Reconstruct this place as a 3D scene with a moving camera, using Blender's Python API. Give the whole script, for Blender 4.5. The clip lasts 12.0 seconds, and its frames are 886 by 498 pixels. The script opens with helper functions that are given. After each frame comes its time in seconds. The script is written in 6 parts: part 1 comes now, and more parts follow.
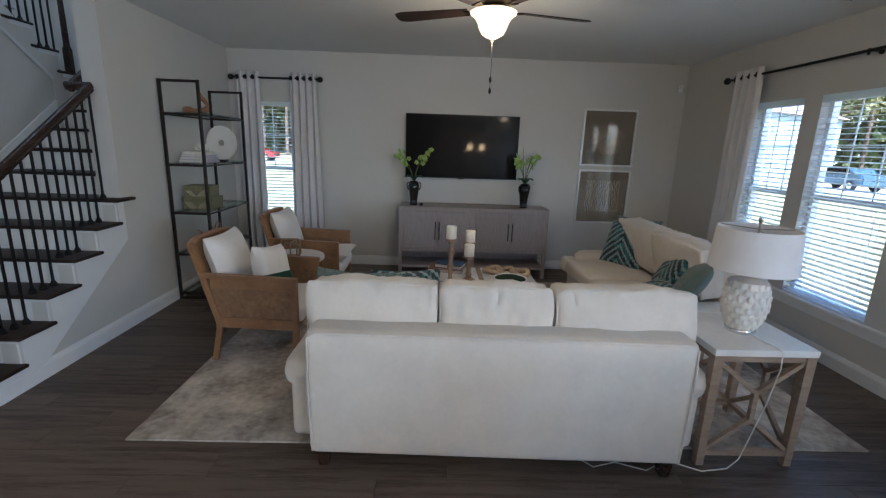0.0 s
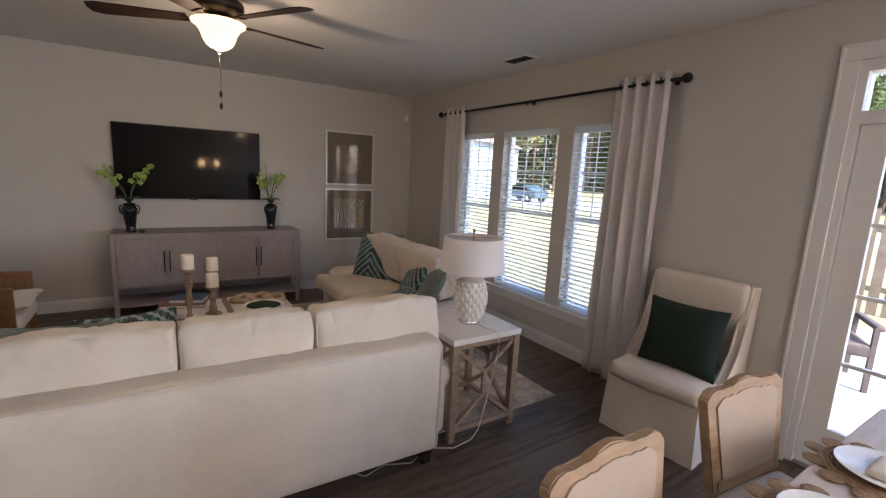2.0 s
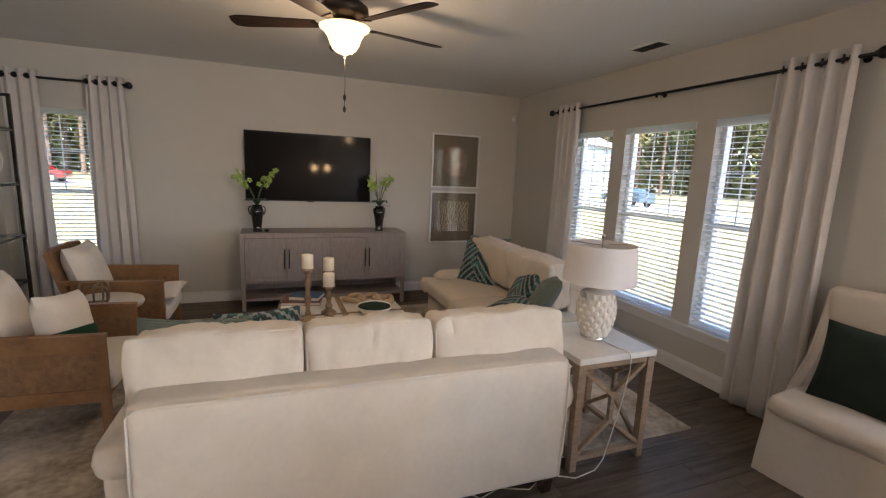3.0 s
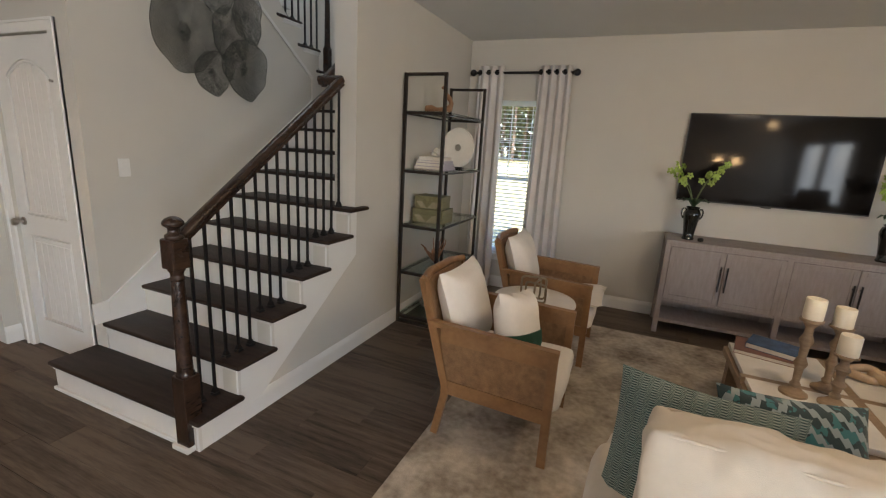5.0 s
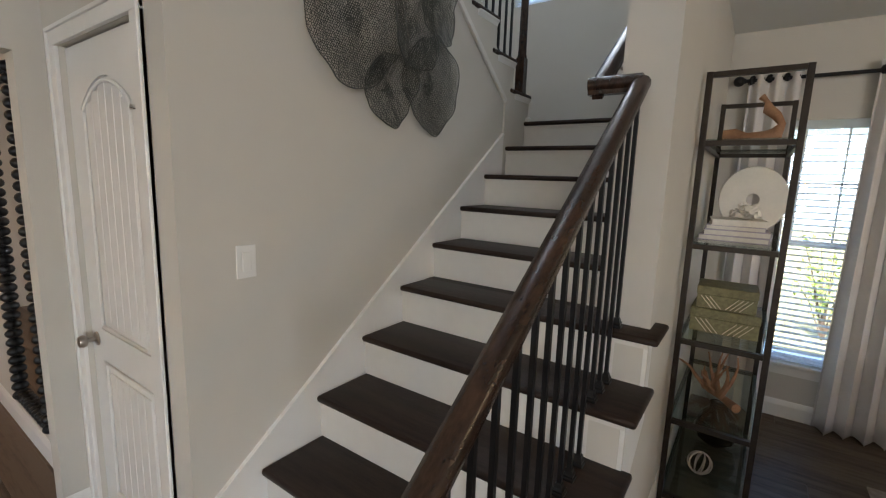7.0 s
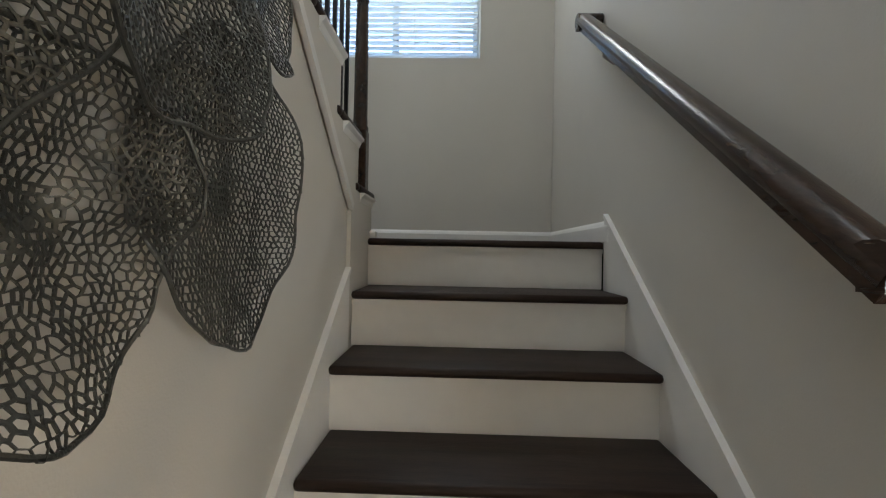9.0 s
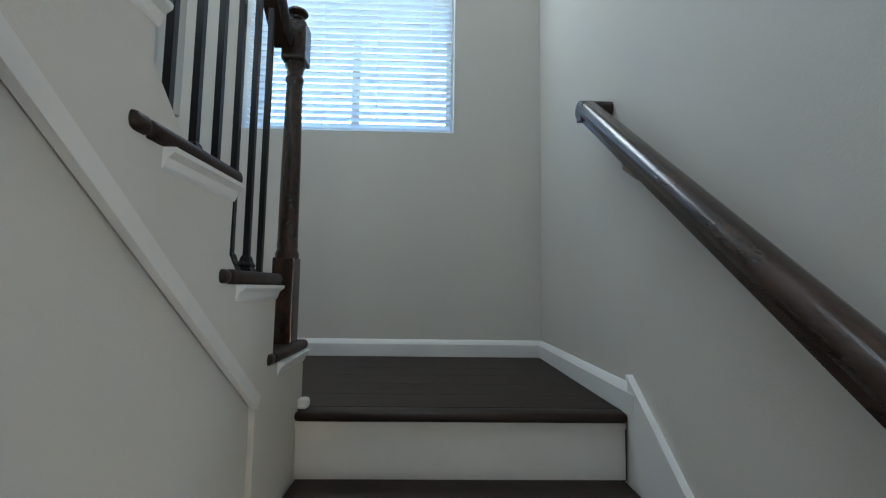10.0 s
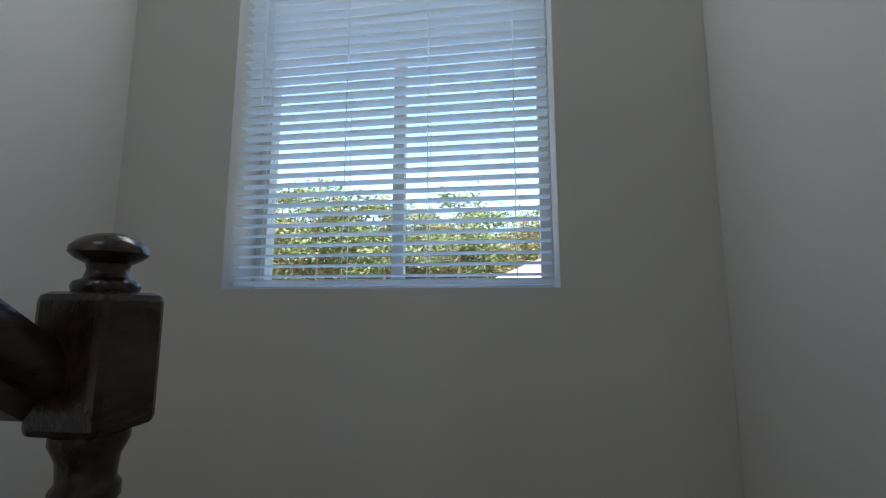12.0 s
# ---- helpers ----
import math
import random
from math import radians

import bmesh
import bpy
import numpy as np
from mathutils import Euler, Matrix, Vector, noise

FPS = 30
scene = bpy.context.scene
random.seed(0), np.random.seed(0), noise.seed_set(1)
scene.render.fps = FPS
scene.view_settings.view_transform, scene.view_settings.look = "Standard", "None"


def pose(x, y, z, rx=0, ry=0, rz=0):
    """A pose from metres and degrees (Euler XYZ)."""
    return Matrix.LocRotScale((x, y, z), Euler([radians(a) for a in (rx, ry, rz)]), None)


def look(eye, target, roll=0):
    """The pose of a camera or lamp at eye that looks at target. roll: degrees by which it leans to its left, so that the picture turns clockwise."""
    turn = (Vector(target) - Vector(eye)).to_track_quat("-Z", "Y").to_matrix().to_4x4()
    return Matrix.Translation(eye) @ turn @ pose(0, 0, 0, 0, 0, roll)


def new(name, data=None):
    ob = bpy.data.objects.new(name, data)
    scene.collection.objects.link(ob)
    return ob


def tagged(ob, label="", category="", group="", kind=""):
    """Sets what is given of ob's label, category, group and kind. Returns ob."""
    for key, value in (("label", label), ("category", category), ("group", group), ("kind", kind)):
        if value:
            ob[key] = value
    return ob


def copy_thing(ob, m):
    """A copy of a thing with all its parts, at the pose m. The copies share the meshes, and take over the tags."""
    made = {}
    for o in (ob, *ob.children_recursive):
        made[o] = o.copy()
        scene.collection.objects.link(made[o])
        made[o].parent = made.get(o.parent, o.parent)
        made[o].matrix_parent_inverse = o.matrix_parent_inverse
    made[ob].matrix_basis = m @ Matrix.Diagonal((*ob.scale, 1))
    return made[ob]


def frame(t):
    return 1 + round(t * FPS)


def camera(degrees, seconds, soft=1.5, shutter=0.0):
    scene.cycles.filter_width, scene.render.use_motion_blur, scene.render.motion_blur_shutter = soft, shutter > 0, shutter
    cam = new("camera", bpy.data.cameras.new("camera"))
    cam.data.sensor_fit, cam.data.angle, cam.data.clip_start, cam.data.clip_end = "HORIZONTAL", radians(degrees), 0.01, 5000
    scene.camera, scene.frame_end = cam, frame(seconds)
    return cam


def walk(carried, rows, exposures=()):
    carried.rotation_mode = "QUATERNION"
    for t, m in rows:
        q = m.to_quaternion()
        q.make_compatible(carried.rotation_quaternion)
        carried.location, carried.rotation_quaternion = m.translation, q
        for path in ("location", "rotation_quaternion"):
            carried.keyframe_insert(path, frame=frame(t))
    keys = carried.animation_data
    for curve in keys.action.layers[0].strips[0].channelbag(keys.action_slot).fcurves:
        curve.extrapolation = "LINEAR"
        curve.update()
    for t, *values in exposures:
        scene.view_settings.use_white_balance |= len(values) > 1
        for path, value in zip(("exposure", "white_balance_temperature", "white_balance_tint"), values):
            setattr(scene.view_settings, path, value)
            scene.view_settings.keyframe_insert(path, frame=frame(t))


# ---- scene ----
cam = camera(90.1, 12.0, soft=1.2)
PATH = [
    (0, (0.42, 0.586, 1.663), (0.471, 2.532, 1.208), 1.9),
    (0.5, (0.425, 0.622, 1.676), (0.834, 2.545, 1.304), 2.6),
    (1, (0.421, 0.571, 1.692), (1.198, 2.385, 1.371), 3.3),
    (1.5, (0.419, 0.545, 1.69), (1.38, 2.268, 1.362), 3.3),
    (2, (0.413, 0.565, 1.69), (1.492, 2.215, 1.355), 3.0),
    (2.5, (0.382, 0.612, 1.684), (1.414, 2.292, 1.348), 2.2),
    (3, (0.345, 0.804, 1.663), (1.058, 2.641, 1.324), 2.5),
    (3.2, (0.327, 0.892, 1.671), (0.899, 2.776, 1.32), 2.6),
    (4.8, (-0.23, 1.517, 1.655), (-0.852, 3.36, 1.194), 3.3),
    (5, (-0.341, 1.647, 1.636), (-1.098, 3.44, 1.176), 3.4),
    (5.5, (-0.679, 1.922, 1.642), (-1.709, 3.572, 1.179), 3.3),
    (6, (-1.093, 2.163, 1.644), (-2.248, 3.734, 1.197), 2.5),
    (6.5, (-1.485, 2.449, 1.634), (-2.7, 3.984, 1.227), 2.1),
    (6.7, (-1.659, 2.546, 1.654), (-2.856, 4.104, 1.282), 2.0),
    (7.4, (-2.38, 2.79, 1.7), (-3.33, 4.52, 1.46), 2.0),
    (7.9, (-2.72, 3.13, 1.775), (-3.28, 5.04, 1.645), 2.1),
    (8.5, (-2.911, 3.555, 1.883), (-3.118, 5.544, 1.856), 2.1),
    (9, (-3.024, 3.832, 2.04), (-3.082, 5.832, 2.052), 1.1),
    (9.5, (-3.001, 4.121, 2.257), (-2.959, 6.119, 2.328), 1.0),
    (10, (-3.004, 4.323, 2.44), (-2.952, 6.315, 2.616), 0.8),
    (10.5, (-2.968, 4.57, 2.645), (-2.908, 6.547, 2.94), 0.5),
    (11, (-2.993, 4.793, 2.881), (-2.993, 6.756, 3.263), 0.2),
    (11.5, (-2.979, 5.022, 3.068), (-3.073, 6.986, 3.432), 0.4),
    (12, (-3.052, 5.242, 3.204), (-3.343, 7.202, 3.477), 0.1),
]
walk(cam, [(t, look(eye, target, roll)) for t, eye, target, roll in PATH], [(0, 2.45, 4950, 8), (1.0, 2.4, 5600, 12), (2.0, 2.4, 5900, 19), (3.2, 2.65, 6250, 16), (5, 2.95, 6250, 12), (6.7, 2.95, 6100, 11), (8.5, 3.0, 6700, 10), (9.5, 3.15, 6150, 7), (10, 3.15, 5750, 4), (11, 2.55, 5850, 6), (12, 1.95, 6000, 10)])

# ---- world, sun, lights ----
world = bpy.data.worlds.new("world")
scene.world = world
world.use_nodes = True
wn = world.node_tree
sky = wn.nodes.new("ShaderNodeTexSky")
sky.sky_type, sky.sun_disc = "NISHITA", False
sky.sun_elevation, sky.sun_rotation = radians(50), radians(182)
wn.links.new(sky.outputs[0], wn.nodes["Background"].inputs[0])
wn.nodes["Background"].inputs[1].default_value = 0.15


def lamp(name, kind, power, colour, m, size=0.1, size_y=None):
    data = bpy.data.lights.new(name, kind)
    data.energy, data.color = power, colour
    if kind == "AREA":
        data.size = size
        if size_y:
            data.shape, data.size_y = "RECTANGLE", size_y
    elif kind == "POINT":
        data.shadow_soft_size = size
    ob = new(name, data)
    ob.matrix_world = m
    return ob


SUN_DIR = Vector((math.sin(radians(182)) * math.cos(radians(50)), math.cos(radians(182)) * math.cos(radians(50)), math.sin(radians(50))))
sun = lamp("sun", "SUN", 3.2, (1.0, 0.95, 0.87), look(SUN_DIR * 30, (0, 0, 0)))
sun.data.angle = radians(0.5)
WARM = (1.0, 0.72, 0.42)
XRW = 3.70
lamp("fan_bulb", "POINT", 5, WARM, pose(0.8, 3.9, 2.36), 0.05)
lamp("kitchen_light", "AREA", 4.5, (1.0, 0.80, 0.58), pose(1.9, -1.6, 2.755, 0, 0, 0), 0.5)
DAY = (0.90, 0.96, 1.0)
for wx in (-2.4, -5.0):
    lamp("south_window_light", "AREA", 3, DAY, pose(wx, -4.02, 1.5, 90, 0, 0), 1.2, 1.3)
for wy in (-1.3, -3.0):
    lamp("east_window_light", "AREA", 14, DAY, pose(XRW + 0.02, wy, 1.5, 90, 0, 90), 1.2, 1.3)
# added fill under the stairwell ceiling; no fixture there
lamp("stairwell_top_fill", "AREA", 1.2, (0.86, 0.93, 1.0), pose(-3.6, 4.3, 5.48), 0.5)
# added cool fill before the closed upper south wall, which has no window
lamp("stairwell_south_fill", "AREA", 1.2, DAY, pose(-3.8, 3.285, 4.3, 90, 0, 0), 0.9, 1.2)
lamp("landing_window_light", "AREA", 2.6, DAY, pose(-3.46, 6.60, 4.80, 58, 0, 180), 1.0, 0.35)
lamp("pendant_bulb", "POINT", 1.5, WARM, pose(1.62, -2.8, 1.62), 0.05)
lamp("pendant_bulb", "POINT", 1.5, WARM, pose(2.02, -2.8, 1.62), 0.05)
# two unseen warm fills for the hall and stair wall, no fixtures modelled
lamp("warm_hall_fill", "AREA", 3.2, (1.0, 0.58, 0.27), pose(-6.6, 1.9, 2.755, 0, 0, 0), 0.4)
lamp("warm_hall_fill", "AREA", 1.3, (1.0, 0.66, 0.38), pose(-2.2, 1.4, 2.755, 0, 0, 0), 0.4)

# ---- materials ----


def mat(name, colour, rough=0.5, metal=0.0, vary=0.12, scale=6.0, bump=0.0, bscale=60.0, rnd=0.0, stretch=(1, 1, 1), sheen=0.0, coat=0.0, colour2=None):
    m = bpy.data.materials.new(name)
    m.use_nodes = True
    nt = m.node_tree
    b = nt.nodes["Principled BSDF"]
    b.inputs["Roughness"].default_value, b.inputs["Metallic"].default_value = rough, metal
    b.inputs["Sheen Weight"].default_value = sheen
    b.inputs["Coat Weight"].default_value = coat
    tc, mp = nt.nodes.new("ShaderNodeTexCoord"), nt.nodes.new("ShaderNodeMapping")
    mp.inputs["Scale"].default_value = stretch
    nt.links.new(tc.outputs["Object"], mp.inputs[0])
    n1, n2 = nt.nodes.new("ShaderNodeTexNoise"), nt.nodes.new("ShaderNodeTexNoise")
    n1.inputs["Scale"].default_value, n2.inputs["Scale"].default_value = scale, scale * 7
    n1.inputs["Detail"].default_value = n2.inputs["Detail"].default_value = 5
    for n in (n1, n2):
        nt.links.new(mp.outputs[0], n.inputs["Vector"])
    if rnd:
        oi, ml, cb = nt.nodes.new("ShaderNodeObjectInfo"), nt.nodes.new("ShaderNodeMath"), nt.nodes.new("ShaderNodeCombineXYZ")
        ml.operation, ml.inputs[1].default_value = "MULTIPLY", 37.0
        nt.links.new(oi.outputs["Random"], ml.inputs[0])
        for q in range(3):
            nt.links.new(ml.outputs[0], cb.inputs[q])
        nt.links.new(cb.outputs[0], mp.inputs["Location"])
    add = nt.nodes.new("ShaderNodeMath")
    add.operation = "ADD"
    nt.links.new(n1.outputs[0], add.inputs[0])
    half = nt.nodes.new("ShaderNodeMath")
    half.operation = "MULTIPLY"
    half.inputs[1].default_value = 0.5
    nt.links.new(n2.outputs[0], half.inputs[0])
    nt.links.new(half.outputs[0], add.inputs[1])
    last = add.outputs[0]
    if rnd:
        info, mul = nt.nodes.new("ShaderNodeObjectInfo"), nt.nodes.new("ShaderNodeMath")
        mul.operation = "MULTIPLY_ADD"
        mul.inputs[1].default_value = rnd
        nt.links.new(info.outputs["Random"], mul.inputs[0])
        nt.links.new(last, mul.inputs[2])
        last = mul.outputs[0]
    ramp = nt.nodes.new("ShaderNodeValToRGB")
    c2 = colour2 or tuple(min(1, c * (1 + vary)) for c in colour)
    c1 = colour if colour2 else tuple(c * (1 - vary) for c in colour)
    ramp.color_ramp.elements[0].position, ramp.color_ramp.elements[1].position = 0.5, 1.0 + rnd
    ramp.color_ramp.elements[0].color, ramp.color_ramp.elements[1].color = (*c1, 1), (*c2, 1)
    nt.links.new(last, ramp.inputs[0])
    nt.links.new(ramp.outputs[0], b.inputs["Base Color"])
    if bump:
        nb, bp = nt.nodes.new("ShaderNodeTexNoise"), nt.nodes.new("ShaderNodeBump")
        nb.inputs["Scale"].default_value = bscale
        nb.inputs["Detail"].default_value = 4
        nt.links.new(mp.outputs[0], nb.inputs["Vector"])
        bp.inputs["Strength"].default_value, bp.inputs["Distance"].default_value = bump, 0.004
        nt.links.new(nb.outputs[0], bp.inputs["Height"])
        nt.links.new(bp.outputs[0], b.inputs["Normal"])
    return m


def glass_mat(name, tint=(1, 1, 1), ior=1.45):
    m = bpy.data.materials.new(name)
    m.use_nodes = True
    nt = m.node_tree
    nt.nodes.remove(nt.nodes["Principled BSDF"])
    tr, gl, mx = nt.nodes.new("ShaderNodeBsdfTransparent"), nt.nodes.new("ShaderNodeBsdfGlossy"), nt.nodes.new("ShaderNodeMixShader")
    lw, pw, ml = nt.nodes.new("ShaderNodeLayerWeight"), nt.nodes.new("ShaderNodeMath"), nt.nodes.new("ShaderNodeMath")
    tr.inputs[0].default_value, gl.inputs["Roughness"].default_value = (*tint, 1), 0.02
    pw.operation, ml.operation = "POWER", "MULTIPLY_ADD"
    lw.inputs[0].default_value, pw.inputs[1].default_value = 0.5, 5.0
    ml.inputs[1].default_value, ml.inputs[2].default_value = 0.9, ((ior - 1) / (ior + 1)) ** 2
    nt.links.new(lw.outputs["Facing"], pw.inputs[0])
    nt.links.new(pw.outputs[0], ml.inputs[0])
    nt.links.new(ml.outputs[0], mx.inputs[0])
    nt.links.new(tr.outputs[0], mx.inputs[1])
    nt.links.new(gl.outputs[0], mx.inputs[2])
    nt.links.new(mx.outputs[0], nt.nodes["Material Output"].inputs[0])
    return m


def glow_mat(name, colour, strength):
    m = bpy.data.materials.new(name)
    m.use_nodes = True
    b = m.node_tree.nodes["Principled BSDF"]
    b.inputs["Base Color"].default_value = b.inputs["Emission Color"].default_value = (*colour, 1)
    b.inputs["Emission Strength"].default_value = strength
    return m


def pattern_mat(name, dark, light, scale, kind="wave", rough=0.8):
    """A woven geometric pattern: zigzag bands over a diamond grid."""
    m = mat(name, dark, rough, 0, 0.1, 8, 0.3, 300, sheen=0.2)
    nt = m.node_tree
    b = nt.nodes["Principled BSDF"]
    tc, mp = nt.nodes.new("ShaderNodeTexCoord"), nt.nodes.new("ShaderNodeMapping")
    nt.links.new(tc.outputs["Object"], mp.inputs[0])
    mp.inputs["Scale"].default_value = (scale, scale, scale)
    sep = nt.nodes.new("ShaderNodeSeparateXYZ")
    nt.links.new(mp.outputs[0], sep.inputs[0])

    def op(kind, a, c=None, v=None):
        n = nt.nodes.new("ShaderNodeMath")
        n.operation = kind
        nt.links.new(a, n.inputs[0])
        if c is not None:
            nt.links.new(c, n.inputs[1])
        elif v is not None:
            n.inputs[1].default_value = v
        return n.outputs[0]

    px = op("PINGPONG", sep.outputs[0], v=0.5)
    fine = op("MULTIPLY", op("PINGPONG", sep.outputs[0], v=0.09), v=1.4)
    if kind == "zigzag":
        s = op("ADD", op("ADD", op("ABSOLUTE", sep.outputs[0]), op("ABSOLUTE", sep.outputs[2])), fine)
        band = op("PINGPONG", s, v=0.28)
        mask = op("LESS_THAN", band, v=0.10)
    else:
        s = op("ADD", op("MULTIPLY", px, v=1.0), sep.outputs[2])
        band = op("PINGPONG", op("ADD", s, op("PINGPONG", sep.outputs[0], v=0.25)), v=0.12)
        mask = op("LESS_THAN", band, v=0.055)
    nz = nt.nodes.new("ShaderNodeTexNoise")
    nz.inputs["Scale"].default_value = 3
    nt.links.new(mp.outputs[0], nz.inputs["Vector"])
    mixd = nt.nodes.new("ShaderNodeMix")
    mixd.data_type = "RGBA"
    mixd.inputs[6].default_value, mixd.inputs[7].default_value = (*dark, 1), ((dark[0] * 1.2 + 0.02, dark[1] * 3 + 0.05, dark[2] * 3 + 0.04, 1) if kind == "zigzag" else (dark[0] * 1.6, dark[1] * 1.7, dark[2] * 1.7, 1))
    nt.links.new(op("GREATER_THAN", nz.outputs[0], v=0.55), mixd.inputs[0])
    mx = nt.nodes.new("ShaderNodeMix")
    mx.data_type = "RGBA"
    mx.inputs[7].default_value = (*light, 1)
    nt.links.new(mixd.outputs[2], mx.inputs[6])
    nt.links.new(mask, mx.inputs[0])
    nt.links.new(mx.outputs[2], b.inputs["Base Color"])
    return m


WALL = mat("greige wall paint", (0.56, 0.535, 0.49), 0.75, vary=0.025, scale=0.8, bump=0.12, bscale=220)
WALL_COOL = WALL
CEIL = mat("ceiling paint", (0.72, 0.72, 0.70), 0.9, vary=0.02, scale=1, bump=0.25, bscale=120)
TRIM = mat("white trim paint", (0.73, 0.72, 0.70), 0.4, vary=0.02, scale=3)
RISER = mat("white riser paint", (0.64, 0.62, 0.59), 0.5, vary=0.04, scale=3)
PLANK = mat("grey oak vinyl plank", (0.024, 0.017, 0.012), 0.42, vary=0.3, scale=3, bump=0.25, bscale=30, rnd=0.28, stretch=(0.7, 9, 9), colour2=(0.135, 0.100, 0.074))
TREAD = mat("espresso stained tread", (0.009, 0.005, 0.0035), 0.5, vary=0.3, scale=4, bump=0.2, bscale=40, stretch=(0.8, 8, 8), colour2=(0.036, 0.021, 0.015))
RAILM = mat("espresso rail wood", (0.012, 0.007, 0.005), 0.25, vary=0.3, scale=4, bump=0.15, bscale=40, stretch=(8, 0.8, 4), colour2=(0.055, 0.030, 0.020))
for wood in (TREAD, PLANK):
    wood.node_tree.nodes["Principled BSDF"].inputs["Specular IOR Level"].default_value = 0.22
IRON = mat("satin black iron", (0.012, 0.012, 0.013), 0.38, 0.4, 0.1)
BRONZE = mat("aged bronze metal", (0.032, 0.025, 0.020), 0.42, 0.7, 0.35, 12, 0.3, 80)
LINEN = mat("cream linen", (0.66, 0.59, 0.50), 0.9, vary=0.06, scale=5, bump=0.35, bscale=500, sheen=0.15)
WHITECLOTH = mat("white cotton", (0.74, 0.70, 0.65), 0.9, vary=0.05, scale=5, bump=0.35, bscale=450, sheen=0.1)
BEIGE = mat("beige slipcover", (0.64, 0.57, 0.49), 0.9, vary=0.05, scale=4, bump=0.4, bscale=400, sheen=0.1)
CURTAIN = mat("pale linen curtain", (0.66, 0.63, 0.61), 0.9, vary=0.04, scale=8, bump=0.3, bscale=500)
OAK = mat("honey oak", (0.18, 0.088, 0.033), 0.45, vary=0.25, scale=5, bump=0.2, bscale=50, stretch=(6, 1, 1), colour2=(0.30, 0.16, 0.068))
CANE = mat("woven cane", (0.15, 0.08, 0.035), 0.6, vary=0.3, scale=30, bump=0.9, bscale=160, colour2=(0.28, 0.16, 0.075))
WASHED = mat("weathered oak", (0.22, 0.15, 0.095), 0.6, vary=0.3, scale=6, bump=0.35, bscale=60, stretch=(1, 1, 6), colour2=(0.36, 0.265, 0.18))
GREYWOOD = mat("grey washed mango wood", (0.25, 0.205, 0.195), 0.5, vary=0.2, scale=9, bump=0.3, bscale=60, stretch=(5, 1, 1), colour2=(0.315, 0.272, 0.258))
STONE = mat("white stone top", (0.70, 0.67, 0.62), 0.35, vary=0.08, scale=5)
CERAMIC = mat("matt white ceramic", (0.72, 0.68, 0.62), 0.55, vary=0.05, scale=8, bump=0.2, bscale=90)
SHADE = mat("white drum shade", (0.74, 0.71, 0.70), 0.9, vary=0.03, scale=5, bump=0.3, bscale=500)
CHROME = mat("chrome", (0.75, 0.75, 0.75), 0.12, 1.0, 0.02)
SILVER = mat("brushed silver frame", (0.72, 0.71, 0.68), 0.4, 0.35, 0.1, 20)
NICKEL = mat("satin nickel", (0.42, 0.38, 0.34), 0.3, 1.0, 0.05)
BLACKGLOSS = mat("black glazed ceramic", (0.010, 0.011, 0.010), 0.1, 0, 0.1, coat=0.5)
SCREEN = mat("screen glass", (0.006, 0.005, 0.005), 0.06, 0, 0.05)
SCREEN.node_tree.nodes["Principled BSDF"].inputs["Specular IOR Level"].default_value = 0.12
BLACKPL = mat("black plastic", (0.015, 0.015, 0.015), 0.4, 0, 0.1)
GREENV = mat("dark green velvet", (0.003, 0.015, 0.008), 0.9, vary=0.3, scale=6, bump=0.3, bscale=200, sheen=0.06)
GREENC = mat("green cotton band", (0.008, 0.060, 0.034), 0.85, vary=0.2, scale=6, bump=0.3, bscale=300)
PATT = pattern_mat("green ikat weave", (0.012, 0.034, 0.040), (0.26, 0.31, 0.32), 7.0, "zigzag")
PATT2 = pattern_mat("teal chevron weave", (0.014, 0.040, 0.038), (0.27, 0.32, 0.29), 30, "wave")
WAX = mat("ivory candle wax", (0.78, 0.71, 0.58), 0.5, vary=0.03)
PETAL = mat("green orchid petal", (0.30, 0.42, 0.09), 0.6, vary=0.2, scale=20)
LEAF = mat("dark leaf", (0.02, 0.045, 0.02), 0.5, vary=0.3, scale=20)
STEM = mat("stem", (0.07, 0.10, 0.03), 0.6, vary=0.2)
DRIFT = mat("driftwood", (0.20, 0.095, 0.045), 0.7, vary=0.3, scale=15, bump=0.6, bscale=60, colour2=(0.36, 0.20, 0.11))
WOODRING = mat("pale carved wood", (0.42, 0.30, 0.19), 0.6, vary=0.15, scale=12, bump=0.4, bscale=90)
MESHMET = mat("hammered pewter", (0.10, 0.103, 0.094), 0.36, 0.7, 0.25, 12, 0.8, 120)
GREENBOX = mat("olive patterned box", (0.17, 0.155, 0.075), 0.6, vary=0.35, scale=60, bump=0.4, bscale=120)
PAPER = mat("paper pages", (0.70, 0.66, 0.60), 0.9)
BOOKB = mat("blue book cloth", (0.05, 0.09, 0.17), 0.6, vary=0.4, scale=20)
BOOKR = mat("rust book cloth", (0.20, 0.10, 0.08), 0.6)
BOOKL = mat("lilac book cloth", (0.42, 0.38, 0.44), 0.6)
SHELL = mat("brown linen mat board", (0.20, 0.165, 0.115), 0.9, vary=0.08, scale=40)
BUFF = mat("buff reed", (0.66, 0.58, 0.44), 0.8, vary=0.25, scale=30)
BROWNREED = mat("brown reed", (0.42, 0.30, 0.20), 0.8, vary=0.25, scale=30)
GLASS = glass_mat("clear glass")
SHELFGLASS = glass_mat("shelf glass", (0.86, 0.93, 0.90), 1.5)
SMOKE = glass_mat("smoky glass", (0.42, 0.38, 0.34), 1.6)
MIRROR = mat("mirror silver", (0.9, 0.9, 0.9), 0.02, 1.0, 0.0)
BLIND = mat("white blind slat", (0.78, 0.78, 0.76), 0.45, vary=0.02)
bn = BLIND.node_tree
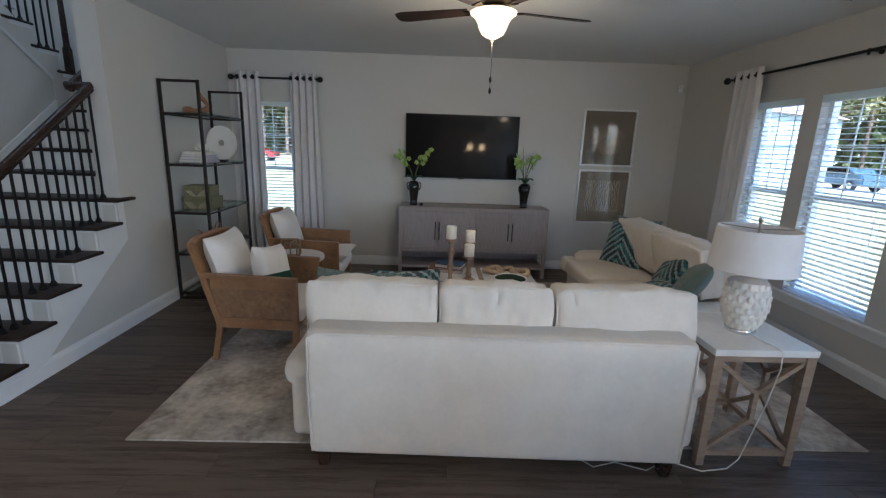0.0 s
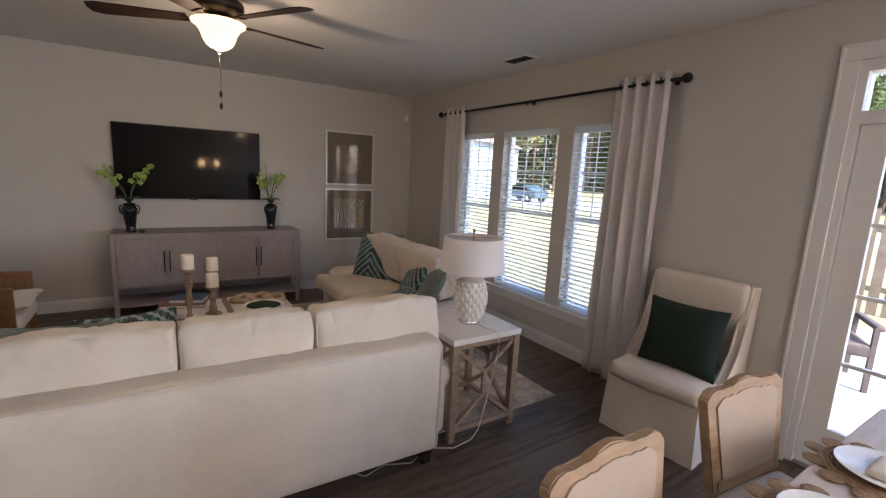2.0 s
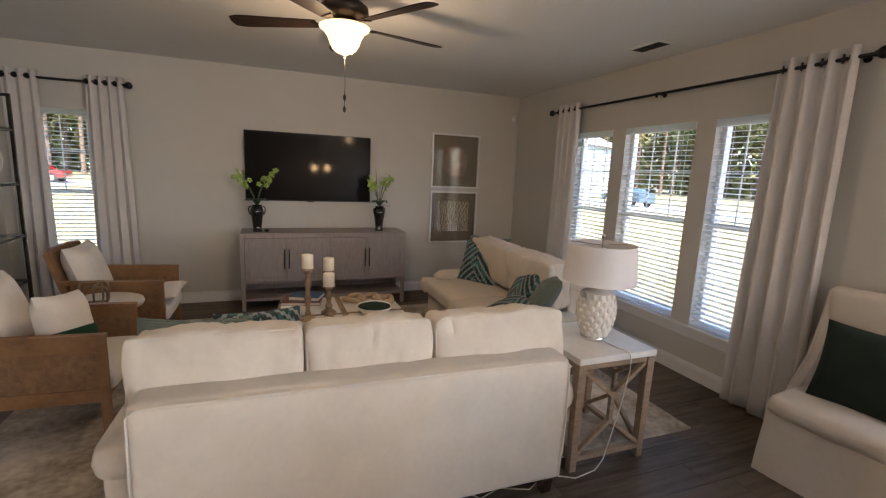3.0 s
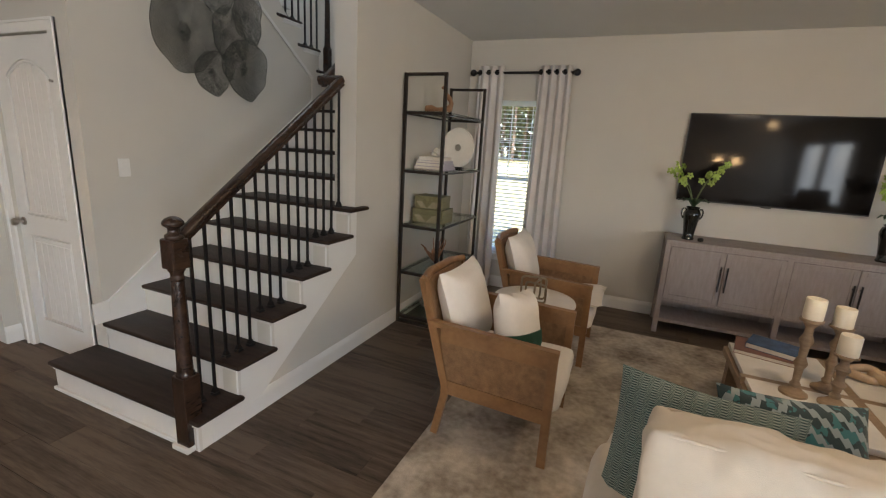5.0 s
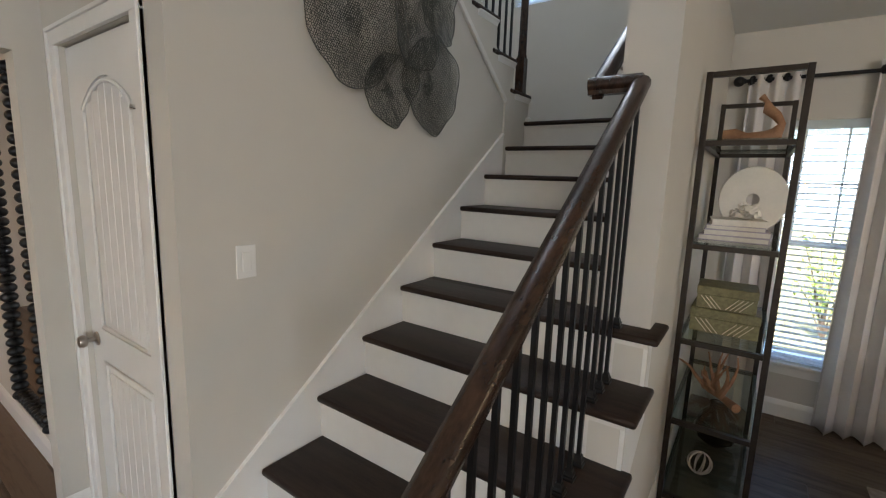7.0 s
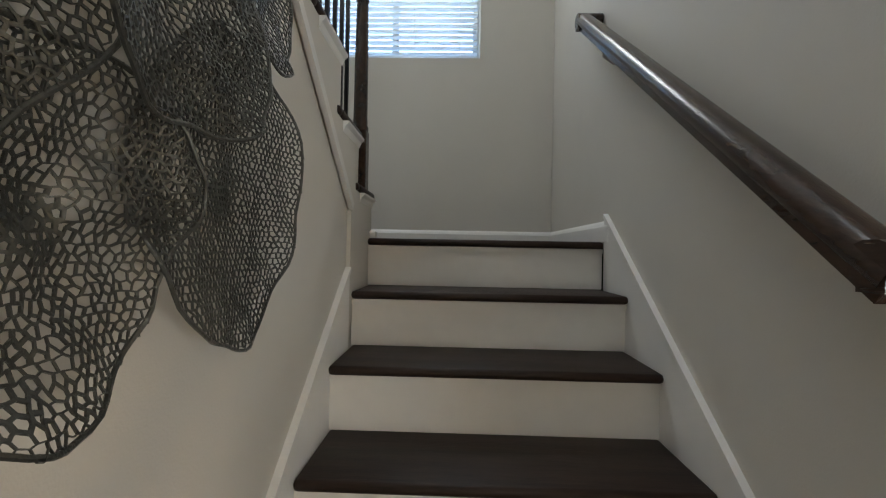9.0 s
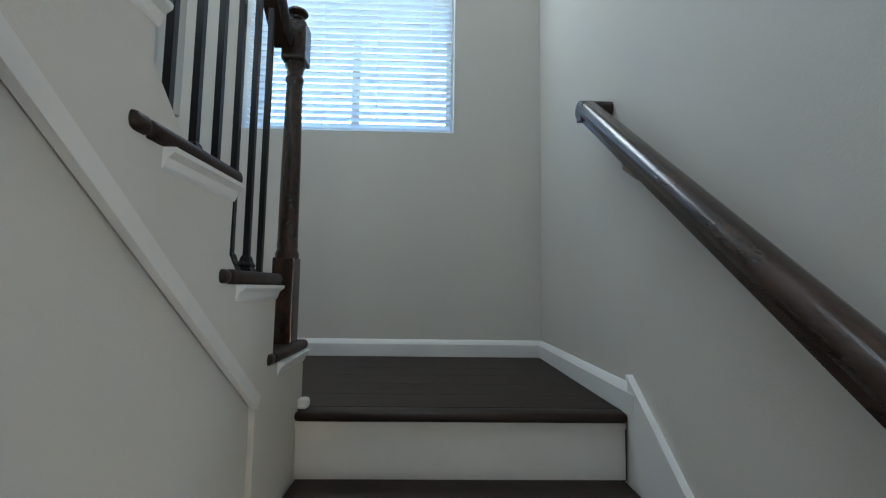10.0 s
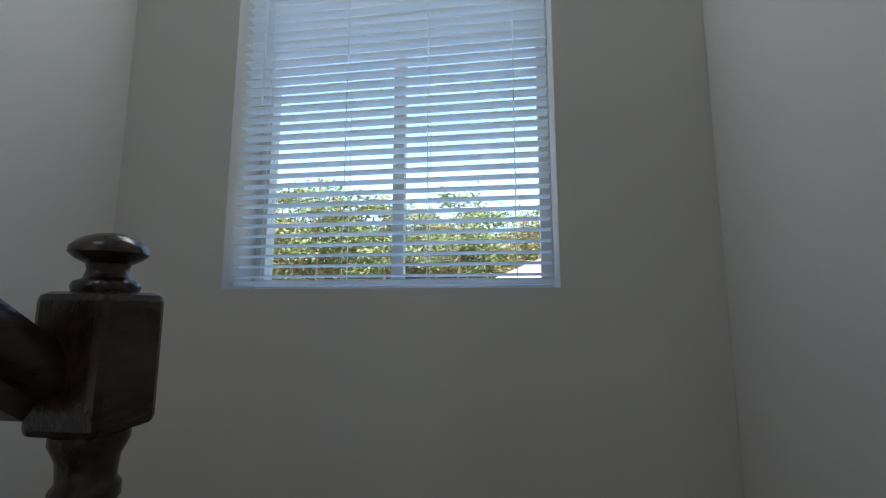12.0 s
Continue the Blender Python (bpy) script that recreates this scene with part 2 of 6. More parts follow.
bp = [n for n in bn.nodes if n.type == "BSDF_PRINCIPLED"][0]
bt, bmix = bn.nodes.new("ShaderNodeBsdfTranslucent"), bn.nodes.new("ShaderNodeMixShader")
bt.inputs[0].default_value = (0.92, 0.95, 0.97, 1)
bmix.inputs[0].default_value = 0.78
bo = [n for n in bn.nodes if n.type == "OUTPUT_MATERIAL"][0]
bn.links.new(bp.outputs[0], bmix.inputs[1])
bn.links.new(bt.outputs[0], bmix.inputs[2])
bn.links.new(bmix.outputs[0], bo.inputs[0])
BULBGLASS = glow_mat("lit alabaster glass", (1.0, 0.62, 0.27), 0.5)
PENDANT = glow_mat("lit pendant glass", (1.0, 0.62, 0.28), 24.0)
FLUSH = glow_mat("lit flush diffuser", (1.0, 0.66, 0.34), 9.0)
TAN = mat("tan woven upholstery", (0.46, 0.36, 0.27), 0.9, vary=0.06, scale=6, bump=0.4, bscale=420, sheen=0.1)
HONEY = mat("pale honey oak", (0.30, 0.19, 0.105), 0.55, vary=0.25, scale=6, bump=0.25, bscale=60, stretch=(1, 1, 6), colour2=(0.44, 0.30, 0.18))
BRUSHED = mat("antique brushed brass", (0.30, 0.24, 0.17), 0.35, 0.85, 0.2, 20)
CANGLOW = glow_mat("lit diffuser", (1.0, 0.80, 0.55), 2.0)
GREENWALL = mat("sage wall paint", (0.30, 0.36, 0.31), 0.8, vary=0.03, scale=1)
RUG = mat("distressed beige rug", (0.19, 0.155, 0.12), 0.95, vary=0.3, scale=3.6, bump=0.9, bscale=200, colour2=(0.62, 0.55, 0.46))
GRASS = mat("winter lawn", (0.20, 0.18, 0.085), 0.95, vary=0.3, scale=0.8, bump=0.5, bscale=12, colour2=(0.32, 0.28, 0.14))
ASPHALT = mat("pale concrete", (0.42, 0.41, 0.39), 0.9, vary=0.1, scale=1.5)
BARK = mat("pine bark", (0.12, 0.085, 0.06), 0.9, vary=0.3, scale=4)
PINE = mat("pine foliage", (0.06, 0.095, 0.032), 0.8, vary=0.4, scale=1.2, rnd=0.4, colour2=(0.18, 0.22, 0.08))
PINE2 = mat("autumn foliage", (0.16, 0.11, 0.04), 0.8, vary=0.4, scale=1.2, rnd=0.4, colour2=(0.20, 0.20, 0.08))
SIDING = mat("pale blue siding", (0.38, 0.46, 0.52), 0.7, vary=0.04, scale=2)
ROOFM = mat("mauve shingle roof", (0.30, 0.24, 0.25), 0.9, vary=0.15, scale=6)
FARPANE = mat("grey blinds behind glass", (0.22, 0.26, 0.29), 0.15, 0, 0.1)
REDCAR = mat("red car paint", (0.35, 0.02, 0.02), 0.25, 0.2, coat=1.0)
BLUECAR = mat("slate blue car paint", (0.06, 0.11, 0.16), 0.25, 0.3, coat=1.0)
RUBBER = mat("tyre rubber", (0.02, 0.02, 0.02), 0.8)
FENCE = mat("tan fence boards", (0.33, 0.24, 0.16), 0.85, vary=0.2, scale=5)
WICKER = mat("dark wicker", (0.08, 0.06, 0.05), 0.7, vary=0.3, scale=40, bump=0.8, bscale=120)
CORD = mat("white cord", (0.62, 0.58, 0.5), 0.5)
PLATE = mat("white plate glaze", (0.8, 0.8, 0.8), 0.12)
TABLECLOTH = mat("pale washed tabletop", (0.52, 0.45, 0.40), 0.5, vary=0.12, scale=5, stretch=(1, 6, 1))
RAFFIA = mat("raffia", (0.26, 0.17, 0.10), 0.9, vary=0.3, scale=60, bump=0.8, bscale=200)
SOIL = mat("dark green moss", (0.012, 0.03, 0.014), 0.95, vary=0.4, scale=40, bump=1.0, bscale=90)

# ---- builders ----


def part(name, bm, material, parent=None, label="", kind="", smooth=False, m=None):
    me = bpy.data.meshes.new(name)
    bmesh.ops.recalc_face_normals(bm, faces=bm.faces)
    bm.to_mesh(me)
    bm.free()
    me.materials.append(material)
    if smooth:
        for p in me.polygons:
            p.use_smooth = True
        me.set_sharp_from_angle(angle=radians(50))
    ob = new(name, me)
    if parent is not None:
        ob.parent = parent
    if m is not None:
        ob.matrix_basis = m
    return tagged(ob, label, kind=kind)


def thing(name, m, label, category, group="", kind=""):
    ob = new(name)
    ob.matrix_world = m
    ob.empty_display_size = 0.1
    return tagged(ob, label, category, group, kind)


def whole(name, bm, material, label, category, smooth=False, kind="", group="", m=None):
    """A thing of one mesh."""
    ob = part(name, bm, material, smooth=smooth, m=m)
    return tagged(ob, label, category, group, kind)


def box(bm, x0, x1, y0, y1, z0, z1, bevel=0.0, m=None):
    r = bmesh.ops.create_cube(bm, size=1)
    vs = r["verts"]
    for v in vs:
        v.co = Vector((x0 + (v.co.x + 0.5) * (x1 - x0), y0 + (v.co.y + 0.5) * (y1 - y0), z0 + (v.co.z + 0.5) * (z1 - z0)))
    if bevel:
        es = list({e for v in vs for e in v.link_edges})
        r = bmesh.ops.bevel(bm, geom=es, offset=bevel, segments=2, affect="EDGES", profile=0.5)
        vs = list({v for f in r["faces"] for v in f.verts} | {v for v in vs if v.is_valid})
    if m is not None:
        bmesh.ops.transform(bm, matrix=m, verts=vs)
    return vs


def B(x0, x1, y0, y1, z0, z1, bevel=0.0):
    bm = bmesh.new()
    box(bm, x0, x1, y0, y1, z0, z1, bevel)
    return bm


def rod(bm, a, b, r, seg=10, r2=None):
    a, b = Vector(a), Vector(b)
    d = b - a
    m = Matrix.Translation((a + b) / 2) @ d.to_track_quat("Z", "Y").to_matrix().to_4x4()
    bmesh.ops.create_cone(bm, cap_ends=True, segments=seg, radius1=r, radius2=r if r2 is None else r2, depth=d.length, matrix=m)


def bar(bm, a, b, w, h):
    """A square-section bar from a to b."""
    a, b = Vector(a), Vector(b)
    d = b - a
    m = Matrix.Translation((a + b) / 2) @ d.to_track_quat("Z", "Y").to_matrix().to_4x4()
    box(bm, -w / 2, w / 2, -h / 2, h / 2, -d.length / 2, d.length / 2, m=m)


def lathe(bm, prof, seg=20, m=None):
    """Rings of (radius, z), closed at both ends."""
    rings = []
    for r, z in prof:
        ring = [bm.verts.new((max(r, 1e-4) * math.cos(2 * math.pi * k / seg), max(r, 1e-4) * math.sin(2 * math.pi * k / seg), z)) for k in range(seg)]
        rings.append(ring)
    for a, b in zip(rings, rings[1:]):
        for k in range(seg):
            bm.faces.new((a[k], a[(k + 1) % seg], b[(k + 1) % seg], b[k]))
    bm.faces.new(rings[0][::-1])
    bm.faces.new(rings[-1])
    if m is not None:
        bmesh.ops.transform(bm, matrix=m, verts=[v for r in rings for v in r])


def prism(bm, pts, axis, a, b):
    """A polygon in the plane across an axis, drawn out from a to b."""
    def at(p, t):
        return (t, *p) if axis == "x" else (p[0], t, p[1]) if axis == "y" else (*p, t)
    lo, hi = [bm.verts.new(at(p, a)) for p in pts], [bm.verts.new(at(p, b)) for p in pts]
    n = len(pts)
    bm.faces.new(lo[::-1])
    bm.faces.new(hi)
    for k in range(n):
        bm.faces.new((lo[k], lo[(k + 1) % n], hi[(k + 1) % n], hi[k]))


def soft(bm, c, s, r, n=9, puff=0.0, wrinkle=0.0, m=None, seed=0.0):
    """A rounded, slightly bulging box: centre, half sizes, edge radius."""
    c, s = Vector(c), Vector(s)
    r = min(r, min(s) * 0.98)

    def ticks(h):
        e = [-h, -h + r * 0.12, -h + r * 0.4, -h + r]
        inner = [-h + r + (2 * (h - r)) * k / (n - 1) for k in range(1, n - 1)]
        return e + inner + [-v for v in e[::-1]]
    made = []
    for ax in range(3):
        u, v = [(1, 2), (2, 0), (0, 1)][ax]
        for sign in (-1, 1):
            tu, tv = ticks(s[u]), ticks(s[v])
            grid = []
            for a in tu:
                row = []
                for b in tv:
                    p = Vector((0, 0, 0))
                    p[ax], p[u], p[v] = sign * s[ax], a, b
                    q = Vector([max(-(s[k] - r), min(s[k] - r, p[k])) for k in range(3)])
                    d = p - q
                    p = q + d.normalized() * r if d.length > 1e-9 else q
                    if puff:
                        for k in range(3):
                            o = [j for j in range(3) if j != k]
                            w = max(0, 1 - (p[o[0]] / s[o[0]]) ** 2) * max(0, 1 - (p[o[1]] / s[o[1]]) ** 2)
                            p[k] += puff * w * (p[k] / s[k]) * (1 if s[k] < 0.3 else 0.25)
                    if wrinkle:
                        p += noise.noise_vector((p + c) * 6 + Vector((seed, 0, 0))) * wrinkle + noise.noise_vector(Vector(((p + c).x * 26, (p + c).y * 20, (p + c).z * 7)) + Vector((seed, 0, 0))) * wrinkle * 0.6
                    row.append(bm.verts.new(p))
                grid.append(row)
            for i in range(len(tu) - 1):
                for j in range(len(tv) - 1):
                    q4 = (grid[i][j], grid[i + 1][j], grid[i + 1][j + 1], grid[i][j + 1])
                    bm.faces.new(q4 if sign > 0 else q4[::-1])
            made += [v2 for row in grid for v2 in row]
    bmesh.ops.translate(bm, vec=c, verts=made)
    if m is not None:
        bmesh.ops.transform(bm, matrix=m, verts=made)
    bmesh.ops.remove_doubles(bm, verts=made, dist=0.0005)


def S(c, s, r, **k):
    bm = bmesh.new()
    soft(bm, c, s, r, **k)
    return bm


def pillow(w, h, t, n=14, seed=0.0):
    """A throw pillow, upright in the xz plane, its base at z = 0; pointed corners and a full middle."""
    bm = bmesh.new()
    sides = []
    for sign in (-1, 1):
        grid = []
        for i in range(n + 1):
            row = []
            for j in range(n + 1):
                u, v = 2 * i / n - 1, 2 * j / n - 1
                pinch = 1 - 0.10 * (1 - abs(u * v))
                x, z = u * w / 2 * (1 - 0.07 * (1 - v * v)) , v * h / 2 * (1 - 0.07 * (1 - u * u))
                y = sign * t / 2 * ((max(0, 1 - u ** 4)) ** 0.6) * ((max(0, 1 - v ** 4)) ** 0.6)
                y += 0.012 * noise.noise(Vector((u * 2.2, v * 2.2, seed + sign)))* (1 - abs(u)) 
                row.append(bm.verts.new((x, y, z + h / 2)))
            grid.append(row)
        for i in range(n):
            for j in range(n):
                q = (grid[i][j], grid[i + 1][j], grid[i + 1][j + 1], grid[i][j + 1])
                bm.faces.new(q if sign < 0 else q[::-1])
    bmesh.ops.remove_doubles(bm, verts=bm.verts, dist=0.0008)
    return bm


def tube(bm, pts, r, seg=8):
    """A round tube along points."""
    pts = [Vector(p) for p in pts]
    rings = []
    for k, p in enumerate(pts):
        d = (pts[min(k + 1, len(pts) - 1)] - pts[max(k - 1, 0)]).normalized()
        q = d.to_track_quat("Z", "Y")
        rr = r(k / (len(pts) - 1)) if callable(r) else r
        rings.append([bm.verts.new(p + q @ Vector((rr * math.cos(2 * math.pi * a / seg), rr * math.sin(2 * math.pi * a / seg), 0))) for a in range(seg)])
    for a, b in zip(rings, rings[1:]):
        best = min(range(seg), key=lambda o: sum((a[k].co - b[(k + o) % seg].co).length for k in range(seg)))
        for k in range(seg):
            bm.faces.new((a[k], a[(k + 1) % seg], b[(k + 1 + best) % seg], b[(k + best) % seg]))
        b[:] = [b[(k + best) % seg] for k in range(seg)]
    bm.faces.new(rings[0][::-1])
    bm.faces.new(rings[-1])


def wall(name, bm, material=None):
    return part(name, bm, material or WALL, kind="structure")


# ---- structure ----
CEIL_Z, XR, YT, YL, XS, XI, XL = 2.775, 3.70, 6.64, 6.64, -2.24, -2.425, -3.395
NEAR_Y, FAR_X = -4.0, -9.0
FLOOR2 = 3.04
R, RUN, Y1 = 0.19, 0.2615, 2.985


def nose(k):
    return Y1 + RUN * (k - 1)


floor = tagged(part("floor", B(FAR_X, XR + 0.15, NEAR_Y, YT + 0.15, -0.2, -0.012), SOIL, kind="structure"), "grey-brown oak plank floor of the living room and hall")
bm = bmesh.new()
box(bm, XS + 0.002, XR + 0.15, NEAR_Y, YT + 0.15, CEIL_Z, CEIL_Z + 0.25)
box(bm, FAR_X, XS, NEAR_Y, 3.27, CEIL_Z, CEIL_Z + 0.25)
box(bm, FAR_X, XL - 0.12, 3.27, 5.2, CEIL_Z, CEIL_Z + 0.25)
part("ceiling", bm, CEIL, kind="structure")


def pierced(name, axis, at, thick, lo, hi, z0, z1, holes, material=None):
    """A wall across an axis, from at to at + thick, running lo..hi, with holes (a, b, bottom, top)."""
    bm = bmesh.new()

    def blk(a, b, c, d):
        if b - a > 1e-4 and d - c > 1e-4:
            if axis == "x":
                box(bm, min(at, at + thick), max(at, at + thick), a, b, c, d)
            else:
                box(bm, a, b, min(at, at + thick), max(at, at + thick), c, d)
    pos = lo
    for a, b, c, d in sorted(holes):
        blk(pos, a, z0, z1)
        blk(a, b, z0, c)
        blk(a, b, d, z1)
        pos = b
    blk(pos, hi, z0, z1)
    return wall(name, bm, material)


WIN_R = [(4.65, 5.25), (3.655, 4.465), (2.87, 3.47)]
WB, WT = 0.45, 2.185
DOOR_R = (0.50, 1.50)
pierced("wall_east", "x", XR, 0.15, NEAR_Y, YT + 0.15, 0, CEIL_Z, [(a, b, WB, WT) for a, b in WIN_R] + [(*DOOR_R, 0.0, 2.42), (-1.9, -0.7, 0.85, 2.15), (-3.6, -2.4, 0.85, 2.15)])
TW = (-1.97, -1.27, 0.42, 2.15)
pierced("wall_north", "y", YT, 0.15, XI, XR, 0, CEIL_Z, [TW])
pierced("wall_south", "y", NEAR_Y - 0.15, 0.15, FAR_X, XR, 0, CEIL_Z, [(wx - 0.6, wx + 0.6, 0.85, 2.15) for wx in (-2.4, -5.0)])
wall("wall_west", B(FAR_X - 0.15, FAR_X, NEAR_Y, 5.2, 0, CEIL_Z))
YC = 4.41
wall("stair_wall", B(XI, XS, YC, YT, 0, CEIL_Z))
wall("stair_wall_upper", B(XI, XS, 3.27, YT + 0.15, CEIL_Z, 5.5))
wall("stair_wall_back_fill", B(XI - 0.02, XS, 3.15, 3.27, CEIL_Z, 5.5))
wall("upper_wall_south", B(-4.625, XI - 0.02, 3.15, 3.27, CEIL_Z + 0.25, 5.5))
# unseen slab, added to keep the sun out of the south openings
wall("south_sun_block", B(-10.0, XR + 1.0, NEAR_Y - 4.0, NEAR_Y - 0.16, 2.5, 2.7), TRIM)
LWIN = (-4.033, -2.894, 3.273, 4.85)
pierced("stairwell_wall_north", "y", YL, 0.30, -4.625, XI - 0.001, 0, 5.5, [LWIN])
wall("stairwell_wall_west", B(-4.625, -4.475, 3.39, YL, FLOOR2, 5.5))
wall("landing_wall_west", B(-4.625, -4.475, 4.70, YL, 1.9, FLOOR2))
part("stairwell_ceiling", B(-4.625, XS, 3.15, YL + 0.3, 5.5, 5.7), CEIL, kind="structure")
# wall under the upper flight, with its sloping top
bm = bmesh.new()
prism(bm, [(3.27, 0), (5.60, 0), (5.60, 2.05), (5.66, 2.05), (4.66, 3.0), (3.27, 3.0)], "x", XL - 0.12, XL)
wall("under_stair_wall", bm)
pierced("closet_wall", "y", 3.27, 0.12, -4.47, XL - 0.12, 0, CEIL_Z, [(-4.295, -3.58, 0.0, 2.145)])
bm = bmesh.new()
box(bm, -4.59, -4.47, NEAR_Y + 0.01, 3.39, 2.13, CEIL_Z)
box(bm, -4.59, -4.47, 3.17, 3.39, 0, 2.13)
box(bm, -4.59, -4.47, NEAR_Y + 0.01, 0.6, 0, 2.13)
wall("hall_opening_wall", bm)
pierced("hall_wall_north", "y", 3.27, 0.12, FAR_X, -4.59, 0, CEIL_Z, [(-7.55, -6.62, 0.0, 2.05)])
bm = bmesh.new()
box(bm, -8.6, -5.2, 5.08, 5.2, 0, CEIL_Z)
box(bm, -5.2, -5.08, 3.39, 5.2, 0, CEIL_Z)
box(bm, -8.72, -8.6, 3.39, 5.2, 0, CEIL_Z)
wall("back_room_wall", bm, GREENWALL)


def baseboard(a, b, z=0.0, h=0.13, face=1, parent=None):
    """A moulded baseboard along a wall from a to b; face: side that it stands out to."""
    a, b = Vector((*a, z)), Vector((*b, z))
    d = (b - a).normalized()
    nrm = Vector((-d.y, d.x, 0)) * face
    bm = bmesh.new()
    prof = [(0, 0), (0.016, 0), (0.016, h * 0.72), (0.011, h * 0.86), (0.004, h), (0, h)]
    lo = [bm.verts.new(a + nrm * p + Vector((0, 0, q))) for p, q in prof]
    hi = [bm.verts.new(b + nrm * p + Vector((0, 0, q))) for p, q in prof]
    bm.faces.new(lo)
    bm.faces.new(hi[::-1])
    for k in range(len(prof)):
        bm.faces.new((lo[k], hi[k], hi[(k + 1) % 6], lo[(k + 1) % 6]))
    return part("baseboard", bm, TRIM, kind="structure")


baseboard((XS, 3.10), (XS, YT), face=-1)
baseboard((XS + 0.016, YT), (XR, YT), face=-1)
baseboard((XR, YT - 0.016), (XR, DOOR_R[1] + 0.1), face=-1)
baseboard((-4.47, 3.27), (-4.47, 3.17), face=1)
baseboard((-4.59, 3.27), (-6.53, 3.27), face=1)
baseboard((-7.64, 3.27), (FAR_X, 3.27), face=1)
baseboard((-3.49, 3.27), (-3.395, 3.27), face=-1)
baseboard((-4.465, YL), (XI, YL), z=11 * R, h=0.085, face=-1)
baseboard((XI, YL - 0.016), (XI, 5.56), z=11 * R, h=0.085, face=-1)

# ---- stairs ----
stairs = thing("staircase", pose(0, 0, 0), "stairs with espresso-stained treads and white risers", "staircase", kind="structure")


def tread(x0, x1, y0, y1, top, wrap=False):
    bm = B(x0, x1, y0, y1, top - 0.028, top, 0.011)
    return part("tread", bm, TREAD, stairs, smooth=True)


for k in range(1, 11):
    y0 = nose(k)
    x1 = -2.19 if k <= 6 else XI - 0.012
    x0 = -3.52 if k == 1 else XL + (0 if k == 2 else 0.014)
    tread(x0, x1, y0, y0 + RUN + 0.040 + (-0.064 if k == 6 else 0), k * R)
part("tread_back", B(XL + 0.014, XI - 0.012, nose(7) - 0.036, nose(7) + 0.038, 6 * R - 0.026, 6 * R - 0.001), TREAD, stairs)
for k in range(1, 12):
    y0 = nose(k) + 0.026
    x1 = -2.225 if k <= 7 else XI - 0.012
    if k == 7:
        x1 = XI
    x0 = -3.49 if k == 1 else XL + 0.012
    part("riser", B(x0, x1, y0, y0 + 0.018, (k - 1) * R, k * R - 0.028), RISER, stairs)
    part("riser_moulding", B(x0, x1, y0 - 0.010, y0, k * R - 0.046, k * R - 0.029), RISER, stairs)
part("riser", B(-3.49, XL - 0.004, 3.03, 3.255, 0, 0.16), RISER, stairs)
part("shoe_moulding", B(-3.50, -2.32, nose(1) + 0.008, nose(1) + 0.026, 0, 0.022, 0.004), TRIM, stairs)
# landing
part("landing_nosing", B(XL + 0.014, XI - 0.012, nose(11), nose(11) + 0.07, 11 * R - 0.028, 11 * R, 0.011), TREAD, stairs, smooth=True)
for q in range(6):
    part("landing_plank", B(-4.47, XI, nose(11) + 0.072 + q * 0.16, nose(11) + 0.070 + (q + 1) * 0.16, 11 * R - 0.02, 11 * R - 0.002), TREAD, stairs)
part("landing_slab", B(-4.475, XI, nose(11) + 0.045, YL, 11 * R - 0.2, 11 * R - 0.02), SOIL, stairs)
# upper flight
UN = [5.70 - 0.257 * k for k in range(5)]
for k, y in enumerate(UN):
    z = (12 + k) * R
    if k < 4:
        bm = bmesh.new()
        box(bm, -4.47, -3.372, y - RUN - 0.026, y, z - 0.028, z, 0.011)
        part("tread", bm, TREAD, stairs, smooth=True)
        part("return_nosing", B(-3.400, -3.372, y - RUN - 0.062, y - RUN - 0.020, z - 0.028, z, 0.011), TREAD, stairs, smooth=True)
        bm = bmesh.new()
        prism(bm, [(XL + 0.0145, z - 0.062), (XL + 0.018, z - 0.056), (XL + 0.022, z - 0.044), (XL + 0.032, z - 0.036), (XL + 0.033, z - 0.029), (XL + 0.0145, z - 0.029)], "y", y - RUN + 0.01, y - 0.022)
        part("tread_moulding", bm, TRIM, stairs)
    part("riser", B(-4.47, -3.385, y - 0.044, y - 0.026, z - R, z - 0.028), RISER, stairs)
part("upper_floor", B(-4.475, XL, 3.27, UN[4] - 0.045, FLOOR2 - 0.25, FLOOR2), TREAD, stairs)
part("upper_floor_nosing", B(-4.475, -3.365, UN[4] - 0.045, UN[4], FLOOR2 - 0.028, FLOOR2, 0.01), TREAD, stairs)
# open stringer of the lower flight: stepped white board over the wall below it
zig = [(nose(1) + 0.024, 0.0)]
for k in range(1, 7):
    zig += [(nose(k) + 0.024, k * R - 0.029), (nose(k + 1) + 0.024 if k < 6 else YC, k * R - 0.029)]
part("stringer_wall", (lambda bm: (prism(bm, zig + [(YC, 0.0)], "x", XS - 0.10, XS), bm)[1])(bmesh.new()), WALL, stairs)
low = [(YC, 6 * R - 0.029), (YC, 6 * R - 0.36), (nose(1) + 0.30, 0.0)]
part("stringer_board", (lambda bm: (prism(bm, zig[:-1] + low, "x", XS + 0.0005, XS + 0.014), bm)[1])(bmesh.new()), TRIM, stairs)
# white block beside the landing and stringer of the upper flight
ust = [(5.319, 11 * R - 0.30), (nose(11) + 0.04, 11 * R - 0.30), (nose(11) + 0.04, 11 * R), (5.675, 11 * R)]
for k in range(0, 5):
    z = (12 + k) * R - 0.029
    ust += [(UN[k] - 0.026, z), (UN[k] - 0.026 - RUN, z)]
ust = ust[:-1] + [(4.30, FLOOR2 - 0.029), (4.30, 11 * R + 0.096 + (5.319 - 4.30) * 0.7266), (5.319, 11 * R + 0.096)]
part("upper_stringer", (lambda bm: (prism(bm, ust, "x", XL + 0.0005, XL + 0.014), bm)[1])(bmesh.new()), WALL, stairs)
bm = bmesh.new()
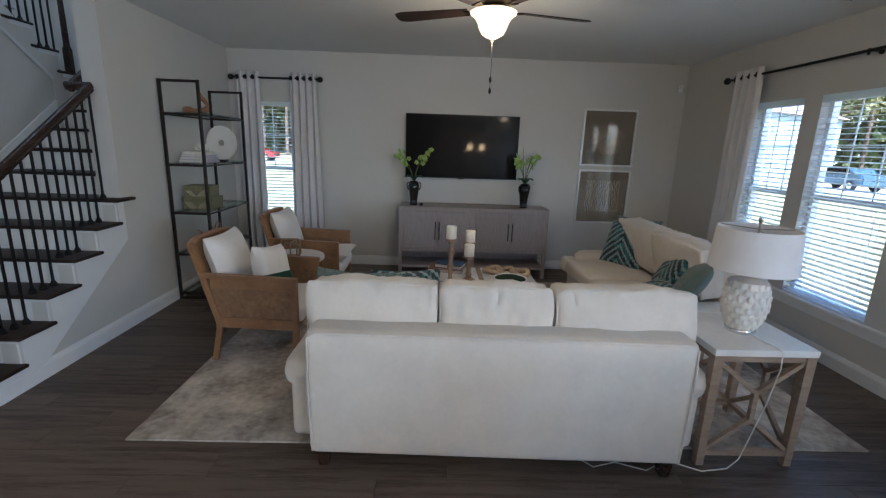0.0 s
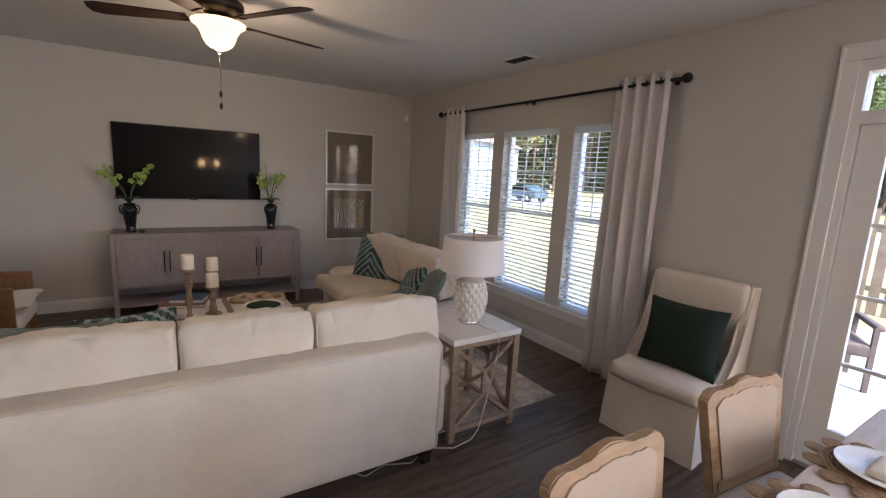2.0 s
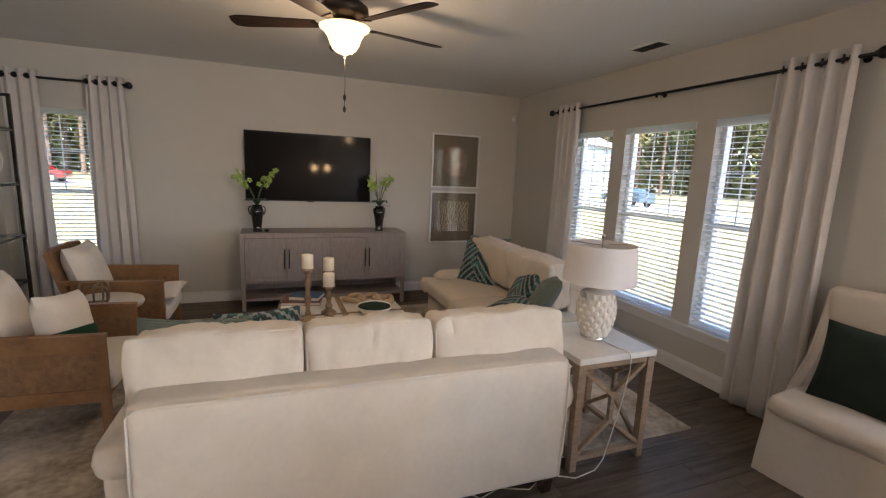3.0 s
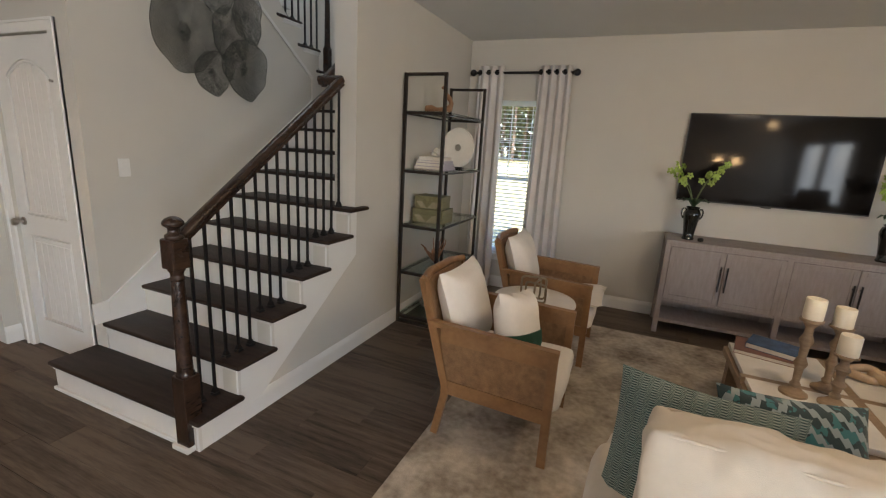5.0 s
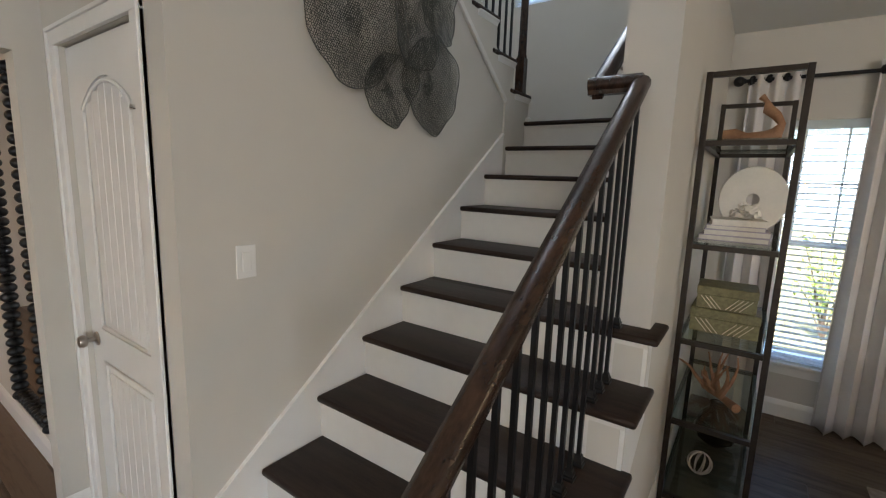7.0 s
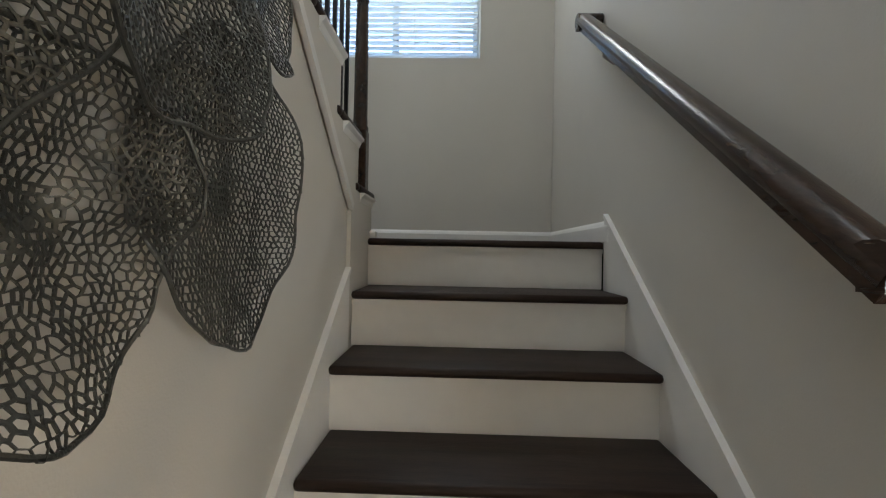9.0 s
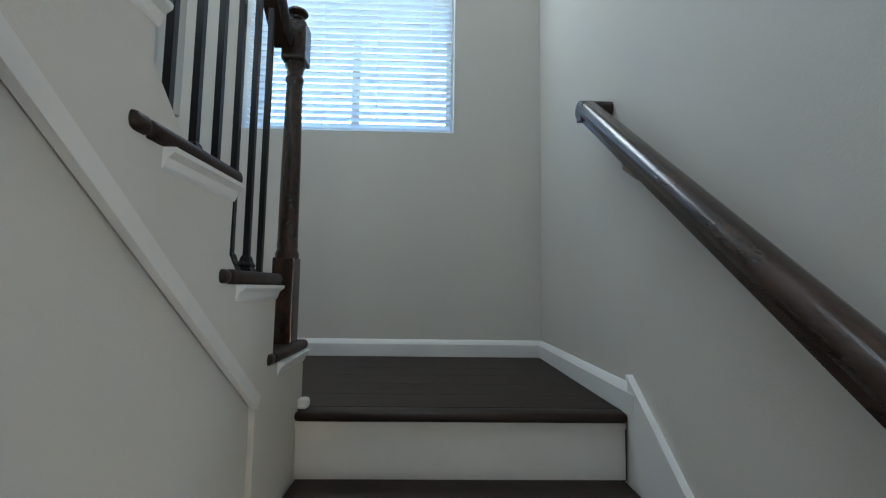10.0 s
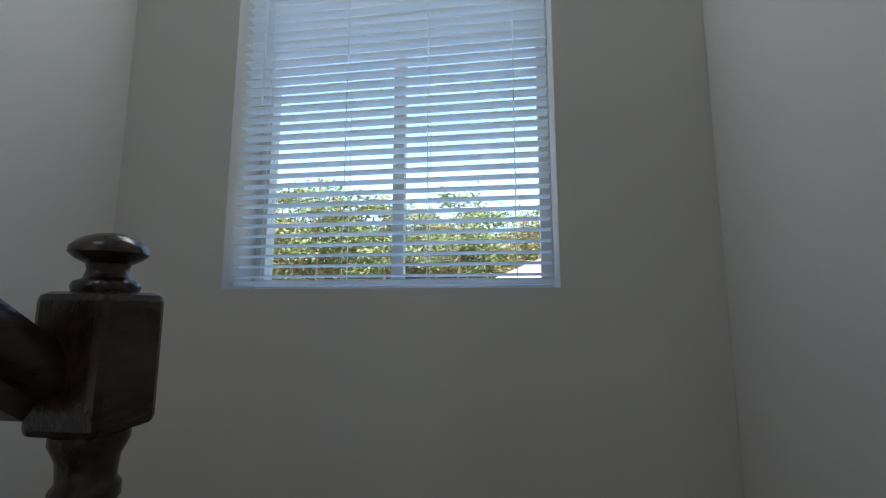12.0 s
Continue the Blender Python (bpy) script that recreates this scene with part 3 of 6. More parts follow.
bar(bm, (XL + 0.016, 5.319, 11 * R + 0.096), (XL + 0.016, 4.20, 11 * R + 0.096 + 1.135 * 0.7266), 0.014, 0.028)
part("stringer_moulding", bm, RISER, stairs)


def skirt(x0, x1, ya, yb, above):
    """A skirt board along a wall, parallel to the flight, with a cap."""
    f = lambda y: R + (y - Y1) * 0.7266 + above
    bm = bmesh.new()
    prism(bm, [(ya, f(ya) - 0.40), (yb, f(yb) - 0.40), (yb, f(yb)), (ya, f(ya))], "x", x0, x1)
    part("skirt_board", bm, TRIM, stairs)
    bm = bmesh.new()
    bar(bm, ((x0 + x1) / 2, ya, f(ya) + 0.006), ((x0 + x1) / 2, yb, f(yb) + 0.006), abs(x1 - x0) + 0.010, 0.014)
    part("skirt_cap", bm, TRIM, stairs)


skirt(XL, XL + 0.014, 3.29, 5.319, 0.085)
skirt(XI - 0.014, XI, YC + 0.10, 5.60, 0.10)
part("skirt_end", B(XL + 0.0005, XL + 0.016, 3.20, 3.30, R * 2, 0.52, 0.004), TRIM, stairs)


def newel(m, z0, zt, base, w=0.044, bh=0.17, g=1.0, foot=0.0):
    """A turned newel post: square foot, turned shaft, square block and ball finial."""
    ob = thing("newel_post", m, "espresso-stained turned newel post with ball cap", "newel post", kind="")
    fw = foot or w
    part("foot", B(-fw, fw, -fw, fw, z0, base, 0.004), RAILM, ob)
    bt = zt - 0.11 * g
    blk = bmesh.new()
    box(blk, -w - 0.004, w + 0.004, -w - 0.004, w + 0.004, bt - bh, bt - 0.008 * g, 0.008)
    part("block", blk, RAILM, ob)
    sh = bmesh.new()
    b0, b1 = base, bt - bh
    L = b1 - b0
    lathe(sh, [(0.046, b0), (0.047, b0 + 0.012), (0.040, b0 + 0.022), (0.042, b0 + 0.034), (0.040, b0 + 0.05), (0.038, b0 + L * 0.5), (0.033, b1 - 0.075), (0.031, b1 - 0.062), (0.037, b1 - 0.056), (0.037, b1 - 0.046), (0.031, b1 - 0.040), (0.033, b1 - 0.022), (0.042, b1 - 0.008), (0.042, b1)], 20)
    bmesh.ops.scale(sh, vec=(w / 0.044, w / 0.044, 1), verts=sh.verts)
    part("shaft", sh, RAILM, ob, smooth=True)
    fin = bmesh.new()
    lathe(fin, [(0.042, bt - 0.01), (0.045, bt + 0.002), (0.042, bt + 0.012), (0.031, bt + 0.018), (0.027, bt + 0.034), (0.029, bt + 0.046), (0.044, bt + 0.056), (0.052, bt + 0.066), (0.051, bt + 0.078), (0.038, bt + 0.094), (0.018, bt + 0.104), (0.001, bt + 0.107)], 20)
    bmesh.ops.transform(fin, matrix=Matrix.Translation((0, 0, bt)) @ Matrix.Diagonal((max(g, 0.60), max(g, 0.60), g, 1)) @ Matrix.Translation((0, 0, -bt)), verts=fin.verts)
    part("finial", fin, RAILM, ob, smooth=True)
    return ob


newel(pose(-2.303, 3.022, 0), 0.031, 1.240, 0.42, 0.041, 0.155, 0.92, 0.046)
newel(pose(-3.418, 5.600, 0), 12 * R, 3.276, 2.52, 0.031, 0.125, 0.48)
part("corner_block", B(XL + 0.015, XL + 0.045, nose(11) + 0.02, nose(11) + 0.06, 11 * R + 0.001, 11 * R + 0.03, 0.008), TRIM, stairs)
part("plinth", B(-2.372, -2.252, 2.962, 3.082, 0.001, 0.03, 0.005), TRIM, stairs)


def rail_bar(bm, a, b):
    """A moulded handrail length: wide rounded cap on a narrower foot."""
    a, b = Vector(a), Vector(b)
    d = (b - a).normalized()
    side = d.cross(Vector((0, 0, 1))).normalized()
    up = side.cross(d)
    prof = [(-0.019, -0.034), (0.019, -0.034), (0.019, -0.018), (0.031, -0.008), (0.032, 0.010), (0.024, 0.024), (0.010, 0.030), (-0.010, 0.030), (-0.024, 0.024), (-0.032, 0.010), (-0.031, -0.008), (-0.019, -0.018)]
    lo = [bm.verts.new(a + side * x + up * z) for x, z in prof]
    hi = [bm.verts.new(b + side * x + up * z) for x, z in prof]
    bm.faces.new(lo)
    bm.faces.new(hi[::-1])
    n = len(prof)
    for k in range(n):
        bm.faces.new((lo[k], hi[k], hi[(k + 1) % n], lo[(k + 1) % n]))


RX = -2.348
rz = lambda y: R + (y - Y1) * 0.7266 + 0.855
hr = thing("handrail", pose(0, 0, 0), "dark espresso wooden handrail rising along the stairs", "handrail")
bm = bmesh.new()
rail_bar(bm, (RX, 3.09, rz(3.09)), (RX, 4.375, rz(4.375) - 0.025))
part("open_rail", bm, RAILM, hr, smooth=True)
bm = bmesh.new()
rail_bar(bm, (RX + 0.004, YC - 0.036, rz(4.385) - 0.028), (-2.53, YC - 0.036, rz(4.385) - 0.028))
part("turn", bm, RAILM, hr, smooth=True)
bm = bmesh.new()
rail_bar(bm, (-2.50, 4.36, rz(4.36) - 0.030), (-2.50, 5.715, rz(5.715)))
rail_bar(bm, (-2.53, 5.715, rz(5.715) - 0.004), (XI - 0.002, 5.715, rz(5.715) - 0.004))
part("wall_rail", bm, RAILM, hr, smooth=True)
for y in (4.62, 5.45):
    bm = bmesh.new()
    tube(bm, [(XI - 0.002, y, rz(y) - 0.10), (XI - 0.04, y, rz(y) - 0.10), (-2.50, y, rz(y) - 0.075), (-2.50, y, rz(y) - 0.035)], 0.007)
    rod(bm, (XI - 0.0005, y, rz(y) - 0.10), (XI - 0.008, y, rz(y) - 0.10), 0.028, 14)
    part("bracket", bm, NICKEL, hr, smooth=True)
UX = -3.443
uz = lambda y: 3.150 + (5.56 - y) * 0.7266
bm = bmesh.new()
rail_bar(bm, (UX, 5.566, uz(5.566)), (UX, 4.55, uz(4.55)))
rail_bar(bm, (UX, 4.55, uz(4.55)), (UX, 3.30, uz(4.55)))
part("upper_rail", bm, RAILM, hr, smooth=True)


def baluster(x, y, z0, z1):
    ob = thing("baluster", pose(x, y, z0), "plain square black iron baluster with collar", "baluster", group="balusters of the stairs")
    part("bar", B(-0.0067, 0.0067, -0.0067, 0.0067, 0, z1 - z0), IRON, ob)
    bm = bmesh.new()
    lathe(bm, [(0.026, 0), (0.026, 0.007), (0.020, 0.011), (0.023, 0.018), (0.017, 0.026), (0.014, 0.036), (0.010, 0.040)], 4)
    bmesh.ops.rotate(bm, verts=bm.verts, cent=(0, 0, 0), matrix=Matrix.Rotation(radians(45), 3, "Z"))
    part("collar", bm, IRON, ob)


for k in range(1, 7):
    for j in range(3):
        y = nose(k) + 0.060 + j * RUN / 3
        if (k == 1 and j == 0) or y > 4.37:
            continue
        baluster(RX, y, k * R, rz(y) - 0.03)
for k in range(4):
    for j in range(3):
        y = UN[k] - 0.060 - j * RUN / 3
        if k == 0 and j < 2:
            continue
        baluster(UX, y, (12 + k) * R, uz(y) - 0.03)
for j in range(12):
    baluster(UX, 4.56 - 0.1 * j, FLOOR2, uz(4.55) - 0.03)

# ---- windows, blinds, curtains, doors ----


def window(name, m, w, z0, z1, label, depth=0.075, split=True):
    """A single-hung window: local x along the wall, y outwards."""
    ob = thing(name, m, label, "window", kind="structure")
    bm = bmesh.new()
    for x0, x1, a, b in ((-w / 2, -w / 2 + 0.04, z0, z1), (w / 2 - 0.04, w / 2, z0, z1), (-w / 2 + 0.04, w / 2 - 0.04, z0, z0 + 0.045), (-w / 2 + 0.04, w / 2 - 0.04, z1 - 0.045, z1)):
        box(bm, x0, x1, depth, depth + 0.06, a, b)
    part("window_frame", bm, TRIM, ob)
    mid = (z0 + z1) / 2 + 0.01
    if split:
        part("meeting_rail", B(-w / 2 + 0.04, w / 2 - 0.04, depth + 0.005, depth + 0.045, mid - 0.022, mid + 0.022), TRIM, ob)
    else:
        part("mullion", B(-0.022, 0.022, depth + 0.005, depth + 0.045, z0 + 0.045, z1 - 0.045), TRIM, ob)
    for x0, x1, a, b in (((-w / 2 + 0.04, w / 2 - 0.04, z0 + 0.045, mid - 0.022), (-w / 2 + 0.04, w / 2 - 0.04, mid + 0.022, z1 - 0.045)) if split else ((-w / 2 + 0.04, -0.022, z0 + 0.045, z1 - 0.045), (0.022, w / 2 - 0.04, z0 + 0.045, z1 - 0.045))):
        p = part("pane", B(x0, x1, depth + 0.02, depth + 0.026, a, b), GLASS, ob)
        p.visible_shadow = False
    if split and w > 0.5:
        bm = bmesh.new()
        for q in (-w / 6, w / 6):
            box(bm, q - 0.006, q + 0.006, depth + 0.027, depth + 0.033, mid + 0.022, z1 - 0.045)
        box(bm, -w / 2 + 0.04, w / 2 - 0.04, depth + 0.027, depth + 0.033, (mid + z1) / 2 - 0.006, (mid + z1) / 2 + 0.006)
        part("muntins", bm, TRIM, ob)
    return ob


def blind(m, w, z0, z1, step, tilt, group, wand=False, depth=0.03):
    """A venetian blind let down: headrail, slats, bottom rail, cords."""
    ob = thing("venetian_blind", m, "white two-inch venetian blind let down with open slats", "blind", group)
    part("headrail", B(-w / 2 + 0.005, w / 2 - 0.005, depth - 0.028, depth + 0.028, z1 - 0.045, z1 - 0.002), BLIND, ob)
    part("valance", B(-w / 2 + 0.002, w / 2 - 0.002, depth - 0.036, depth - 0.029, z1 - 0.062, z1 - 0.001, 0.002), BLIND, ob)
    part("bottom_rail", B(-w / 2 + 0.006, w / 2 - 0.006, depth - 0.024, depth + 0.024, z0 + 0.012, z0 + 0.028, 0.003), BLIND, ob)
    slat = None
    z = z0 + 0.045
    k = 0
    while z < z1 - 0.05:
        pm = pose(0, depth, z, tilt, 0, 0)
        if slat is None:
            bm = bmesh.new()
            prism(bm, [(-0.024, -0.0015), (-0.012, 0.0012), (0, 0.002), (0.012, 0.0012), (0.024, -0.0015), (0.024, 0.0005), (0.012, 0.0035), (0, 0.0043), (-0.012, 0.0035), (-0.024, 0.0005)], "x", -w / 2 + 0.008, w / 2 - 0.008)
            slat = part("slat", bm, BLIND, ob, m=pm)
        else:
            o = new("slat", slat.data)
            o.parent, o.matrix_basis = ob, pm
        z += step
        k += 1
    n = 2 if w < 0.9 else 4
    for q in range(n):
        x = -w / 2 + 0.12 + (w - 0.24) * q / (n - 1)
        bm = bmesh.new()
        for d in (-0.026, 0.026):
            box(bm, x - 0.0012, x + 0.0012, depth + d - 0.0006, depth + d + 0.0006, z0 + 0.028, z1 - 0.045)
        part("ladder_cord", bm, BLIND, ob)
    if wand:
        bm = bmesh.new()
        rod(bm, (-w / 2 + 0.10, depth - 0.045, z1 - 0.06), (-w / 2 + 0.10, depth - 0.045, z1 - 0.66), 0.004, 8)
        part("tilt_wand", bm, BLIND, ob)
    return ob


for n, (a, b) in enumerate(WIN_R):
    m = pose(XR, (a + b) / 2, 0, 0, 0, -90)
    window("window_%d" % (n + 1), m, b - a, WB, WT, "white vinyl sash window looking on a sunny lawn")
    blind(m, b - a, WB, WT, 0.044, 6, "blinds of the triple window")
bm = bmesh.new()
box(bm, XR - 0.035, XR + 0.07, 2.80, 5.32, WB - 0.028, WB - 0.001, 0.006)
part("window_sill", bm, TRIM, kind="structure")
part("window_apron", B(XR - 0.014, XR, 2.83, 5.29, WB - 0.10, WB - 0.03), TRIM, kind="structure")
m = pose((TW[0] + TW[1]) / 2, YT, 0)
window("window_4", m, TW[1] - TW[0], TW[2], TW[3], "white sash window beside the television wall")
blind(m, TW[1] - TW[0], TW[2], TW[3], 0.044, 6, "blinds of the triple window")
part("window_sill", B(TW[0] - 0.05, TW[1] + 0.05, YT - 0.03, YT + 0.07, TW[2] - 0.028, TW[2] - 0.001, 0.006), TRIM, kind="structure")
part("window_apron", B(TW[0] - 0.03, TW[1] + 0.03, YT - 0.013, YT, TW[2] - 0.09, TW[2] - 0.03), TRIM, kind="structure")
m = pose((LWIN[0] + LWIN[1]) / 2, YL, 0)
window("window_5", m, LWIN[1] - LWIN[0], LWIN[2], LWIN[3], "white picture window above the stair landing", 0.20, False)
blind(m, LWIN[1] - LWIN[0] - 0.02, LWIN[2], 4.60, 0.0365, -3, "blind of the landing window", True, 0.05)


def curtain(m, w, h, folds, seed, group, flare=1.15):
    """A grommet-top curtain panel hanging in deep folds; its top at z = h."""
    ob = thing("curtain", m, "pale off-white linen grommet curtain hanging in folds", "curtain", group)
    bm = bmesh.new()
    nx, nz = folds * 12, 22
    rnd = random.Random(seed)
    ph = [rnd.uniform(-0.5, 0.5) for _ in range(6)]
    grid = []
    for i in range(nx + 1):
        u = i / nx
        row = []
        for j in range(nz + 1):
            v = j / nz
            amp = 0.040 * (0.75 + 0.45 * v)
            wob = 0.35 * math.sin(3 * v + ph[0]) * v
            a = 2 * math.pi * folds * u + wob + ph[1]
            x = (u - 0.5) * w * (1 + (flare - 1) * v) + 0.012 * v * math.sin(a * 2 + ph[2])
            y = amp * math.sin(a) + 0.010 * v * math.sin(a * 0.5 + ph[3] + 2 * v)
            row.append(bm.verts.new((x, y, h * (1 - v) + 0.012 * math.sin(a + ph[4]) * (v == 1))))
        grid.append(row)
    for i in range(nx):
        for j in range(nz):
            bm.faces.new((grid[i][j], grid[i][j + 1], grid[i + 1][j + 1], grid[i + 1][j]))
    p = part("panel", bm, CURTAIN, ob, smooth=True)
    mod = p.modifiers.new("thick", "SOLIDIFY")
    mod.thickness = 0.004
    for k in range(folds * 2):
        u = (k + 0.5 - ph[1] / math.pi) / (folds * 2)
        if not 0.02 < u < 0.98:
            continue
        bm = bmesh.new()
        bmesh.ops.create_cone(bm, cap_ends=True, segments=16, radius1=0.028, radius2=0.028, depth=0.010, matrix=Matrix.Translation(((u - 0.5) * w, 0, h - 0.065)) @ Matrix.Rotation(radians(90), 4, "Y") @ Matrix.Rotation(radians(-35 if k % 2 else 35), 4, "X"))
        part("grommet", bm, IRON, ob, smooth=True)
    return ob


def curtain_rod(a, b, brackets, wallv):
    ob = thing("curtain_rod", pose(0, 0, 0), "matt black curtain rod with round ball finials", "curtain rod")
    a, b = Vector(a), Vector(b)
    d = (b - a).normalized()
    bm = bmesh.new()
    rod(bm, a, b, 0.0125, 14)
    part("pole", bm, IRON, ob, smooth=True)
    for p, s in ((a, -1), (b, 1)):
        bm = bmesh.new()
        bmesh.ops.create_uvsphere(bm, u_segments=16, v_segments=10, radius=0.036, matrix=Matrix.Translation(p + d * s * 0.03))
        rod(bm, p - d * s * 0.01, p + d * s * 0.008, 0.019, 14)
        part("finial", bm, IRON, ob, smooth=True)
    for t in brackets:
        p = a + (b - a) * t
        w = Vector(wallv)
        bm = bmesh.new()
        rod(bm, p, p + w, 0.006, 8)
        rod(bm, p + w * 0.93, p + w * 0.999, 0.022, 12)
        rod(bm, p + Vector((0, 0, -0.03)), p + Vector((0, 0, 0.016)), 0.010, 10)
        part("bracket", bm, IRON, ob, smooth=True)


curtain_rod((3.60, 2.44, 2.445), (3.60, 5.62, 2.445), (0.03, 0.5, 0.97), (XR - 3.60, 0, 0))
curtain(pose(3.60, 2.755, 0.015, 0, 0, 90), 0.46, 2.50, 4, 3, "curtains of the living room")
curtain(pose(3.60, 5.32, 0.015, 0, 0, 90), 0.42, 2.50, 4, 4, "curtains of the living room")
curtain_rod((-2.14, 6.555, 2.425), (-1.08, 6.555, 2.425), (0.04, 0.96), (0, YT - 6.555, 0))
curtain(pose(-1.965, 6.555, 0.015), 0.29, 2.48, 3, 5, "curtains of the living room")
curtain(pose(-1.27, 6.555, 0.015), 0.33, 2.48, 4, 6, "curtains of the living room", 1.25)


def casing(name, axis, at, side, a, b, top, w=0.07):
    bm = bmesh.new()
    d0, d1 = sorted((at, at + side * 0.016))
    e0, e1 = sorted((at, at + side * 0.024))
    for lo, hi, z0, z1 in ((a - w, a, 0, top), (b, b + w, 0, top), (a - w, b + w, top, top + w)):
        args = (d0, d1, lo, hi, z0, z1) if axis == "x" else (lo, hi, d0, d1, z0, z1)
        box(bm, *args, 0.003)
    ow = 0.016
    for lo, hi, z0, z1 in ((a - w, a - w + ow, 0, top + w - ow), (b + w - ow, b + w, 0, top + w - ow), (a - w, b + w, top + w - ow, top + w)):
        args = (e0, e1, lo, hi, z0, z1) if axis == "x" else (lo, hi, e0, e1, z0, z1)
        box(bm, *args, 0.003)
    return part(name, bm, TRIM, kind="structure")


def panel_door(m, w, h):
    """A two-panel door with an arched top panel of vertical boards; hinges at +x, knob at -x; local y to the back."""
    ob = thing("door_1", m, "closed white two-panel arched closet door with nickel knob", "door", kind="structure")
    part("slab", B(-w / 2, w / 2, 0.012, 0.035, 0.008, h), TRIM, ob)
    st = 0.115
    iw = w / 2 - st
    # face frame with an arched opening
    bm = bmesh.new()
    box(bm, -w / 2, -iw, 0, 0.0121, 0.008, h)
    box(bm, iw, w / 2, 0, 0.0121, 0.008, h)
    box(bm, -iw, iw, 0, 0.0121, 0.008, 0.22)
    box(bm, -iw, iw, 0, 0.0121, 0.86, 1.00)
    n = 14
    arch = [(-iw, h)] + [(-iw + 2 * iw * k / n, h - 0.235 + 0.10 * math.sin(math.pi * k / n) ** 0.8) for k in range(n + 1)] + [(iw, h)]
    for k in range(n):
        x0, x1 = -iw + 2 * iw * k / n, -iw + 2 * iw * (k + 1) / n
        za, zb = arch[k + 1][1], arch[k + 2][1]
        lo = [bm.verts.new(v) for v in ((x0, 0, za), (x1, 0, zb), (x1, 0, h), (x0, 0, h))]
        hi = [bm.verts.new(v) for v in ((x0, 0.0121, za), (x1, 0.0121, zb), (x1, 0.0121, h), (x0, 0.0121, h))]
        bm.faces.new(lo)
        bm.faces.new(hi[::-1])
        for q in range(4):
            bm.faces.new((lo[q], hi[q], hi[(q + 1) % 4], lo[(q + 1) % 4]))
    part("frame", bm, TRIM, ob)
    for z0, z1 in ((0.25, 0.83), (1.03, h - 0.20)):
        bm = bmesh.new()
        nb = 6
        bw = (2 * iw - 0.07) / nb
        for k in range(nb):
            x = -iw + 0.035 + k * bw
            top = z1 - 0.02 + (0.085 * math.sin(math.pi * (k + 0.5) / nb) - 0.02 if z1 > 1 else 0)
            box(bm, x + 0.003, x + bw - 0.003, 0.004, 0.0125, z0, top, 0.002)
        part("panel", bm, TRIM, ob)
    bm = bmesh.new()
    pts = [(-iw + 0.012, 0.004, 1.012)] + [(-iw + 0.012 + (2 * iw - 0.024) * k / 12, 0.004, h - 0.252 + 0.10 * math.sin(math.pi * k / 12) ** 0.8) for k in range(13)] + [(iw - 0.012, 0.004, 1.012), (-iw + 0.012, 0.004, 1.012)]
    tube(bm, pts, 0.008, 6)
    tube(bm, [(-iw + 0.012, 0.004, 0.232), (-iw + 0.012, 0.004, 0.848), (iw - 0.012, 0.004, 0.848), (iw - 0.012, 0.004, 0.232), (-iw + 0.012, 0.004, 0.232)], 0.008, 6)
    part("moulding", bm, TRIM, ob, smooth=True)
    bm = bmesh.new()
    lathe(bm, [(0.030, 0), (0.030, 0.006), (0.012, 0.010), (0.010, 0.035), (0.024, 0.042), (0.028, 0.055), (0.022, 0.068), (0.001, 0.070)], 18, Matrix.Translation((-w / 2 + 0.06, 0, 0.945)) @ Matrix.Rotation(radians(90), 4, "X"))
    part("knob", bm, NICKEL, ob, smooth=True)
    for z in (0.25, 1.02, 1.83):
        bm = B(w / 2 - 0.012, w / 2 + 0.010, -0.004, -0.0005, z - 0.045, z + 0.045)
        rod(bm, (w / 2 + 0.002, -0.008, z - 0.05), (w / 2 + 0.002, -0.008, z + 0.05), 0.006, 8)
        part("hinge", bm, NICKEL, ob)
    bm = bmesh.new()
    rod(bm, (w / 2 - 0.004, -0.014, 1.86), (w / 2 - 0.045, -0.030, 1.87), 0.004, 8)
    rod(bm, (w / 2 - 0.045, -0.030, 1.87), (w / 2 - 0.045, -0.012, 1.87), 0.009, 10)
    part("hinge_stop", bm, CHROME, ob)
    return ob


panel_door(pose((-4.295 - 3.58) / 2, 3.29, 0), 0.705, 2.138)
casing("door_casing", "y", 3.27, -1, -4.295, -3.58, 2.145)
casing("door_casing", "y", 3.27, -1, -7.55, -6.62, 2.05)
# open door of the back room
d2 = thing("door_2", pose(-6.64, 3.41, 0, 0, 0, 100), "white door standing open into the sage room", "door", kind="structure")
part("slab", B(0, 0.80, -0.018, 0.018, 0.01, 2.03, 0.002), TRIM, d2)
for z in (0.3, 1.05, 1.8):
    part("hinge", B(-0.012, 0.004, -0.03, -0.0185, z - 0.045, z + 0.045), NICKEL, d2)
# patio door and transom
d3 = thing("door_3", pose(XR, 0, 0), "white full-glass patio door with transom above", "door", kind="structure")
y0, y1 = DOOR_R
bm = bmesh.new()
for a, b, z0, z1 in ((y0, y0 + 0.04, 0.02, 2.42), (y1 - 0.04, y1, 0.02, 2.42), (y0 + 0.04, y1 - 0.04, 2.36, 2.42), (y0 + 0.04, y1 - 0.04, 2.08, 2.15)):
    box(bm, 0.0, 0.12, a, b, z0, z1)
part("frame", bm, TRIM, d3)
bm = bmesh.new()
for a, b, z0, z1 in ((y0 + 0.045, y0 + 0.17, 0.03, 2.075), (y1 - 0.17, y1 - 0.045, 0.03, 2.075), (y0 + 0.17, y1 - 0.17, 0.03, 0.30), (y0 + 0.17, y1 - 0.17, 1.93, 2.075)):
    box(bm, 0.03, 0.075, a, b, z0, z1)
part("leaf", bm, TRIM, d3)
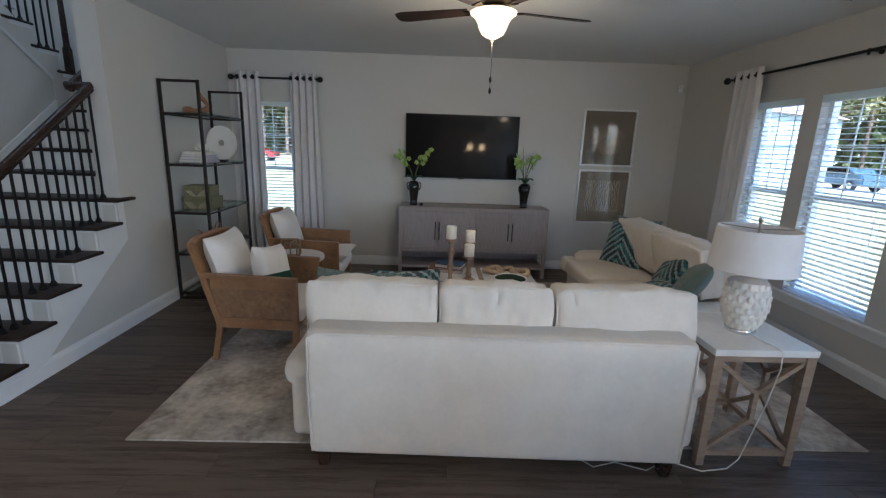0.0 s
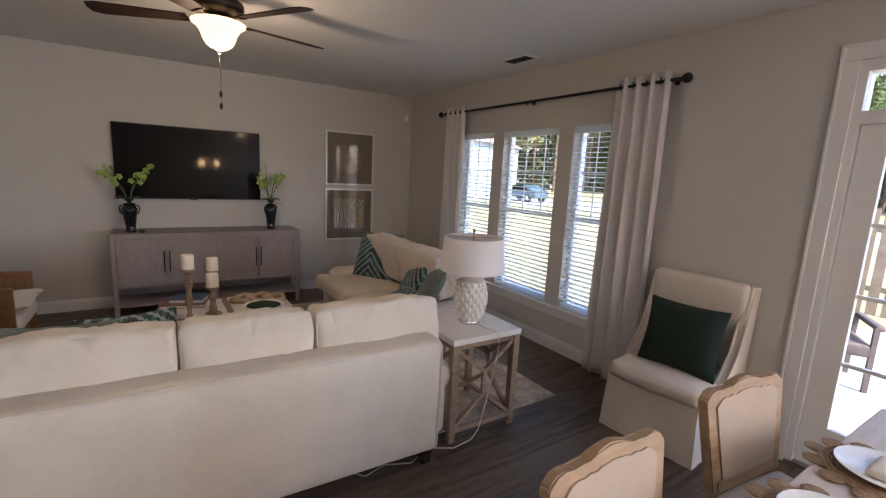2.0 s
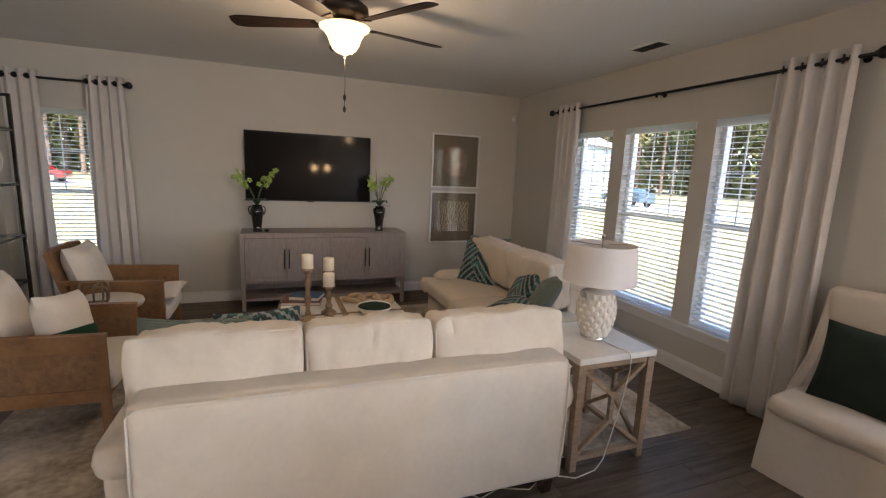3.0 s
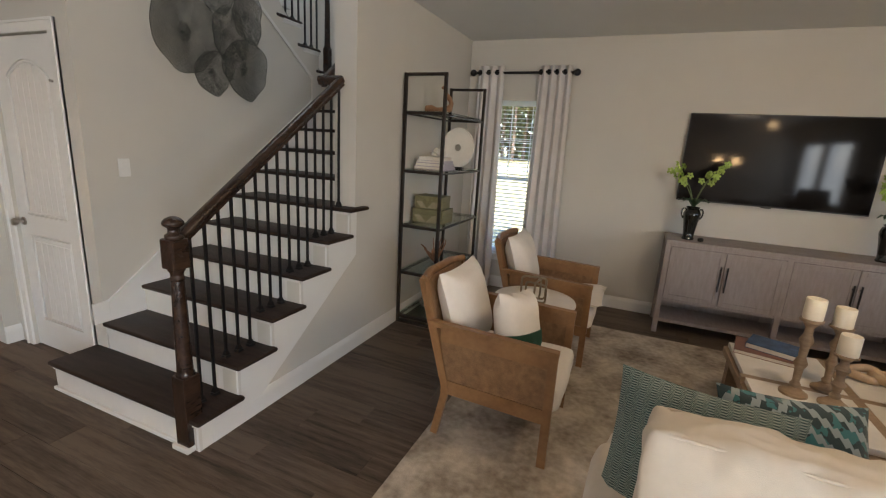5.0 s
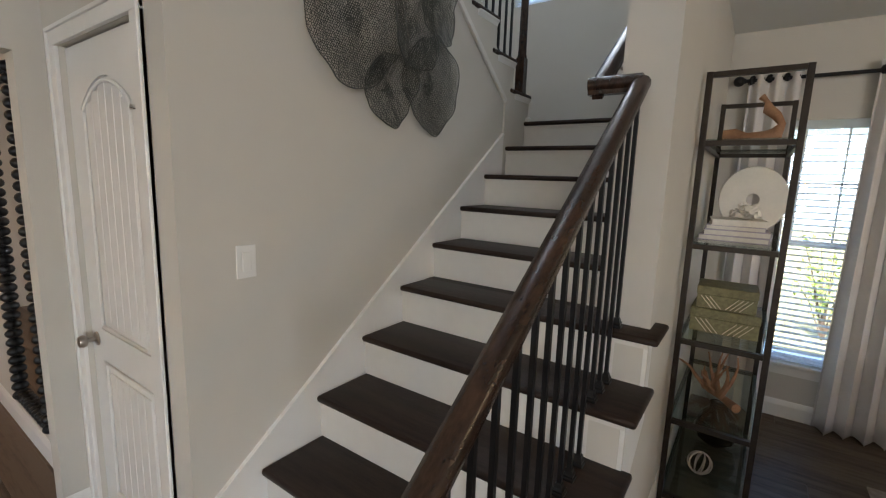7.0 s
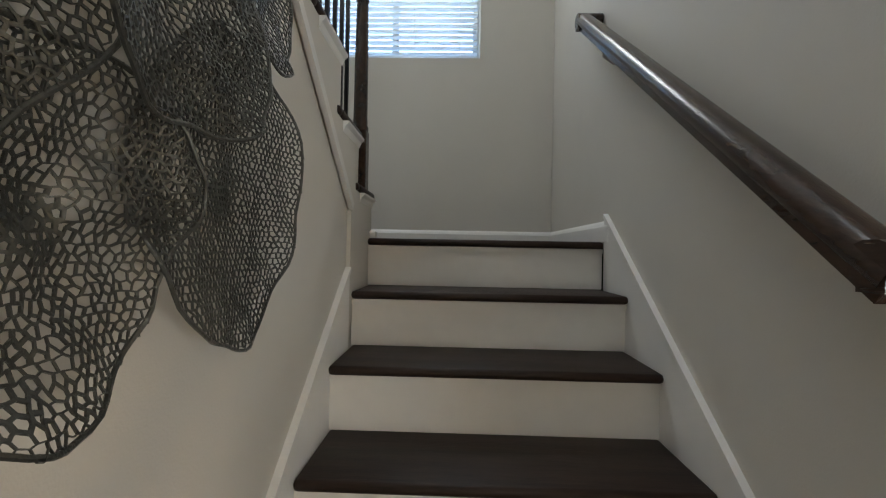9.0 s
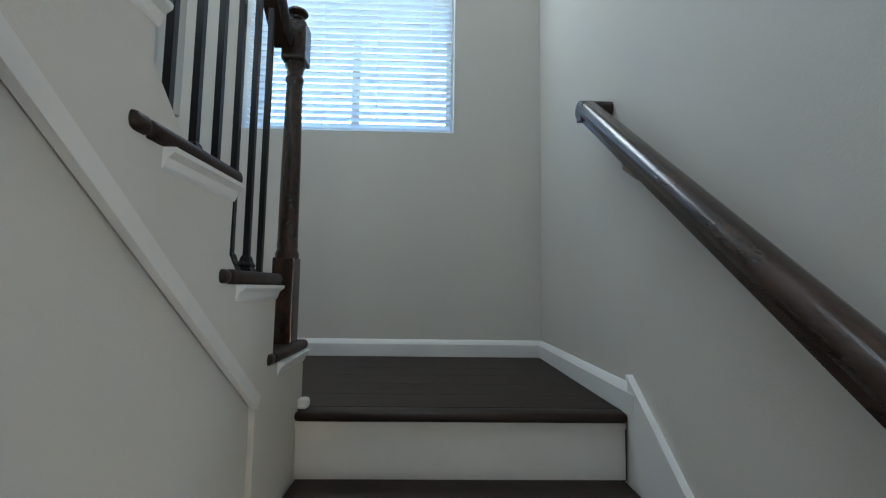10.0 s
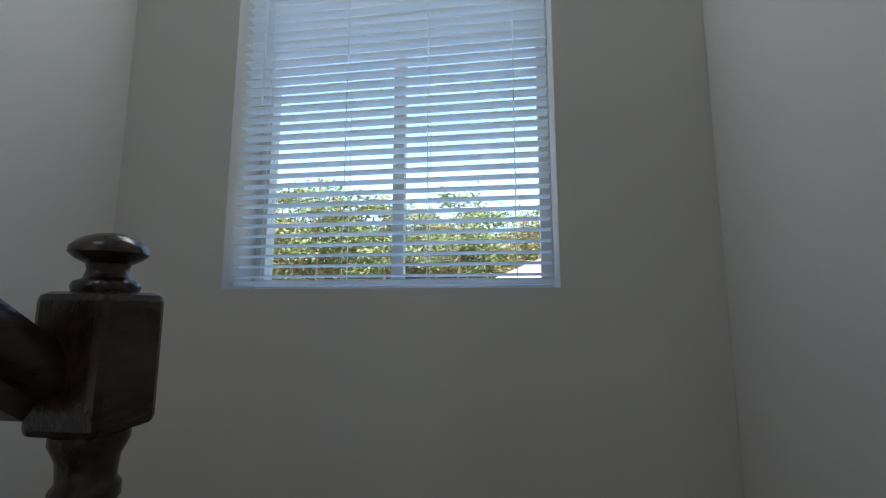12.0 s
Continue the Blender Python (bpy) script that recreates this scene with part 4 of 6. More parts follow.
for z0, z1, a, b in ((0.30, 1.93, y0 + 0.17, y1 - 0.17), (2.15, 2.36, y0 + 0.04, y1 - 0.04)):
    p = part("pane", B(0.05, 0.056, a, b, z0, z1), GLASS, d3)
    p.visible_shadow = False
for z in (0.71, 1.12, 1.53):
    part("muntin", B(0.040, 0.066, y0 + 0.1705, y1 - 0.1705, z - 0.011, z + 0.011), TRIM, d3)
for z0, z1 in ((0.30, 0.699), (0.721, 1.109), (1.131, 1.519), (1.541, 1.93)):
    part("muntin", B(0.040, 0.066, 0.989, 1.011, z0, z1), TRIM, d3)
part("sill", B(0.0, 0.15, y0, y1, -0.012, 0.02), NICKEL, d3)
casing("door_casing", "x", XR, -1, y0, y1, 2.42, 0.09)

# ---- living room furniture ----


def couch(m, half, cushions, name, label, cat, lift):
    """A slipcovered couch: local y runs from its back to its front."""
    ob = thing(name, m, label, cat)
    hb = half - 0.19
    bm = bmesh.new()
    soft(bm, (0, 0.11, 0.475), (hb, 0.095, 0.340), 0.035, n=7, puff=0.012, wrinkle=0.0025)
    part("backrest", bm, LINEN, ob, smooth=True)
    part("base", S((0, 0.52, 0.26), (half - 0.16, 0.40, 0.13), 0.03, n=6, wrinkle=0.002), LINEN, ob, smooth=True)
    for s in (-1, 1):
        bm = bmesh.new()
        soft(bm, (s * (half - 0.125), 0.50, 0.34), (0.075, 0.33, 0.22), 0.04, n=5)
        soft(bm, (s * (half - 0.115), 0.48, 0.50), (0.110, 0.33, 0.095), 0.09, n=6, wrinkle=0.003, seed=s)
        part("arm", bm, LINEN, ob, smooth=True)
    for k, (x, w) in enumerate(cushions):
        bm = bmesh.new()
        soft(bm, (0, 0, 0), (w / 2 - 0.002, 0.112, 0.205), 0.035, n=26, puff=0.012, wrinkle=0.019, seed=k * 7.3 + half)
        c = part("back_cushion", bm, LINEN, ob, "plump cream back cushion with piped seams", smooth=True, m=pose(x, 0.285, 0.79, -9))
        bm = bmesh.new()
        for y in (-0.095, 0.095):
            hw, hz = w / 2 - 0.008, 0.198
            pts = []
            for cx, cz, a0 in ((hw - 0.05, hz - 0.05, 0), (-hw + 0.05, hz - 0.05, 90), (-hw + 0.05, -hz + 0.05, 180), (hw - 0.05, -hz + 0.05, 270)):
                pts += [(cx + 0.05 * math.cos(radians(a0 + q * 22.5)), y * 1.02, cz + 0.05 * math.sin(radians(a0 + q * 22.5))) for q in range(5)]
            tube(bm, pts + [pts[0]], 0.0045, 6)
        part("piping", bm, LINEN, c, smooth=True)
    n = len(cushions)
    for k in range(n):
        w = 2 * (half - 0.21) / n
        x = -(half - 0.21) + w * (k + 0.5)
        part("seat_cushion", S((x, 0.60, 0.435), (w / 2 - 0.004, 0.37, 0.085), 0.05, n=8, puff=0.02, wrinkle=0.005, seed=k), LINEN, ob, smooth=True)
    for s in (-1, 1):
        part("seat_cushion_end", S((s * (half - 0.14), 0.90, 0.435), (0.085, 0.085, 0.083), 0.05, n=5, wrinkle=0.004), LINEN, ob, smooth=True)
        for y in (0.06, 0.84):
            bm = bmesh.new()
            lathe(bm, [(0.034, 0), (0.045, 0.13 - lift)], 4)
            bmesh.ops.rotate(bm, verts=bm.verts, cent=(0, 0, 0), matrix=Matrix.Rotation(radians(45), 3, "Z"))
            part("leg", bm, RAILM, ob, m=pose(s * (half - 0.26), y, lift))
    bm = bmesh.new()
    tube(bm, [(-hb + 0.02, 0.012, 0.16), (-hb + 0.008, 0.012, 0.5), (-hb + 0.012, 0.014, 0.78), (-hb + 0.05, 0.015, 0.808), (0, 0.012, 0.812), (hb - 0.05, 0.015, 0.808), (hb - 0.012, 0.014, 0.78), (hb - 0.008, 0.012, 0.5), (hb - 0.02, 0.012, 0.16)], 0.005, 6)
    part("welt", bm, LINEN, ob, smooth=True)
    return ob


couch(pose(0.775, 2.535, -0.042, 0, 0, -1.6), 1.15, ((-0.660, 0.68), (-0.02, 0.59), (0.655, 0.73)), "sofa", "cream linen three-seat sofa with loose back cushions and dark feet", "sofa", 0.055)
couch(pose(2.88, 4.58, -0.032, 0, 0, 90), 0.97, ((-0.39, 0.76), (0.39, 0.76)), "loveseat", "cream linen two-seat sofa with patterned green pillows", "loveseat", 0.045)


def throw(m, w, h, t, material, label, seed):
    return whole("throw_pillow", pillow(w, h, t, seed=seed), material, label, "pillow", smooth=True, m=m)


throw(pose(-0.06, 3.02, 0.445, -24, 0, -10), 0.54, 0.50, 0.17, PATT2, "teal chevron woven pillow on the long sofa", 1)
throw(pose(0.29, 3.16, 0.455, -33, 0, 8), 0.46, 0.48, 0.15, PATT, "green ikat patterned pillow on the long sofa", 2)
throw(pose(2.40, 5.10, 0.455, 20, 0, 118), 0.52, 0.50, 0.16, PATT, "green diamond ikat pillow leaning in the corner of the loveseat", 3)
throw(pose(2.60, 5.26, 0.475, 14, 0, 132), 0.50, 0.50, 0.14, PATT2, "teal chevron pillow behind the ikat pillow", 4)
throw(pose(2.38, 4.22, 0.455, 28, 0, 75), 0.52, 0.48, 0.15, PATT, "green ikat pillow leaning on the loveseat", 5)
throw(pose(2.34, 3.92, 0.455, 30, 0, 62), 0.52, 0.48, 0.15, PATT2, "teal chevron pillow near the loveseat arm", 6)
throw(pose(2.02, 3.98, 0.465, 66, 0, 80), 0.44, 0.40, 0.14, PATT, "green ikat pillow lying flat on the loveseat seat", 7)


def armchair(m):
    """A low oak lounge chair with cane sides: local y to the front."""
    ob = thing("armchair", m, "honey oak lounge chair with cane sides and white cushions", "armchair", "pair of armchairs")
    W, F, Bk = 0.33, 0.32, -0.31
    for s in (-1, 1):
        x = s * (W - 0.015)
        bm = bmesh.new()
        bar(bm, (x, F - 0.02, 0), (x, F - 0.02, 0.65), 0.03, 0.045)
        part("front_leg", bm, OAK, ob)
        bm = bmesh.new()
        bar(bm, (x, Bk - 0.01, 0), (x, Bk + 0.05, 0.30), 0.03, 0.040)
        bar(bm, (x, Bk + 0.05, 0.28), (x, Bk - 0.05, 0.66), 0.03, 0.042)
        part("rear_leg", bm, OAK, ob)
        bm = bmesh.new()
        prism(bm, [(Bk - 0.07, 0.655), (F + 0.005, 0.632), (F + 0.005, 0.660), (Bk - 0.07, 0.685)], "x", x - 0.024, x + 0.024)
        prism(bm, [(Bk + 0.02, 0.27), (F - 0.04, 0.25), (F - 0.04, 0.33), (Bk + 0.02, 0.35)], "x", x - 0.012, x + 0.012)
        prism(bm, [(Bk, 0.575), (F - 0.04, 0.56), (F - 0.04, 0.635), (Bk, 0.655)], "x", x - 0.012, x + 0.012)
        part("side_frame", bm, OAK, ob)
        bm = bmesh.new()
        prism(bm, [(Bk + 0.03, 0.34), (F - 0.04, 0.32), (F - 0.04, 0.57), (Bk + 0.0, 0.585)], "x", x - 0.004, x + 0.004)
        part("cane_panel", bm, CANE, ob, "woven cane side panel")
    bm = bmesh.new()
    for s in (-1, 1):
        bar(bm, (s * (W - 0.03), Bk + 0.02, 0.36), (s * (W - 0.05), Bk - 0.14, 0.90), 0.045, 0.035)
    tube(bm, [(-(W - 0.04), Bk - 0.13, 0.895), (-0.15, Bk - 0.16, 0.905), (0.15, Bk - 0.16, 0.905), ((W - 0.04), Bk - 0.13, 0.895)], 0.024, 8)
    bar(bm, (-(W - 0.04), Bk + 0.02, 0.38), ((W - 0.04), Bk + 0.02, 0.38), 0.03, 0.05)
    part("back_frame", bm, OAK, ob, smooth=True)
    bm = bmesh.new()
    prism(bm, [(Bk + 0.018, 0.40), (Bk + 0.026, 0.40), (Bk - 0.132, 0.89), (Bk - 0.140, 0.89)], "x", -W + 0.05, W - 0.05)
    part("cane_back", bm, CANE, ob)
    part("seat_rail", B(-W + 0.03, W - 0.03, F - 0.05, F - 0.02, 0.25, 0.32), OAK, ob)
    part("seat_board", B(-W + 0.03, W - 0.03, Bk + 0.03, F - 0.05, 0.27, 0.30), OAK, ob)
    part("seat_cushion", S((0, 0.02, 0.37), (W - 0.035, 0.33, 0.070), 0.045, n=7, puff=0.02, wrinkle=0.004), WHITECLOTH, ob, smooth=True)
    part("back_cushion", pillow(0.54, 0.52, 0.20, seed=3), WHITECLOTH, ob, "plump white back pillow", smooth=True, m=pose(0, Bk + 0.10, 0.435, 17))
    return ob


ch = armchair(pose(-0.89, 4.045, 0.013, 0, 0, -90))
copy_thing(ch, pose(-0.85, 5.31, 0.013, 0, 0, -90))
tp = thing("throw_pillow", pose(-0.80, 3.94, 0.470, -14, 8, 76), "white pillow with a broad green band on the oak armchair", "pillow")
part("cover", pillow(0.38, 0.40, 0.19, seed=12), WHITECLOTH, tp, smooth=True)
bm = pillow(0.390, 0.40, 0.206, seed=12)
low_z, high_z = min(v.co.z for v in bm.verts), max(v.co.z for v in bm.verts)
bmesh.ops.delete(bm, geom=[v for v in bm.verts if not 0.14 < (v.co.z - low_z) / (high_z - low_z) < 0.50], context="VERTS")
part("band", bm, GREENC, tp, "emerald green cloth band", smooth=True)
throw(pose(-0.86, 5.31, 0.475, -84, 0, -90), 0.56, 0.42, 0.10, WHITECLOTH, "white throw draped over the seat of the rear armchair", 14)

rt = thing("round_side_table", pose(-0.89, 4.68, 0.013), "round side table with white stone top and oak pedestal", "side table")
bm = bmesh.new()
lathe(bm, [(0.27, 0.555), (0.285, 0.562), (0.29, 0.575), (0.285, 0.590), (0.27, 0.592)], 40)
part("tabletop", bm, STONE, rt, smooth=True)
bm = bmesh.new()
lathe(bm, [(0.17, 0), (0.17, 0.02), (0.05, 0.05), (0.035, 0.10), (0.035, 0.50), (0.10, 0.555)], 24)
part("pedestal", bm, OAK, rt, smooth=True)
lk = thing("metal_link_sculpture", pose(-0.90, 4.62, 0.606), "brushed brass sculpture of linked open squares on the round table", "sculpture")
for dx, dy, a, hw, hz in ((0.0, 0.035, 8, 0.085, 0.080), (0.03, -0.035, -12, 0.075, 0.068), (0.035, 0.0, 84, 0.070, 0.074)):
    bm = bmesh.new()
    loop = []
    for cx, cz, a0 in ((hw - 0.025, 2 * hz - 0.025, 0), (-hw + 0.025, 2 * hz - 0.025, 90), (-hw + 0.025, 0.032, 180), (hw - 0.025, 0.032, 270)):
        loop += [(cx + 0.025 * math.cos(radians(a0 + q * 22.5)), 0, cz + 0.025 * math.sin(radians(a0 + q * 22.5))) for q in range(5)]
    tube(bm, loop + [loop[0]], 0.0075, 8)
    part("link", bm, BRUSHED, lk, smooth=True, m=pose(dx, dy, 0.001, 0, 0, a))

# side table and lamp
st = thing("side_table", pose(2.165, 2.92, 0), "square weathered-wood end table with white top and crossed braces", "end table")
part("tabletop", B(-0.275, 0.275, -0.275, 0.275, 0.655, 0.692, 0.004), STONE, st, "whitewashed tabletop")
hx = 0.245
for sx in (-1, 1):
    for sy in (-1, 1):
        bm = bmesh.new()
        lathe(bm, [(0.030, 0), (0.030, 0.10), (0.036, 0.655)], 4)
        bmesh.ops.rotate(bm, verts=bm.verts, cent=(0, 0, 0), matrix=Matrix.Rotation(radians(45), 3, "Z"))
        part("leg", bm, WASHED, st, m=pose(sx * hx, sy * hx, 0))
for rotz in (0, 90, 180, 270):
    for z in (0.635, 0.075):
        bm = bmesh.new()
        bar(bm, (-hx, -hx, z), (hx, -hx, z), 0.035, 0.03)
        part("rail", bm, WASHED, st, m=pose(0, 0, 0, 0, 0, rotz))
    bm = bmesh.new()
    k = 0.055
    for sx in (-1, 1):
        bar(bm, (sx * (hx - 0.02), -hx, 0.615), (sx * k * 0.2, -hx, 0.44), 0.026, 0.022)
        bar(bm, (sx * (hx - 0.02), -hx, 0.095), (sx * k * 0.2, -hx, 0.27), 0.026, 0.022)
    bar(bm, (0, -hx, 0.255), (0, -hx, 0.455), 0.026, 0.024)
    part("brace", bm, WASHED, st, m=pose(0, 0, 0, 0, 0, rotz))

tl = thing("table_lamp", pose(2.19, 2.91, 0.692), "white textured ceramic table lamp with drum shade", "table lamp")
bm = bmesh.new()
lathe(bm, [(0.075, 0), (0.078, 0.004), (0.078, 0.022), (0.074, 0.026)], 28)
part("foot", bm, CHROME, tl, "chrome foot", smooth=True)
body = lambda z: 0.064 + 0.050 * math.sin(min(1, (z - 0.026) / 0.26) * math.pi * 0.78 + 0.12)
bm = bmesh.new()
zs = [0.026 + 0.27 * k / 16 for k in range(17)]
lathe(bm, [(body(z), z) for z in zs] + [(0.05, 0.312), (0.03, 0.320)], 32)
part("base", bm, CERAMIC, tl, smooth=True)
bm = bmesh.new()
for r in range(8):
    for c in range(14):
        z = 0.045 + r * 0.033
        a = 2 * math.pi * (c + 0.5 * (r % 2)) / 14
        rr = body(z)
        mm = Matrix.Translation((rr * math.cos(a), rr * math.sin(a), z)) @ Matrix.Rotation(a, 4, "Z") @ Matrix.Rotation(radians(12 if r % 2 else -14), 4, "X") @ Matrix.Diagonal((0.008, 0.015, 0.021, 1))
        bmesh.ops.create_uvsphere(bm, u_segments=8, v_segments=6, radius=1, matrix=mm)
part("relief", bm, CERAMIC, tl, "raised leaf relief", smooth=True)
bm = bmesh.new()
n = 48
for r0, r1 in ((0.185, 0.165),):
    rings = [[bm.verts.new((r * math.cos(2 * math.pi * k / n), r * math.sin(2 * math.pi * k / n), z)) for k in range(n)] for r, z in ((0.216, 0.365), (0.198, 0.592), (0.196, 0.592), (0.214, 0.365))]
    for a, b in zip(rings, rings[1:] + rings[:1]):
        for k in range(n):
            bm.faces.new((a[k], a[(k + 1) % n], b[(k + 1) % n], b[k]))
part("shade", bm, SHADE, tl, "white fabric drum shade", smooth=True)
bm = bmesh.new()
rod(bm, (0, 0, 0.31), (0, 0, 0.622), 0.005, 8)
for a in (0, 120, 240):
    rod(bm, (0, 0, 0.585), (0.197 * math.cos(radians(a)), 0.197 * math.sin(radians(a)), 0.585), 0.0025, 6)
part("harp", bm, NICKEL, tl)
bm = bmesh.new()
lathe(bm, [(0.010, 0.612), (0.010, 0.618), (0.006, 0.622), (0.012, 0.634), (0.010, 0.646), (0.002, 0.650)], 10)
part("finial", bm, NICKEL, tl, smooth=True)
bm = bmesh.new()
tube(bm, [(2.20, 2.83, 0.700), (2.21, 2.75, 0.697), (2.225, 2.66, 0.697), (2.23, 2.632, 0.685), (2.23, 2.625, 0.60), (2.20, 2.63, 0.40), (2.16, 2.64, 0.20), (2.12, 2.64, 0.05), (2.05, 2.62, 0.008), (1.9, 2.60, 0.006), (1.75, 2.68, 0.006), (1.6, 2.60, 0.006), (1.45, 2.66, 0.006), (1.32, 2.62, 0.006), (1.25, 2.70, 0.006)], 0.0035, 6)
whole("lamp_cord", bm, CORD, "thin white lamp cord hanging from the end table to the floor", "cord", smooth=True)

# coffee table
ct = thing("coffee_table", pose(0.90, 4.50, 0.013), "square low coffee table with pale panels and dark wood cross strips", "coffee table")
H2 = 0.53
for sx in (-1, 1):
    for sy in (-1, 1):
        part("tabletop_panel", B(min(sx * 0.025, sx * (H2 - 0.02)), max(sx * 0.025, sx * (H2 - 0.02)), min(sy * 0.025, sy * (H2 - 0.02)), max(sy * 0.025, sy * (H2 - 0.02)), 0.395, 0.428, 0.003), STONE, ct, "whitewashed top panel")
        bm = bmesh.new()
        bar(bm, (sx * 0.46, sy * 0.46, 0), (sx * 0.46, sy * 0.46, 0.36), 0.085, 0.085)
        part("leg", bm, WASHED, ct)
bm = bmesh.new()
box(bm, -0.024, 0.024, -H2, H2, 0.39, 0.425)
box(bm, -H2, -0.0245, -0.024, 0.024, 0.39, 0.425)
box(bm, 0.0245, H2, -0.024, 0.024, 0.39, 0.425)
part("cross_strip", bm, WASHED, ct)
part("apron", B(-H2, H2, -H2, H2, 0.34, 0.3895, 0.004), WASHED, ct)

# console
cs = thing("console_cabinet", pose(0, 0, 0), "grey-washed wooden media console with four panelled doors and open shelf", "cabinet")
cx0, cx1, cy0, cy1 = -0.01, 1.90, 6.13, 6.60
part("top", B(cx0, cx1, cy0, cy1, 0.872, 0.905, 0.004), GREYWOOD, cs)
for x in (cx0, (cx0 + cx1) / 2 - 0.022, cx1 - 0.045):
    for y in (cy0 + 0.003, cy1 - 0.048):
        part("leg", B(x + 0.001, x + 0.045, y, y + 0.045, 0, 0.8715, 0.003), GREYWOOD, cs)
part("body", B(cx0 + 0.02, cx1 - 0.02, cy0 + 0.024, cy1 - 0.01, 0.335, 0.8715), GREYWOOD, cs)
for a, b in ((cx0 + 0.046, (cx0 + cx1) / 2 - 0.022), ((cx0 + cx1) / 2 + 0.022, cx1 - 0.046)):
    part("face_rail", B(a, b, cy0 + 0.004, cy0 + 0.0235, 0.848, 0.8715), GREYWOOD, cs)
    part("face_rail", B(a, b, cy0 + 0.004, cy0 + 0.0235, 0.325, 0.345), GREYWOOD, cs)
part("lower_shelf", B(cx0 + 0.02, cx1 - 0.02, cy0 + 0.01, cy1 - 0.01, 0.115, 0.145), GREYWOOD, cs)
part("back_panel", B(cx0 + 0.03, cx1 - 0.03, cy1 - 0.03, cy1 - 0.015, 0.146, 0.334), GREYWOOD, cs)
half = ((cx1 - cx0) / 2 - 0.07) / 2
for g in range(2):
    for d in range(2):
        x0 = cx0 + 0.048 + g * ((cx1 - cx0) / 2 - 0.024) + d * (half + 0.003)
        dr = part("door", B(x0 + 0.002, x0 + half - 0.002, cy0 + 0.010, cy0 + 0.0238, 0.348, 0.845), GREYWOOD, cs)
        bm = bmesh.new()
        a, b = x0 + 0.002, x0 + half - 0.002
        for p in ((a, a + 0.040, 0.348, 0.845), (b - 0.040, b, 0.348, 0.845), (a + 0.040, b - 0.040, 0.348, 0.392), (a + 0.040, b - 0.040, 0.800, 0.845)):
            box(bm, p[0], p[1], cy0 + 0.002, cy0 + 0.010, p[2], p[3], 0.002)
        part("door_frame", bm, GREYWOOD, dr)
        hx1 = b - 0.022 if d == 0 else a + 0.022
        bm = bmesh.new()
        box(bm, hx1 - 0.006, hx1 + 0.006, cy0 - 0.026, cy0 - 0.016, 0.49, 0.72, 0.002)
        box(bm, hx1 - 0.005, hx1 + 0.005, cy0 - 0.017, cy0 + 0.002, 0.52, 0.532)
        box(bm, hx1 - 0.005, hx1 + 0.005, cy0 - 0.017, cy0 + 0.002, 0.678, 0.69)
        part("handle", bm, IRON, dr, "long black pull handle")

tv = thing("television", pose(0.785, YT - 0.065, 1.24), "large wall-mounted flat television, switched off", "television")
part("screen", B(-0.738, 0.738, 0.0, 0.004, 0.012, 0.812), SCREEN, tv, "dark glossy screen")
part("bezel", B(-0.745, 0.745, 0.0042, 0.035, 0.0, 0.822, 0.003), BLACKPL, tv)
part("mount", B(-0.2, 0.2, 0.035, 0.064, 0.25, 0.6), BLACKPL, tv)
part("badge", B(-0.04, 0.04, 0.002, 0.02, -0.010, 0.0), BLACKPL, tv)

sens = thing("motion_sensor", pose(3.60, 6.60, 2.47, 0, 0, -45), "small white plastic motion sensor high in the corner", "sensor")
part("housing", B(-0.03, 0.03, -0.025, 0.020, -0.05, 0.05, 0.008), TRIM, sens)
part("lens", B(-0.020, 0.020, -0.029, -0.024, -0.035, 0.01, 0.003), BLIND, sens)


def picture(m, w, h, kind, label):
    """A box frame with reed relief on linen board behind glass."""
    ob = thing("framed_picture", m, label, "picture", "stacked framed reed reliefs")
    bm = bmesh.new()
    t = 0.022
    for a, b, c, d in ((-w / 2, -w / 2 + t, 0, h), (w / 2 - t, w / 2, 0, h), (-w / 2 + t, w / 2 - t, 0, t), (-w / 2 + t, w / 2 - t, h - t, h)):
        box(bm, a, b, -0.035, 0, c, d, 0.003)
    part("frame", bm, SILVER, ob, "silver-leaf frame")
    part("mat_board", B(-w / 2 + t, w / 2 - t, -0.008, -0.002, t, h - t), SHELL, ob, "brown linen backing")
    bm = bmesh.new()
    rnd = random.Random(5 if kind == "round" else 6)
    if kind == "round":
        for q in range(70):
            a = 2 * math.pi * q / 70 + rnd.uniform(-0.05, 0.05)
            r0, r1 = rnd.uniform(0.03, 0.10), rnd.uniform(0.17, 0.235)
            rod(bm, (r0 * math.cos(a), -0.012, h / 2 + r0 * math.sin(a)), (r1 * math.cos(a), -0.018, h / 2 + r1 * math.sin(a)), 0.0042, 5)
    else:
        for r in range(9):
            for c in range(22):
                x, z = -0.22 + c * 0.021 + rnd.uniform(-0.004, 0.004), h / 2 - 0.20 + r * 0.047
                rod(bm, (x, -0.012, z), (x + rnd.uniform(-0.02, 0.02), -0.018, z + 0.044), 0.0042, 5)
    part("reeds", bm, BROWNREED if kind == "round" else BUFF, ob, "applied dried reeds")
    p = part("glass", B(-w / 2 + t, w / 2 - t, -0.030, -0.027, t, h - t), GLASS, ob)
    return ob


picture(pose(2.735, YT - 0.001, 1.46), 0.71, 0.735, "round", "silver-framed circular reed relief on the grey wall")
picture(pose(2.735, YT - 0.001, 0.685), 0.71, 0.725, "rows", "silver-framed reed rows relief on the grey wall")

